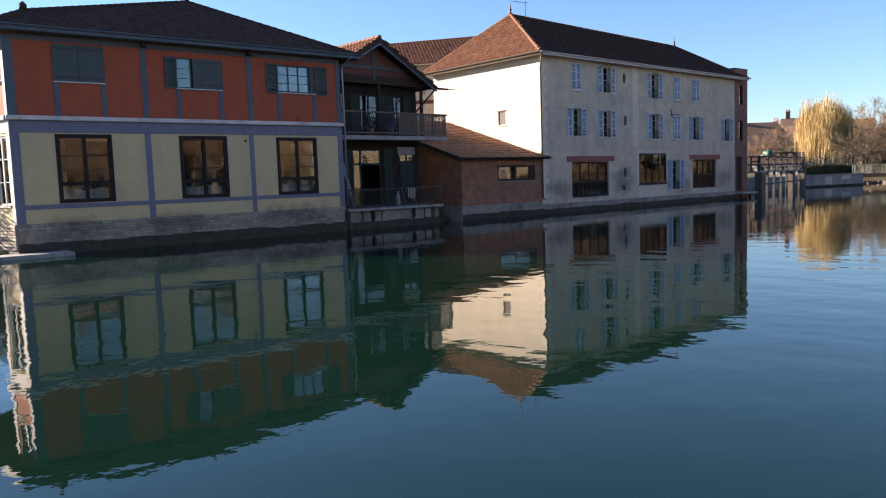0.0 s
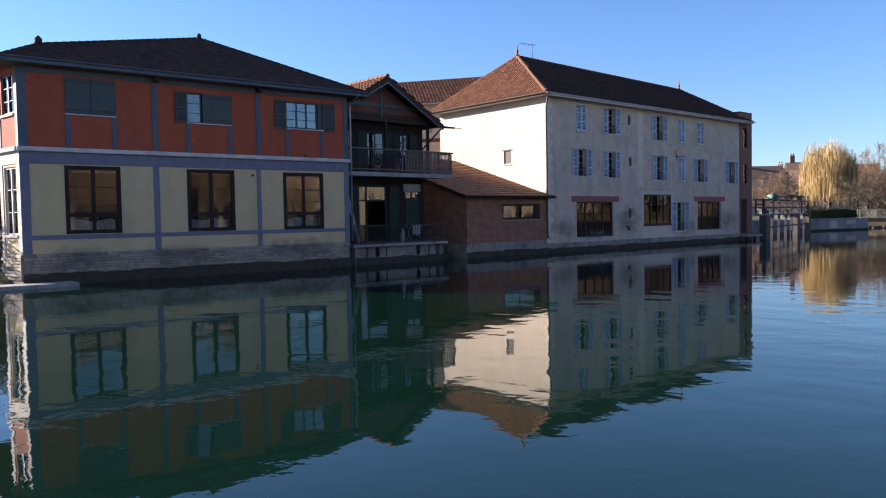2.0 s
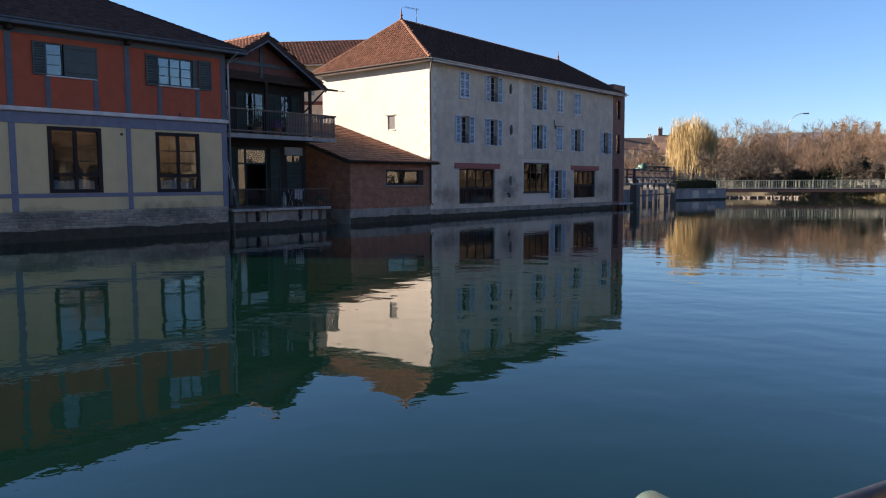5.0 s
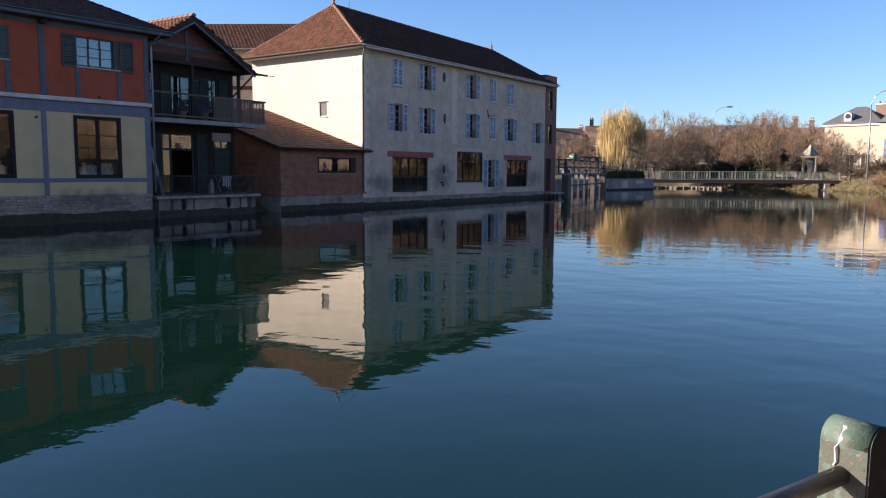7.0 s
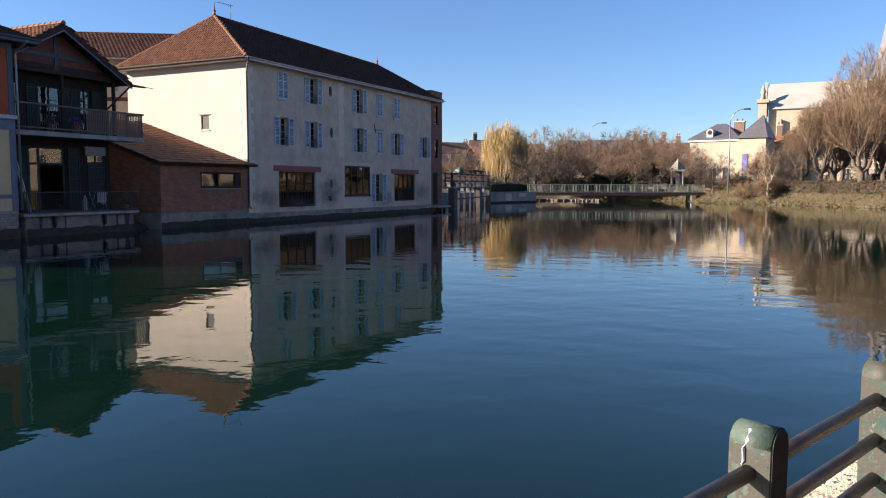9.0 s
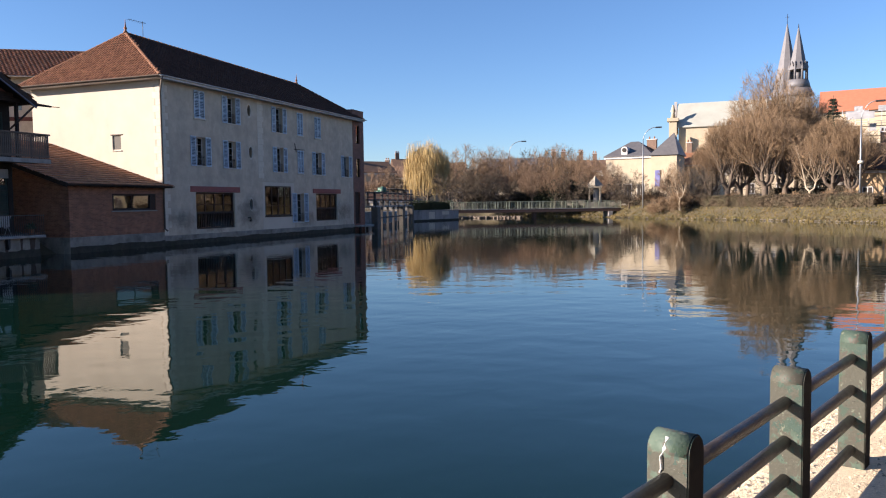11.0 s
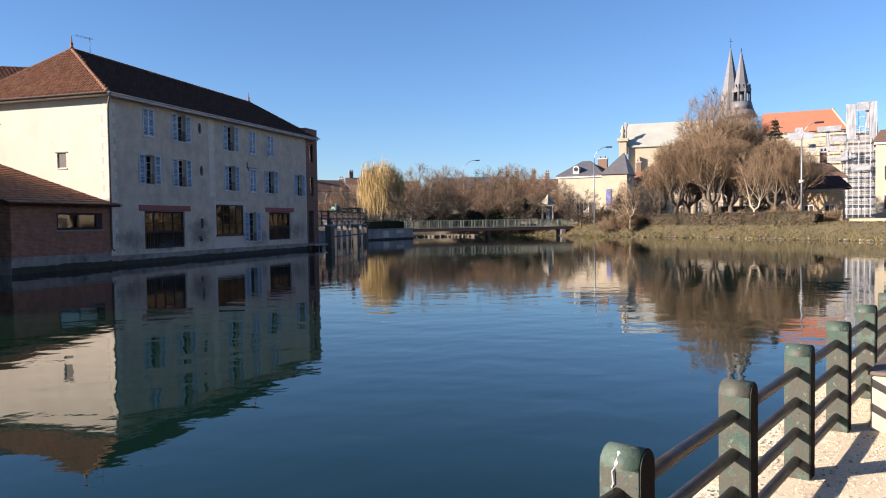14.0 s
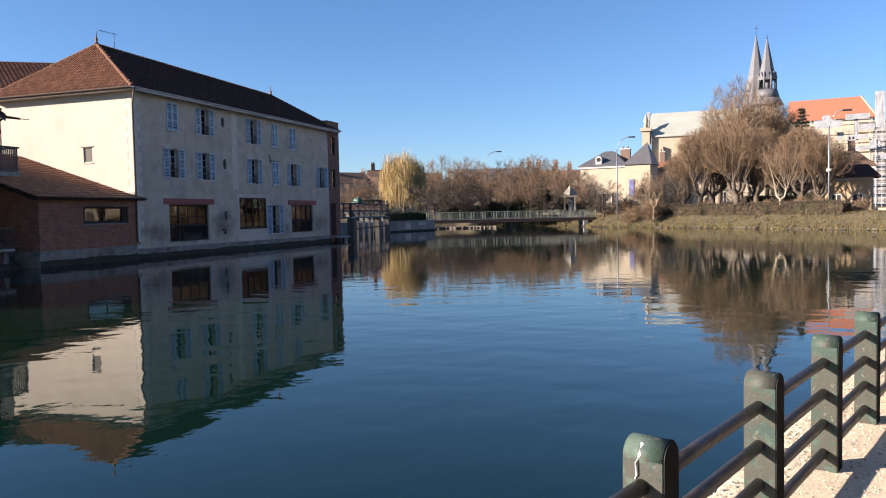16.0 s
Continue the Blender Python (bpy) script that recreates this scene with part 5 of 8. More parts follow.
part("door_frame", frame_ring(bmesh.new(), *QG[0], QY + 0.05, QY + 0.13, [(1.70, 2.10, 1.12, 3.20), (1.70, 2.10, 3.30, 3.95), (2.20, 3.40, 1.12, 3.20), (2.20, 3.40, 3.30, 3.95)]), M_SHADEGREEN, house_q, "dark green terrace door frame, doors open")
for x0, x1, z0, z1 in ((1.70, 2.10, 1.12, 3.20), (1.70, 2.10, 3.30, 3.95), (2.20, 3.40, 3.30, 3.95)):
    part("pane", one_box(x0, x1, QY + 0.08, QY + 0.086, z0, z1), M_GLASS, house_q).visible_shadow = False
window(house_q, *QG[1], QY, M_SHADEGREEN, 0.09, 2, rails=(3.35,), depth=0.08, face=0.05)
shutter(house_q, QG[1][0] + 0.05, QG[1][1] - 0.05, 1.97, 3.3, QY + 0.04, M_SHADEGREEN, True)
part("blind_box", one_box(4.55, 5.75, QY - 0.12, QY - 0.004, 3.72, 4.15, 0.02), M_CONC, house_q, "pale roller blind box")
shutter(house_q, 1.05, 1.56, 1.1, 4.05, QY - 0.02, M_SHADEGREEN, True)
shutter(house_q, 3.62, 4.25, 1.1, 4.05, QY - 0.02, M_SHADEGREEN, True)

# things on the terrace and balcony
M_ALU = mat("aluminium_tube", (0.55, 0.55, 0.53), (0.45, 0.45, 0.43), 8.0, 0.4, 0.05, 60, metal=0.4)
M_POT = mat("dull_white_enamel", (0.36, 0.355, 0.34), (0.28, 0.275, 0.265), 8.0, 0.5, 0.05)
lad = thing("ladder", Q_POSE, "aluminium ladder leaning against the wall", "ladder")
for dx in (0.0, 0.30):
    bm = bmesh.new()
    tube(bm, [(0.95 + dx * 0.4, 0.25 + dx, 1.0), (0.28 + dx * 0.4, 0.35 + dx, 3.75)], 0.03, 6)
    part("stile", bm, M_ALU, lad)
for k in range(9):
    q = (k + 0.7) / 10
    bm = bmesh.new()
    tube(bm, [(0.95 - 0.67 * q, 0.25 + 0.1 * q, 1.0 + 2.75 * q), (1.07 - 0.67 * q, 0.55 + 0.1 * q, 1.0 + 2.75 * q)], 0.016, 6)
    part("rung", bm, M_ALU, lad)
rack = thing("drying_rack", Q_POSE, "white folding drying rack on the terrace", "drying rack")
for x in (4.35, 5.05):
    for y0, y1 in ((0.3, 0.75), (0.75, 0.3)):
        bm = bmesh.new()
        tube(bm, [(x, y0, 1.0), (x, y1, 1.95)], 0.014, 6)
        part("leg", bm, M_POT, rack)
for k in range(8):
    bm = bmesh.new()
    tube(bm, [(4.33, 0.30 + 0.06 * k, 1.95), (5.07, 0.30 + 0.06 * k, 1.95)], 0.010, 5)
    part("bar", bm, M_POT, rack)
bm = bmesh.new()
rows = []
for i in range(9):
    x = 4.42 + 0.065 * i
    y = 0.27 + 0.015 * math.sin(i * 2.0)
    rows.append((bm.verts.new((x, y, 1.40 + 0.04 * math.sin(i * 1.1))), bm.verts.new((x, y, 1.965))))
for a, b in zip(rows, rows[1:]):
    bm.faces.new((a[0], b[0], b[1], a[1])).smooth = True
solo("laundry_cloth", bm, M_POT, Q_POSE, "pale cloth drying on the rack", "cloth")
bm = bmesh.new()
tube(bm, [(3.78, 0.35, 1.0), (3.78, 0.35, 1.05), (3.78, 0.35, 1.5), (3.78, 0.35, 1.62), (3.78, 0.35, 1.66), (3.78, 0.35, 1.78)], [0.12, 0.13, 0.13, 0.08, 0.05, 0.05], 12)
solo("gas_bottle", bm, M_POT, Q_POSE, "white and red gas bottle on the terrace", "gas bottle")


def flower_pot(x, y, z, s, leafm, label):
    pot = thing("flower_pot", Q_POSE @ Matrix.Translation((x, y, z)) @ Matrix.Scale(s, 4), label, "potted plant", "balcony plants")
    bm = bmesh.new()
    tube(bm, [(0, 0, 0), (0, 0, 0.22), (0, 0, 0.25)], [0.10, 0.14, 0.15], 12)
    part("pot", bm, M_TILE, pot)
    r = random.Random(int(x * 100))
    V, F = [], []
    for _ in range(160):
        w = Vector((r.gauss(0, 1), r.gauss(0, 1), abs(r.gauss(0, 1)))).normalized() * r.uniform(0.08, 0.26)
        c = Vector((w.x, w.y, 0.26 + w.z))
        e1 = Vector((r.gauss(0, 1), r.gauss(0, 1), r.gauss(0, 1))).normalized() * 0.045
        e2 = Vector((r.gauss(0, 1), r.gauss(0, 1), r.gauss(0, 1))).normalized() * 0.03
        i = len(V)
        V += [c - e1, c + e2, c + e1, c - e2]
        F.append((i, i + 1, i + 2, i + 3))
    me = bpy.data.meshes.new("foliage")
    me.from_pydata([tuple(v) for v in V], [], F)
    me.materials.append(leafm)
    ob = new("foliage", me)
    ob.parent = pot


M_LEAF = mat("dull_green_leaf", (0.04, 0.07, 0.025), (0.03, 0.05, 0.02), 6.0, 0.7, 0.0, isl=0.3)
M_PURPLE = mat("purple_petals", (0.16, 0.06, 0.20), (0.11, 0.04, 0.15), 6.0, 0.7, 0.0, isl=0.3)
flower_pot(3.35, 0.25, 4.66, 1.5, M_PURPLE, "potted purple flowers on the balcony")
flower_pot(2.1, 0.3, 4.66, 1.4, M_LEAF, "potted green plant on the balcony")
flower_pot(6.1, 0.3, 1.0, 1.2, M_LEAF, "potted plant on the terrace")

# ---- tiled house behind ----
back = thing("rear_house", pose(-2.77, 58.8, 0, 0, 0, -15), "cream house with brown clay tile roof behind the others", "house")
bm = bmesh.new()
panel(bm, -9, 6, 0.5, 11.2, 0, 0.3, [(0.95, 1.30, 8.9, 9.7)])
hollow(bm, [(-9, 9), (6, 9)], 0.5, 11.2)
part("wall", bm, M_WHITE, back)
part("pane", one_box(0.95, 1.30, 0.15, 0.16, 8.9, 9.7), M_GLASS, back)
part("band", one_box(-9, 6, -0.04, 0.0, 8.18, 8.45), M_DARKRED, back, "red-brown painted band")
bm = bmesh.new()
F1, F2, F3, F4 = (-9.5, -0.5, 11.15), (6.5, -0.5, 11.15), (6.5, 4.5, 13.72), (-9.5, 4.5, 13.72)
slab(bm, [F1, F2, F3, F4], 0.1)
slab(bm, [F4, F3, (6.5, 9.5, 11.15), (-9.5, 9.5, 11.15)], 0.1)
rb = part("roof", bm, M_ROOFSLAB, back)
bm = bmesh.new()
tiles(bm, [F1, F2, F3, F4], 0.28, 0.36, 0.055, 0.055, seed=51)
part("tiles", bm, M_TILE, rb)["kind"] = "stuff"
ridge_row(rb, F4, F3, 0.11, M_TILE)
gutter(back, (-9.5, -0.6, 11.1), (6.5, -0.6, 11.1), 0.07, M_TRIM)


# ---- riverside railing ----
def post_paint():
    """Green paint flaking off in patches over grey-brown metal, with pale lichen specks."""
    m = mat("flaking_green_post_paint", (0.050, 0.075, 0.055), (0.036, 0.058, 0.043), 6.0, 0.6, 0.3, 45, spec=0.3)
    nt = m.node_tree
    N, L = nt.nodes, nt.links
    p = N["Principled BSDF"]
    green = p.inputs["Base Color"].links[0].from_socket
    tc = N.new("ShaderNodeTexCoord")
    oi = N.new("ShaderNodeObjectInfo")
    add = N.new("ShaderNodeVectorMath")
    add.operation = "ADD"
    com = N.new("ShaderNodeCombineXYZ")
    mul = N.new("ShaderNodeMath")
    mul.operation = "MULTIPLY"
    mul.inputs[1].default_value = 37.0
    L.new(oi.outputs["Random"], mul.inputs[0])
    L.new(mul.outputs[0], com.inputs["Z"])
    L.new(tc.outputs["Object"], add.inputs[0])
    L.new(com.outputs[0], add.inputs[1])

    def spots(scale, lo, hi, det):
        t, r = N.new("ShaderNodeTexNoise"), N.new("ShaderNodeMapRange")
        t.inputs["Scale"].default_value, t.inputs["Detail"].default_value, t.inputs["Roughness"].default_value = scale, det, 0.62
        r.inputs["From Min"].default_value, r.inputs["From Max"].default_value = lo, hi
        L.new(add.outputs[0], t.inputs["Vector"])
        L.new(t.outputs["Fac"], r.inputs["Value"])
        return r.outputs["Result"]

    def mixed(fac, a, c):
        x = N.new("ShaderNodeMix")
        x.data_type = "RGBA"
        L.new(fac, x.inputs["Factor"])
        L.new(a, x.inputs["A"])
        x.inputs["B"].default_value = (*c, 1)
        return x.outputs["Result"]

    # the paint has gone from most of the shaft and holds on round the head
    sep, wear, sm = N.new("ShaderNodeSeparateXYZ"), N.new("ShaderNodeMapRange"), N.new("ShaderNodeMath")
    L.new(tc.outputs["Object"], sep.inputs[0])
    wear.inputs["From Min"].default_value, wear.inputs["From Max"].default_value = 0.78, 0.60
    wear.inputs["To Min"].default_value, wear.inputs["To Max"].default_value = 0.045, 0.15
    L.new(sep.outputs["Z"], wear.inputs["Value"])
    t = N.new("ShaderNodeTexNoise")
    t.inputs["Scale"].default_value, t.inputs["Detail"].default_value, t.inputs["Roughness"].default_value = 9.0, 6.0, 0.65
    L.new(add.outputs[0], t.inputs["Vector"])
    sm.operation = "ADD"
    L.new(t.outputs["Fac"], sm.inputs[0])
    L.new(wear.outputs["Result"], sm.inputs[1])
    edge = N.new("ShaderNodeMapRange")
    edge.inputs["From Min"].default_value, edge.inputs["From Max"].default_value = 0.585, 0.600
    L.new(sm.outputs[0], edge.inputs["Value"])
    c = mixed(spots(5.0, 0.45, 0.60, 5.0), green, (0.078, 0.108, 0.080))
    c = mixed(edge.outputs["Result"], c, (0.064, 0.063, 0.047))
    c = mixed(spots(11.0, 0.60, 0.615, 5.0), c, (0.066, 0.060, 0.046))
    c = mixed(spots(15.0, 0.62, 0.64, 6.0), c, (0.125, 0.135, 0.098))
    c = mixed(spots(13.0, 0.60, 0.615, 5.0), c, (0.040, 0.066, 0.052))
    c = mixed(spots(8.0, 0.63, 0.65, 6.0), c, (0.045, 0.072, 0.048))
    c = mixed(spots(130.0, 0.66, 0.70, 3.0), c, (0.17, 0.16, 0.125))
    c = mixed(spots(40.0, 0.66, 0.70, 4.0), c, (0.026, 0.024, 0.018))
    L.new(c, p.inputs["Base Color"])
    return m


M_POST = post_paint()
M_BAR = mat("worn_dark_bar_paint", (0.028, 0.023, 0.018), (0.018, 0.016, 0.014), 9.0, 0.42, 0.3, 60, c3=(0.085, 0.06, 0.04), big=0.7)
# near black puts the shade of the unlit post sides into their colour
M_SIDE = mat("side_shade_black", (0.010, 0.009, 0.009), (0.007, 0.007, 0.007), 9.0, 0.8, 0.2, 60, c3=(0.022, 0.018, 0.014), big=0.5, spec=0.06)
M_DROP = mat("white_splash", (0.6, 0.6, 0.57), (0.45, 0.45, 0.43), 20.0, 0.6, 0.1)
FENCE_POSE = Matrix.Translation((4.06, 2.78, 0.705)) @ Matrix.Rotation(math.atan2(0.363, 0.932), 4, "Z")


def build_fence():
    f = thing("riverside_railing", FENCE_POSE, "flaking green railing with round-topped posts and dark bars", "railing")
    bm = bmesh.new()
    hw, d, h = 0.072, 0.064, 0.793
    out = [(-d, -0.05), (d, -0.05), (d, h - d)] + [(d * math.cos(a), h - d + d * math.sin(a)) for a in [math.pi * k / 16 for k in range(1, 16)]] + [(-d, h - d)]
    prism(bm, out, -hw, hw)
    bmesh.ops.recalc_face_normals(bm, faces=list(bm.faces))
    for fc in bm.faces:
        c = fc.calc_center_median()
        fc.smooth = c.z > h - d and abs(c.y) < hw - 0.01
    edges = [e for e in bm.edges if abs(e.verts[0].co.y - e.verts[1].co.y) < 1e-5 and abs(e.verts[0].co.y) > hw - 1e-4]
    bmesh.ops.bevel(bm, geom=edges, offset=0.005, segments=2, affect="EDGES")
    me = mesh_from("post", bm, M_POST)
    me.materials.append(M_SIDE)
    # side faces take the shade colour
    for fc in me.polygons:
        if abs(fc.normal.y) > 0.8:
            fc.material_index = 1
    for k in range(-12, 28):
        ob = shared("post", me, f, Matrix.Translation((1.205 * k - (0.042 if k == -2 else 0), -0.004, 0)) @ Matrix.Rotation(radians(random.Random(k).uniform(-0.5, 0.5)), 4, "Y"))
        if k == -2:
            bm = bmesh.new()
            x0 = -d - 0.001
            pts = [(x0 + 0.030, 0.010, h - 0.016), (x0 + 0.008, 0.012, h - 0.05), (x0 - 0.001, 0.020, h - 0.075), (x0 - 0.001, 0.018, h - 0.115), (x0 - 0.001, 0.026, h - 0.128)]
            tube(bm, pts, [0.0092, 0.0082, 0.0062, 0.0050, 0.0032], 8)
            part("splash", bm, M_DROP, ob, "white bird splash running down")
    bm = bmesh.new()
    tube(bm, [(-0.045, 0, 0), (0.35, 0, 0.002), (0.7, 0, 0.001), (1.10, 0, 0)], 0.0272, 14)
    me = mesh_from("bar", bm, M_BAR)
    for k in range(-12, 27):
        for z in (0.641, 0.461, 0.284, 0.111):
            shared("bar", me, f, Matrix.Translation((1.205 * k + 0.058, 0, z)))
    return f


build_fence()
# pale block with a dark cap standing behind the railing
blk = thing("stone_block", FENCE_POSE, "cream stone block with a dark cap beside the railing", "block")
M_BLOCK = mat("cream_cut_stone", (0.44, 0.38, 0.275), (0.39, 0.335, 0.24), 4.0, 0.85, 0.2, 60, c3=(0.31, 0.265, 0.195), big=0.5)
part("body", one_box(1.30, 2.40, -1.15, -0.19, -0.02, 0.405, 0.012), M_BLOCK, blk)
part("cap", one_box(1.285, 2.415, -1.165, -0.175, 0.406, 0.436, 0.008), M_GREYWOOD, blk, "weathered dark cap")

# ---- trees ----
def tube_lists(V, F, p0, p1, r0, r1, sides):
    d = (p1 - p0)
    if d.length < 1e-5:
        return
    d.normalize()
    a = d.cross(Vector((0, 0, 1)) if abs(d.z) < 0.9 else Vector((1, 0, 0))).normalized()
    b = d.cross(a)
    i = len(V)
    for p, r in ((p0, r0), (p1, r1)):
        for k in range(sides):
            w = 2 * math.pi * k / sides
            V.append(p + (a * math.cos(w) + b * math.sin(w)) * r)
    for k in range(sides):
        F.append((i + k, i + sides + k, i + sides + (k + 1) % sides, i + (k + 1) % sides))


def sliver(rnd, V, F, p0, p1, w):
    """A fine twig: one narrow tapering blade, a pixel's fraction wide."""
    d = p1 - p0
    a = d.cross(Vector((rnd.gauss(0, 1), rnd.gauss(0, 1), rnd.gauss(0, 1))))
    if a.length < 1e-6:
        return
    a = a.normalized() * w
    i = len(V)
    V += [p0 - a, p0 + a, p1 + a * 0.4, p1 - a * 0.4]
    F.append((i, i + 1, i + 2, i + 3))


def data_mesh(name, V, F, m, smooth=False):
    me = bpy.data.meshes.new(name)
    me.from_pydata([tuple(v) for v in V], [], F)
    me.materials.append(m)
    if smooth:
        me.polygons.foreach_set("use_smooth", [True] * len(me.polygons))
    return me


def grow(rnd, wood, twig, p, d, length, r, level, top, spec):
    """One branch: a few bent segments with side branches; the thinnest go into the crown."""
    n = 3 if level < top else 1
    seg = length / n
    sides = (8, 6, 5, 3, 3, 3)[level]
    V, F = wood if level < spec["split"] else twig
    for i in range(n):
        r1 = r * (0.80 if level < top else 0.55)
        bend = Vector((rnd.gauss(0, 1), rnd.gauss(0, 1), rnd.gauss(0, 1))) * spec["wob"]
        d = (d + bend + Vector((0, 0, spec["lift"][level]))).normalized()
        q = p + d * seg
        if level > 1 and spec.get("env"):
            cz, rz, rr = spec["env"]
            e = ((q.x / rr) ** 2 + (q.y / rr) ** 2 + ((q.z - cz) / rz) ** 2)
            if e > rnd.uniform(*spec.get("soft", (0.8, 1.2))) + 0.5 * noise.noise(q * 0.45):
                return
        if level == top:
            sliver(rnd, V, F, p, q, max(r, spec.get("rmin", 0.02)))
        else:
            tube_lists(V, F, p, q, max(r, spec.get("rmin", 0.02)), max(r1, spec.get("rmin", 0.02)), sides)
        p, r = q, r1
        if level < top and (i > 0 or level > 0):
            kids = spec["kids"][level]
            for _ in range(kids if i < n - 1 else kids + 1):
                ax = Vector((rnd.gauss(0, 1), rnd.gauss(0, 1), rnd.gauss(0, 0.5)))
                ax = (ax - d * ax.dot(d)).normalized()
                w = radians(rnd.uniform(*spec["angle"][level]))
                dd = (d * math.cos(w) + ax * math.sin(w)).normalized()
                grow(rnd, wood, twig, p, dd, length * rnd.uniform(*spec["ratio"][level]), r * spec["thin"], level + 1, top, spec)


def bush_model(seed, height, twig_mat=None):
    rnd = random.Random(seed)
    wood, twig = ([], []), ([], [])
    spec = dict(split=1, wob=0.14, lift=(0.05, 0.05, 0.04, 0.02, 0), kids=(5, 2, 2, 3), rmin=0.011, angle=((30, 75), (20, 60), (20, 60), (15, 60)), ratio=((1.2, 1.8), (0.6, 0.9), (0.5, 0.8), (0.45, 0.7)), thin=0.6)
    grow(rnd, wood, twig, Vector((0, 0, -0.15)), Vector((0, 0, 1)), height * 0.24, height * 0.014, 0, 4, spec)
    return (data_mesh("trunk", *wood, M_BARK, True), data_mesh("crown", *twig, twig_mat or M_TWIG))


def reach(p, d, dome, lump):
    """How far a straight shoot from p can go before it leaves the crown's uneven dome."""
    cz, rr, rz = dome
    ax, ay, az = p.x / rr, p.y / rr, (p.z - cz) / rz
    bx, by, bz = d.x / rr, d.y / rr, d.z / rz
    A_, B_, C_ = bx * bx + by * by + bz * bz, ax * bx + ay * by + az * bz, ax * ax + ay * ay + az * az - 1
    q = B_ * B_ - A_ * C_
    if q <= 0:
        return 0.3
    k = (-B_ + math.sqrt(q)) / A_
    e = p + d * k
    return max(0.25, k * (1.0 + 0.22 * noise.noise(e * lump)))


def tilted(rnd, d, lo, hi):
    ax = Vector((rnd.gauss(0, 1), rnd.gauss(0, 1), rnd.gauss(0, 1)))
    ax = (ax - d * ax.dot(d)).normalized()
    w = radians(rnd.uniform(lo, hi))
    return (d * math.cos(w) + ax * math.sin(w)).normalized()


def crown_tree(seed, height, head, trunk_r, dome, heads=1, mains=16, wide=55, counts=(8, 7, 6), lift=0.25, twig_mat=None, bark=None, weep=0.0, twig_w=0.011, short=0.30):
    """A bare tree: trunk, limbs that fan out from one or more heads, shoots that fill an uneven dome, fine twigs."""
    rnd = random.Random(seed)
    wood, twig = ([], []), ([], [])
    base = Vector((0, 0, -0.3))
    crotch = Vector((rnd.uniform(-0.1, 0.1), rnd.uniform(-0.1, 0.1), head * (0.62 if heads > 1 else 1.0)))
    mid = (base + crotch) / 2 + Vector((rnd.uniform(-0.12, 0.12), rnd.uniform(-0.12, 0.12), 0))
    tube_lists(*wood, base, mid, trunk_r * 1.35, trunk_r, 9)
    tube_lists(*wood, mid, crotch, trunk_r, trunk_r * 0.92, 9)
    tops = []
    for h in range(heads):
        if heads == 1:
            tops.append((crotch, trunk_r * 0.8))
            continue
        w = 2 * math.pi * (h + rnd.uniform(-0.2, 0.2)) / heads
        out = dome[1] * rnd.uniform(0.16, 0.30)
        t = crotch + Vector((math.cos(w) * out, math.sin(w) * out, head * rnd.uniform(0.30, 0.46)))
        k = (crotch + t) / 2 + Vector((math.cos(w) * out * 0.25, math.sin(w) * out * 0.25, -0.15))
        tube_lists(*wood, crotch, k, trunk_r * 0.72, trunk_r * 0.58, 7)
        tube_lists(*wood, k, t, trunk_r * 0.58, trunk_r * 0.62, 7)
        tops.append((t, trunk_r * 0.5))
    for i in range(mains):
        p, r = tops[i % len(tops)]
        w = 2.399963 * i + rnd.uniform(-0.3, 0.3)
        th = radians(wide) * math.sqrt((i + 0.5) / mains)
        d = Vector((math.sin(th) * math.cos(w), math.sin(th) * math.sin(w), math.cos(th)))
        L = reach(p, d, dome, 0.35) * rnd.uniform(0.88, 1.0)
        r *= rnd.uniform(0.30, 0.46)
        pts = [p]
        dd = tilted(rnd, d, 0, 12)
        for k in range(5):
            dd = (dd + Vector((rnd.gauss(0, 0.09), rnd.gauss(0, 0.09), rnd.gauss(0, 0.05) + lift * 0.25))).normalized()
            pts.append(pts[-1] + dd * L / 5)
        for k in range(5):
            tube_lists(*wood, pts[k], pts[k + 1], r * (1 - 0.17 * k), r * (1 - 0.17 * (k + 1)), 5)
        for j in range(counts[0]):
            f = 0.9 + 4.0 * (j + rnd.random()) / counts[0]
            k = min(4, int(f))
            q = pts[k].lerp(pts[k + 1], f - k)
            d1 = tilted(rnd, (pts[k + 1] - pts[k]).normalized(), 14, 48)
            d1 = (d1 + Vector((0, 0, lift * 0.5))).normalized()
            L1 = min(reach(q, d1, dome, 0.35), height * short * rnd.uniform(0.6, 1.1))
            r1 = max(0.016, r * (1 - 0.17 * f) * 0.5)
            q1 = q + d1 * L1 * 0.5
            d1b = (d1 + Vector((rnd.gauss(0, 0.14), rnd.gauss(0, 0.14), rnd.gauss(0, 0.1) + lift * 0.3 - weep))).normalized()
            q2 = q1 + d1b * L1 * 0.5
            tube_lists(*twig, q, q1, r1, r1 * 0.7, 3)
            tube_lists(*twig, q1, q2, r1 * 0.7, r1 * 0.4, 3)
            for _ in range(counts[1]):
                g = rnd.uniform(0.15, 1.0)
                e = q.lerp(q1, g * 2) if g < 0.5 else q1.lerp(q2, g * 2 - 1)
                d2 = tilted(rnd, d1b, 12, 52)
                d2 = (d2 + Vector((0, 0, lift * 0.3 - weep))).normalized()
                L2 = min(reach(e, d2, dome, 0.35) + 0.3, height * 0.13 * rnd.uniform(0.5, 1.2))
                e2 = e + d2 * L2
                sliver(rnd, *twig, e, e2, twig_w * 1.35)
                for _ in range(counts[2]):
                    g2 = e.lerp(e2, rnd.uniform(0.2, 1.0))
                    d3 = tilted(rnd, d2, 15, 55)
                    d3 = (d3 + Vector((0, 0, -1.6 * weep))).normalized()
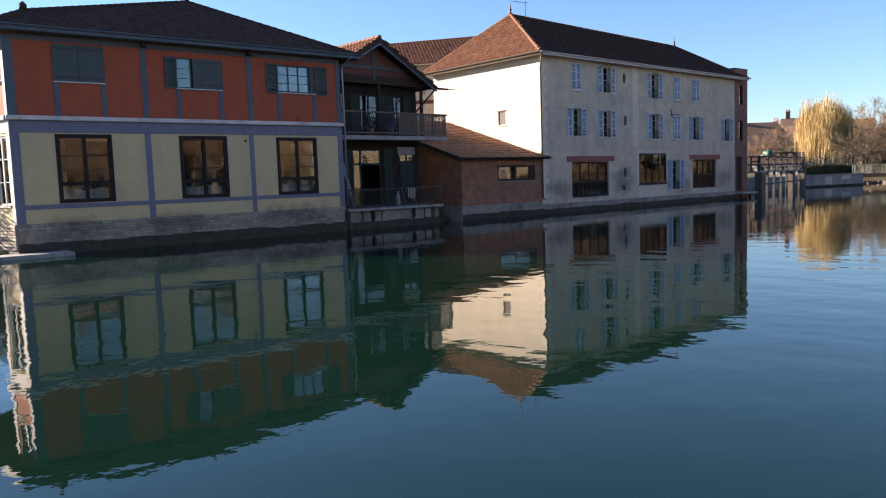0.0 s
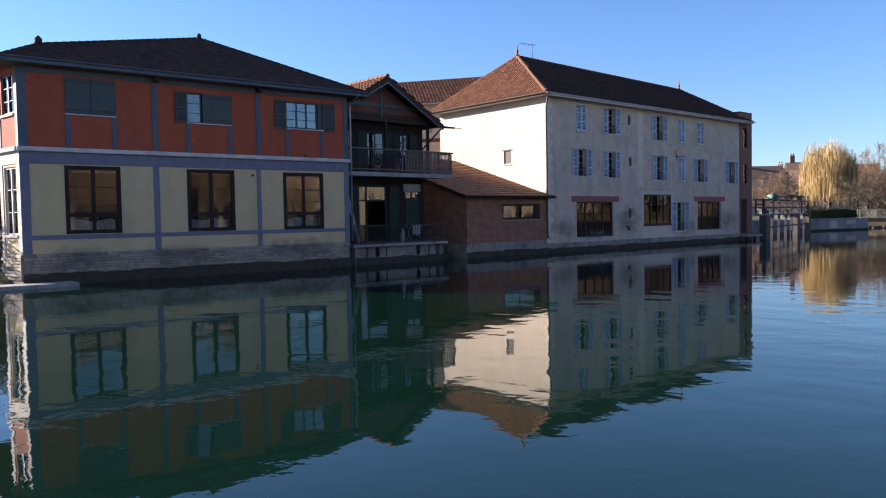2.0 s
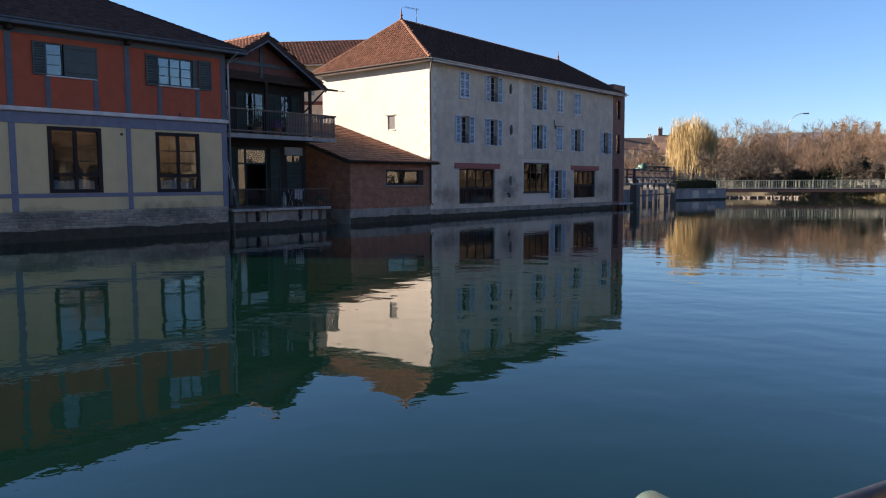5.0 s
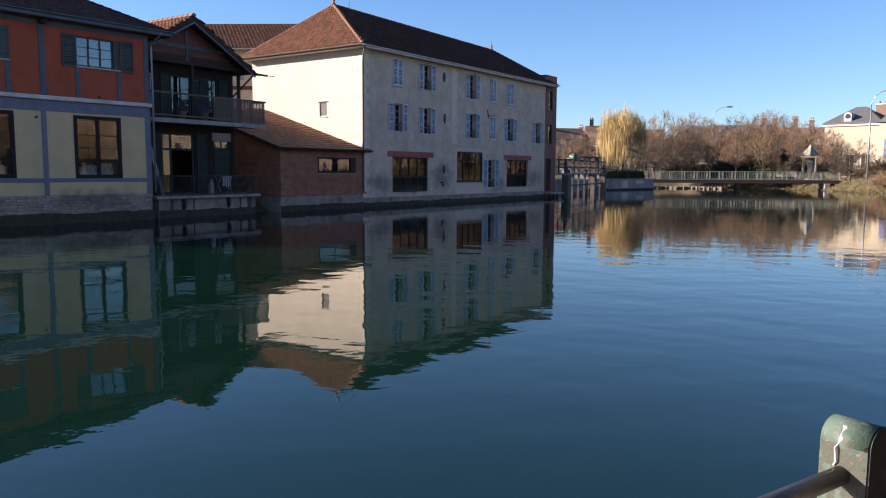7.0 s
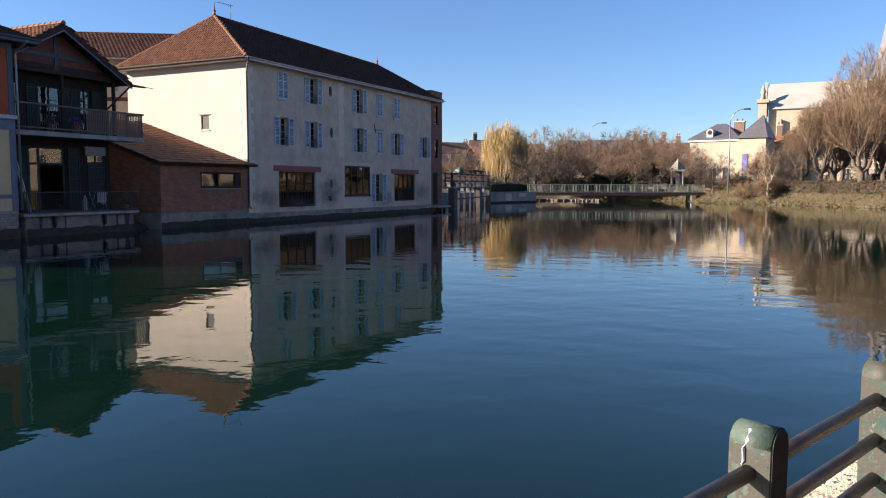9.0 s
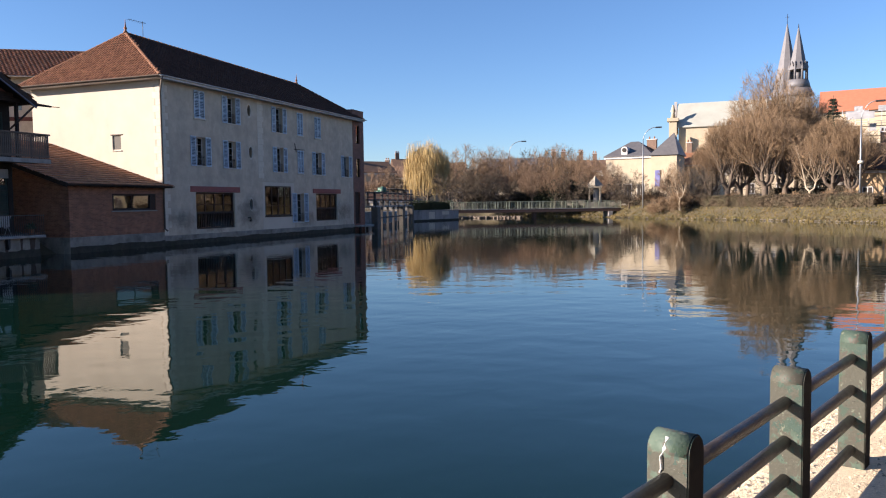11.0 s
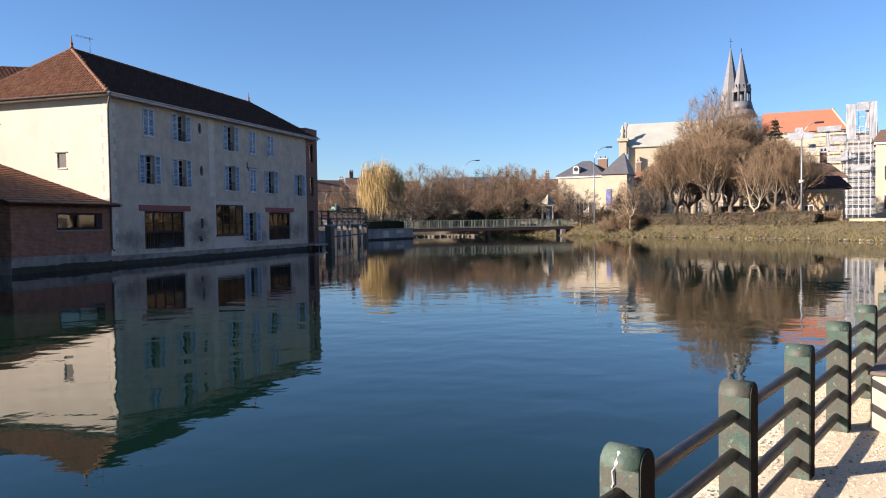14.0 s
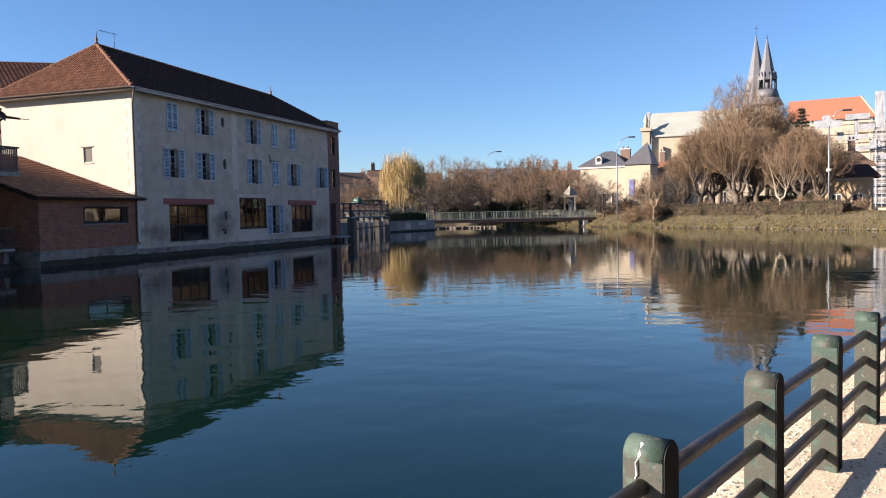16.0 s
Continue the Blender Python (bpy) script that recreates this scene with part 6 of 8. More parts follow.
                    sliver(rnd, *twig, g2, g2 + d3 * height * 0.055 * rnd.uniform(0.5, 1.3), twig_w)
    return (data_mesh("trunk", *wood, bark or M_BARK, True), data_mesh("crown", *twig, twig_mat or M_TWIG))


def willow_model(seed):
    """A weeping willow: a dome of limbs with thousands of hanging golden strands, narrower at the foot."""
    rnd = random.Random(seed)
    dome = (7.4, 3.7, 4.1)
    model = crown_tree(seed, 11.8, 3.4, 0.30, dome, heads=3, mains=20, wide=60, counts=(7, 4, 3), lift=0.35, twig_mat=M_WILLOW)
    V, F = [], []
    for _ in range(4600):
        w = rnd.uniform(0, 2 * math.pi)
        th = math.acos(rnd.uniform(-0.1, 1.0))
        k = (0.35 + 0.72 * math.sqrt(rnd.random())) * (1 + 0.42 * noise.noise(Vector((math.cos(w) * 2.2, math.sin(w) * 2.2, th * 2.2))))
        p = Vector((dome[1] * k * math.sin(th) * math.cos(w), dome[1] * k * math.sin(th) * math.sin(w), dome[0] + dome[2] * k * math.cos(th)))
        rad = math.hypot(p.x, p.y)
        low = 1.0 + 0.17 * rad * rad * rnd.uniform(0.4, 1.3)
        drop = max(0.4, min(p.z - low, rnd.uniform(0.8, 6.0)))
        out = Vector((p.x, p.y, 0)).normalized() if rad > 0.01 else Vector((1, 0, 0))
        d = (out * 0.5 + Vector((rnd.gauss(0, 0.3), rnd.gauss(0, 0.3), rnd.uniform(0.0, 0.7))))
        q = p
        for n in range(4):
            e = q + (d * 0.22 if n == 0 else Vector((out.x * 0.05 * (2 - n) + rnd.gauss(0, 0.06), out.y * 0.05 * (2 - n) + rnd.gauss(0, 0.06), -drop / 3)))
            sliver(rnd, V, F, q, e, 0.020)
            q = e
    crown = data_mesh("crown", V, F, M_WILLOW)
    bm = bmesh.new()
    bm.from_mesh(model[1])
    bm.from_mesh(crown)
    bm.to_mesh(crown)
    bm.free()
    return (model[0], crown)


def conifer_model(seed, height, m):
    """A dark conifer: a straight trunk with whorls of drooping boughs, each a spray of short needles."""
    rnd = random.Random(seed)
    wood, twig = ([], []), ([], [])
    tube_lists(*wood, Vector((0, 0, -0.3)), Vector((0, 0, height)), 0.26, 0.03, 8)
    z = height * 0.18
    while z < height * 0.985:
        L = (height - z) * 0.26 * rnd.uniform(0.75, 1.2) + 0.15
        for k in range(7):
            w = rnd.uniform(0, 2 * math.pi)
            d = Vector((math.cos(w), math.sin(w), rnd.uniform(-0.25, 0.15)))
            q = Vector((0, 0, z)) + d * L
            tube_lists(*wood, Vector((0, 0, z)), q, 0.035, 0.012, 3)
            for _ in range(26):
                e = Vector((0, 0, z)).lerp(q, rnd.uniform(0.15, 1.0))
                f = e + Vector((rnd.gauss(0, 0.22), rnd.gauss(0, 0.22), rnd.uniform(-0.34, 0.16)))
                sliver(rnd, *twig, e, f, 0.045)
        z += height * 0.030
    return (data_mesh("trunk", *wood, M_BARK, True), data_mesh("crown", *twig, m))


def place_tree(name, model, x, y, z, turn, s, label, category="tree", group="", sz=None):
    ob = thing(name, Matrix.Translation((x, y, z)) @ Matrix.Rotation(radians(turn), 4, "Z") @ Matrix.Diagonal((s, s, sz or s, 1)), label, category, group)
    a, b = new("trunk", model[0]), new("crown", model[1])
    a.parent = b.parent = ob
    return ob


def at(az, dist):
    """Plan place by compass bearing from the viewpoint (degrees left of north) and distance."""
    return -math.sin(radians(az)) * dist, math.cos(radians(az)) * dist


def facing(az, dist, z=0.0, turn=0.0):
    x, y = at(az, dist)
    return pose(x, y, z, 0, 0, az + turn)


M_CONIFER = mat("dark_conifer_needles", (0.028, 0.040, 0.022), (0.018, 0.028, 0.016), 1.0, 0.9, 0.0, isl=0.4)
M_TWIGPINK = mat("reddish_bare_twigs", (0.225, 0.148, 0.088), (0.165, 0.108, 0.068), 2.0, 0.9, 0.0, isl=0.3)
M_PALEBARK = mat("pale_smooth_bark", (0.50, 0.41, 0.29), (0.40, 0.32, 0.22), 5.0, 0.85, 0.3, 20)
# crowns are (centre height, radius, half height), for trees about ten metres tall
ROUND = [crown_tree(100 + k, 10.0, 2.6, 0.20, (5.9, 3.7, 4.2), heads=1, mains=18, wide=66, counts=(8, 6, 6), twig_w=0.0135, twig_mat=(M_TWIG, M_TWIGPINK, M_TWIG, M_TWIGPINK)[k]) for k in range(4)]
ROUNDD = [crown_tree(120 + k, 10.0, 2.2, 0.22, (5.2, 5.2, 4.4), heads=3, mains=18, wide=80, counts=(8, 7, 6), lift=0.03, weep=0.14, twig_w=0.017, twig_mat=M_TWIGDARK, bark=M_TWIGDARK) for k in range(2)]
POLL = [crown_tree(140 + k, 10.0, 3.8, 0.34, (5.9, 3.4, 4.2), heads=4, mains=30, wide=46, counts=(8, 6, 6), lift=0.60, twig_w=0.0098) for k in range(3)]
DOME = [crown_tree(150 + k, 10.0, 2.3, 0.20, (6.0, 2.7, 4.0), heads=1, mains=30, wide=44, counts=(10, 7, 6), lift=0.35, twig_w=0.0088, short=0.24) for k in range(2)]
BUSH = [bush_model(160 + k, 3.0) for k in range(2)] + [bush_model(163, 3.0, M_TWIGDARK)]

x, y = at(-26.35, 128)
place_tree("willow", willow_model(181), x, y, 1.2, 20, 0.97, "golden weeping willow, bare of leaves, by the sluice")
# spreading dark trees beside the willow
for k, (az, d, h, m) in enumerate([(-28.7, 118, 7.4, ROUNDD[0]), (-30.2, 121, 7.6, ROUNDD[1]), (-29.2, 137, 11.2, ROUND[0])]):
    x, y = at(az, d)
    place_tree("park_tree", m, x, y, 1.3, 70 * k, h / 10, "dark spreading bare tree beyond the footbridge", group="park trees")
rnd = random.Random(77)
# thicket behind the footbridge
row = [(-31.3, 140, 11.0), (-32.4, 133, 9.6), (-33.2, 128, 8.4), (-34.1, 142, 11.8), (-34.9, 134, 9.8), (-35.8, 141, 12.0), (-36.7, 132, 10.6), (-37.5, 139, 9.8), (-38.4, 128, 8.6), (-39.1, 137, 8.6), (-40.1, 122, 6.8), (-41.4, 110, 5.6), (-31.7, 119, 6.0), (-34.3, 118, 6.0), (-36.0, 117, 6.2), (-37.3, 116, 5.8),
       (-25.0, 142, 8.6), (-23.6, 146, 8.4), (-22.5, 120, 6.6), (-27.4, 150, 9.2), (-44.4, 108, 5.6), (-45.7, 106, 6.0)]
for k, (az, d, h) in enumerate(row):
    x, y = at(az, d)
    m = (ROUND + ROUNDD)[rnd.choice((0, 1, 2, 3, 0, 1, 2, 3, 4, 5))]
    place_tree("park_tree", m, x, y, 1.3, rnd.uniform(0, 360), h / 10, "bare brown winter tree in the park", group="park trees")
# pollard planes and the tall trees on the right bank
for k, (az, d, h) in enumerate([(-48.2, 101, 10.4), (-49.0, 103, 10.8), (-50.7, 99, 11.0), (-52.0, 104, 10.6), (-54.9, 98, 9.8), (-56.0, 97, 8.6), (-47.1, 112, 8.6)]):
    x, y = at(az, d)
    place_tree("pollard_tree", POLL[k % 3], x, y, 1.25, 55 * k, h / 10, "pollarded bare plane tree behind the hedge", group="pollard trees")
for az, d, h, k in [(-50.95, 113, 18.4, 0), (-52.7, 117, 15.8, 1), (-49.6, 117, 13.6, 1), (-53.9, 121, 14.6, 0), (-51.9, 120, 16.5, 1)]:
    x, y = at(az, d)
    place_tree("tall_tree", DOME[k], x, y, 1.2, 40 * k + 100, h / 10, "tall bare tree with a rounded crown before the church", group="tall trees")
for az, d, h, k in ((-54.3, 119, 13.2, 0), (-55.5, 115, 11.2, 1), (-48.6, 121, 11.0, 1)):
    x, y = at(az, d)
    place_tree("dark_tree", ROUNDD[k], x, y, 1.2, 90 * k + 20, h / 10, "dark bare tree behind the pollards", group="dark trees")
x, y = at(-54.85, 112)
place_tree("conifer", conifer_model(191, 14.6, M_CONIFER), x, y, 1.2, 0, 1.0, "dark green conifer behind the bare trees")
PALE = crown_tree(207, 10.0, 3.4, 0.15, (6.4, 2.4, 3.5), heads=2, mains=12, wide=42, counts=(6, 5, 4), lift=0.4, bark=M_PALEBARK)
for az, d, h in ((-53.5, 91, 8.8), (-45.0, 98, 6.2)):
    x, y = at(az, d)
    place_tree("pale_tree", PALE, x, y, 1.2, 130, h / 10, "slender bare tree with pale bark behind the hedge", group="pale trees")
# shrubs along the bank and in front of the corner house
for k in range(28):
    az = -39.5 - 19.0 * (k + rnd.random()) / 28
    x0, y0 = at(az, 1)
    dist = next((d for d in np.arange(60, 130, 0.5) if shore(x0 * d, y0 * d) > 0.3 and d > 70), 95)
    d = float(dist) + rnd.uniform(4.5, 9.5)
    if az > -46.5:
        d = float(dist) + rnd.uniform(1.0, 14)
    x, y = x0 * d, y0 * d
    h = rnd.uniform(1.0, 1.9) if az < -46.5 else rnd.uniform(1.4, 3.4)
    place_tree("shrub", BUSH[k % 3], x, y, land(x, y) - 0.05, rnd.uniform(0, 360), h / 3, "leafless brown shrub on the bank", "shrub", "bank shrubs")
for k in range(22):
    az = -29.5 - 10.5 * (k + rnd.random()) / 22
    d = rnd.uniform(108, 122)
    x, y = at(az, d)
    if shore(x, y) < 0.5:
        continue
    place_tree("shrub", BUSH[rnd.choice((0, 1, 2, 2))], x, y, land(x, y) - 0.05, rnd.uniform(0, 360), rnd.uniform(0.8, 1.5), "leafless brown shrub beyond the footbridge", "shrub", "bank shrubs")


# ---- hedges ----
def hedge(name, p0, p1, w, z0, z1, m, label, count, size=0.10, seed=1):
    """A clipped hedge: an uneven dark core under thousands of small leaves and twigs."""
    rnd = random.Random(seed)
    p0, p1 = Vector((*p0, 0)), Vector((*p1, 0))
    d = p1 - p0
    L = d.length
    d.normalize()
    side = Vector((-d.y, d.x, 0))
    V, F = [], []
    n = max(4, int(L / 0.8))
    for i in range(n + 1):
        c = p0 + d * (0.25 + (L - 0.5) * i / n)
        for a, b in ((-1, 0), (-1, 1), (1, 1), (1, 0)):
            q = c + side * (a * (w / 2 - 0.08) + rnd.uniform(-0.05, 0.05))
            V.append(Vector((q.x, q.y, (z1 - 0.12 + rnd.uniform(-0.12, 0.08)) if b else z0)))
    for i in range(n):
        for k in range(3):
            a = i * 4 + k
            F.append((a, a + 1, a + 5, a + 4))
    for _ in range(count):
        k = rnd.random()
        u = rnd.random() * L
        if k < 0.62:
            a, zz = -w / 2 + rnd.gauss(0, 0.05), rnd.uniform(z0, z1)
        else:
            a, zz = rnd.uniform(-w / 2, w / 2), z1 + rnd.gauss(0, 0.07)
        c = p0 + d * u + side * a + Vector((0, 0, zz + 0.10 * math.sin(u * 0.9) + 0.06 * math.sin(u * 2.3)))
        e1 = Vector((rnd.gauss(0, 1), rnd.gauss(0, 1), rnd.gauss(0, 1))).normalized() * size * rnd.uniform(0.5, 1.4)
        e2 = Vector((rnd.gauss(0, 1), rnd.gauss(0, 1), rnd.gauss(0, 1))).normalized() * size * rnd.uniform(0.3, 0.9)
        if k > 0.93:
            c = (p0 if u < L / 2 else p1) + side * a + Vector((0, 0, rnd.uniform(z0, z1)))
        i = len(V)
        V += [c - e1, c + e2 * 0.6, c + e1, c - e2 * 0.6]
        F.append((i, i + 1, i + 2, i + 3))
    ob = new(name, data_mesh(name, V, F, m))
    return tagged(ob, label, "hedge")


M_HEDGE = mat("brown_winter_hedge", (0.088, 0.060, 0.034), (0.058, 0.045, 0.026), 1.0, 0.95, 0.0, c3=(0.08, 0.08, 0.035), big=0.6, isl=0.35)
M_SCRUB = mat("dark_scrub", (0.075, 0.058, 0.036), (0.05, 0.042, 0.026), 1.0, 0.95, 0.0, isl=0.4)
M_GREENHEDGE = mat("dark_green_hedge", (0.026, 0.034, 0.012), (0.018, 0.025, 0.009), 1.0, 0.9, 0.0, isl=0.4)


def shore_at(az, off):
    """The place a given distance behind the right bank's edge, along a bearing."""
    x0, y0 = at(az, 1)
    d = next((d for d in np.arange(66, 130, 0.25) if shore(x0 * d, y0 * d) > off), 95.0)
    return x0 * float(d), y0 * float(d)


stops = [-41.8, -44.2, -46.4, -48.6, -50.8, -53.0, -55.2, -57.7]
for k, (a, b) in enumerate(zip(stops, stops[1:])):
    tall = 2.5 + (0.12 if k > 1 else -0.25)
    hedge("hedge", shore_at(a, 3.4), shore_at(b, 3.4), 1.4, 1.1, tall, M_HEDGE, "clipped brown beech hedge along the bank" if k > 1 else "untidy brown hedge below the corner house", 2600, 0.11, seed=3 + k)
for k, (a, b) in enumerate(((-29.3, -32.5), (-32.5, -35.5), (-37.5, -40.2))):
    hedge("undergrowth", at(a, 124), at(b, 125), 3.0, 1.2, 3.4 + 0.4 * (k % 2), M_SCRUB, "dark tangled undergrowth below the park trees", 4200, 0.2, seed=30 + k)
# this dark strip is added to give the shade below the pollards
hedge("undergrowth", at(-51.3, 108), at(-56.0, 102), 2.2, 1.2, 3.5, M_SCRUB, "dark tangled hedge added for the shade under the pollard trees", 4200, 0.2, seed=41)
hedge("hedge", at(-24.9, 107), at(-28.2, 110), 1.5, 1.2, 2.55, M_GREENHEDGE, "dark evergreen hedge behind the quay wall", 3000, seed=6)
# evergreen masses in the thicket
for az, d, s in ((-36.4, 119, 1.15), (-35.5, 120, 0.9), (-37.6, 120, 0.8)):
    x, y = at(az, d)
    V, F = [], []
    r2 = random.Random(int(-az * 10))
    for _ in range(2600):
        w = Vector((r2.gauss(0, 1), r2.gauss(0, 1), r2.gauss(0, 1))).normalized()
        rad = (2.3 + 0.7 * noise.noise(w * 2.2 + Vector((az, 0, 0)))) * s * r2.uniform(0.75, 1.0)
        c = Vector((x, y, 2.6 + 0.8 * s)) + Vector((w.x * rad * 1.25, w.y * rad, w.z * rad * 0.95))
        e1 = Vector((r2.gauss(0, 1), r2.gauss(0, 1), r2.gauss(0, 1))).normalized() * 0.16
        e2 = Vector((r2.gauss(0, 1), r2.gauss(0, 1), r2.gauss(0, 1))).normalized() * 0.11
        i = len(V)
        V += [c - e1, c + e2, c + e1, c - e2]
        F.append((i, i + 1, i + 2, i + 3))
    tagged(new("evergreen_bush", data_mesh("evergreen_bush", V, F, M_GREENHEDGE)), "dark evergreen bush among bare trees", "bush", "evergreen bushes")

# beside the sunny end of the timber-framed house
x, y = at(32.6, 42)
place_tree("garden_shrub", BUSH[2], x, y, 0.8, 10, 1.7, "brown leafless garden shrub", "shrub")
x, y = at(33.6, 40)
place_tree("garden_shrub", BUSH[1], x, y, 0.8, 80, 1.6, "brown leafless garden shrub", "shrub")


def build_tufts():
    """Rough winter grass standing on the far bank, thickest along the water's edge."""
    rnd = random.Random(77)
    V, F = [], []
    n = 0
    while n < 15000:
        x, y = rnd.uniform(58, 84), rnd.uniform(24, 112)
        d = shore(x, y)
        if d < -0.25 or d > 9 or rnd.random() > 1.15 / (1 + max(0, d) * 0.35):
            continue
        n += 1
        z = land(x, y) - 0.03
        h = rnd.uniform(0.06, 0.20) * (1.5 if d < 0.6 else 1.0)
        for _ in range(3):
            w = rnd.uniform(0.03, 0.09)
            q = rnd.uniform(0, math.pi)
            dx, dy = math.cos(q) * w, math.sin(q) * w
            lx, ly = rnd.gauss(0, 0.10), rnd.gauss(0, 0.10)
            i = len(V)
            V += [(x - dx, y - dy, z), (x + dx, y + dy, z), (x + lx, y + ly, z + h)]
            F.append((i, i + 1, i + 2))
    me = bpy.data.meshes.new("bank_grass")
    me.from_pydata(V, [], F)
    me.materials.append(mat("dry_bank_grass", (0.195, 0.145, 0.048), (0.13, 0.110, 0.034), 0.5, 0.95, 0.0, c3=(0.14, 0.095, 0.055), big=0.6, isl=0.45))
    return tagged(new("bank_grass", me), "rough tufts of brown and green winter grass", "grass", kind="stuff")


build_tufts()


def build_edge_stones():
    """Pale stones lying along the foot of the far bank."""
    rnd = random.Random(78)
    V, F = [], []
    n = 0
    while n < 420:
        x, y = rnd.uniform(58, 76), rnd.uniform(24, 100)
        if abs(shore(x, y) - 0.18) > 0.25:
            continue
        n += 1
        r = rnd.uniform(0.06, 0.22)
        i = len(V)
        z = rnd.uniform(-0.02, 0.08)
        for dx, dy, dz in ((1, 0, 0), (-1, 0, 0), (0, 1, 0), (0, -1, 0), (0.2, 0.1, 0.7), (0, 0, -0.6), (0.6, 0.6, 0.35), (-0.6, -0.5, 0.4)):
            q = rnd.uniform(0.8, 1.2)
            V.append((x + dx * r * q, y + dy * r * q, z + dz * r))
        F += [(i + a, i + b, i + c) for a, b, c in ((0, 6, 4), (6, 2, 4), (2, 1, 4), (1, 7, 4), (7, 3, 4), (3, 0, 4), (0, 5, 6), (1, 5, 7), (7, 5, 3), (3, 5, 0), (6, 5, 2), (2, 5, 1))]
    me = bpy.data.meshes.new("edge_stones")
    me.from_pydata(V, [], F)
    me.materials.append(mat("pale_edge_stone", (0.26, 0.22, 0.17), (0.17, 0.15, 0.12), 3.0, 0.9, 0.2, 30, isl=0.5))
    return tagged(new("edge_stones", me), "pale stones along the waterline of the bank", "stones", kind="stuff")


build_edge_stones()

# ---- quay wall and footbridge ----
quay = bmesh.new()
xa, ya = at(-24.8, 96.5)
xb, yb2 = at(-28.7, 105.5)
ang = math.atan2(yb2 - ya, xb - xa)
QL = math.hypot(xb - xa, yb2 - ya)
M_GREYWALL = mat("grey_rendered_wall", (0.34, 0.32, 0.30), (0.27, 0.255, 0.24), 1.2, 0.9, 0.2, 20, c3=(0.12, 0.11, 0.09), big=0.8, streak=0.3)
box(quay, 0, QL, 0, 8.0, -1.0, 1.30)
box(quay, 0, QL + 0.1, -0.12, 0.5, 1.302, 1.42)
qw = solo("quay_wall", quay, M_GREYWALL, pose(xa, ya, 0, 0, 0, math.degrees(ang)), "grey rendered quay wall with pale patches", "wall", kind="structure")
# two pale boxes paint the patches of sun on the shaded wall
part("patch", one_box(QL * 0.40, QL * 0.51, -0.012, 0.02, 0.25, 1.15), M_QUOIN, qw, "pale patch painted for sunlight on the wall")
part("patch", one_box(QL * 0.66, QL * 0.80, -0.012, 0.02, 0.75, 1.2), M_QUOIN, qw, "pale patch painted for sunlight on the wall")
part("wet_band", one_box(0, QL, -0.06, 0.0, -1.0, 0.16), M_WET, qw)

p0, p1 = Vector((*at(-28.2, 106.5), 0)), Vector((*at(-40.8, 112.5), 0))
BL = (p1 - p0).length
bridge = thing("footbridge", Matrix.Translation(p0) @ Matrix.Rotation(math.atan2(p1.y - p0.y, p1.x - p0.x), 4, "Z"), "low steel footbridge with pale green railing", "bridge")
M_RUST = mat("rust_brown_girder", (0.10, 0.055, 0.04), (0.075, 0.045, 0.035), 4.0, 0.8, 0.15, 30)
M_PALEGREEN = mat("pale_green_rail_paint", (0.36, 0.37, 0.25), (0.30, 0.31, 0.21), 5.0, 0.6, 0.1, 40)
part("girder", one_box(0, BL, -0.1, 0.1, 0.85, 1.28, 0.02), M_RUST, bridge, "rust-brown side girder")
part("girder", one_box(0, BL, 1.7, 1.9, 0.85, 1.28, 0.02), M_RUST, bridge)
part("deck", one_box(0, BL, -0.12, 1.92, 1.282, 1.36), M_CONC, bridge)
for yy in (-0.04, 1.84):
    part("handrail", one_box(0, BL, yy - 0.035, yy + 0.035, 2.36, 2.43), M_PALEGREEN, bridge)
    part("bottom_rail", one_box(0, BL, yy - 0.02, yy + 0.02, 1.46, 1.50), M_PALEGREEN, bridge)
    mp = mesh_from("railing_post", one_box(-0.05, 0.05, -0.05, 0.05, 1.36, 2.36), M_PALEGREEN)
    n = 15
    for k in range(n + 1):
        shared("railing_post", mp, bridge, Matrix.Translation((BL * k / n, yy, 0)))
    mb = mesh_from("railing_bar", one_box(-0.016, 0.016, -0.012, 0.012, 1.50, 2.36), M_PALEGREEN)
    m = 120
    for k in range(m):
        shared("railing_bar", mb, bridge, Matrix.Translation((BL * (k + 0.5) / m, yy, 0)))
part("pier", one_box(BL - 1.9, BL - 1.2, -0.2, 2.0, -1.0, 0.849, 0.03), M_GREYWALL, bridge, "pale stone pier")
part("pier", one_box(BL * 0.48, BL * 0.48 + 0.4, 0.2, 1.6, -1.0, 0.849, 0.03), M_RUST, bridge)
# rubble on the far shore under the bridge
rnd = random.Random(9)
V, F = [], []
for _ in range(420):
    az = rnd.uniform(-28.8, -33.5)
    d = rnd.uniform(113, 119)
    x, y = at(az, d)
    r = rnd.uniform(0.07, 0.26)
    i = len(V)
    c = Vector((x, y, max(0.0, land(x, y)) + r * 0.3))
    for v in ((-1, -1, -1), (1, -1, -1), (1, 1, -1), (-1, 1, -1), (-1, -1, 1), (1, -1, 1), (1, 1, 1), (-1, 1, 1)):
        V.append(c + Vector(v) * r * 0.6 + Vector((rnd.uniform(-1, 1), rnd.uniform(-1, 1), rnd.uniform(-1, 1))) * r * 0.25)
    F += [(i + a, i + b, i + e, i + f) for a, b, e, f in ((0, 3, 2, 1), (4, 5, 6, 7), (0, 1, 5, 4), (1, 2, 6, 5), (2, 3, 7, 6), (3, 0, 4, 7))]
tagged(new("rubble", data_mesh("rubble", V, F, mat("brown_rubble_stone", (0.20, 0.16, 0.12), (0.13, 0.105, 0.08), 1.5, 0.9, 0.2, 20, isl=0.4))), "brown stone rubble on the far shore", "stones", kind="stuff")

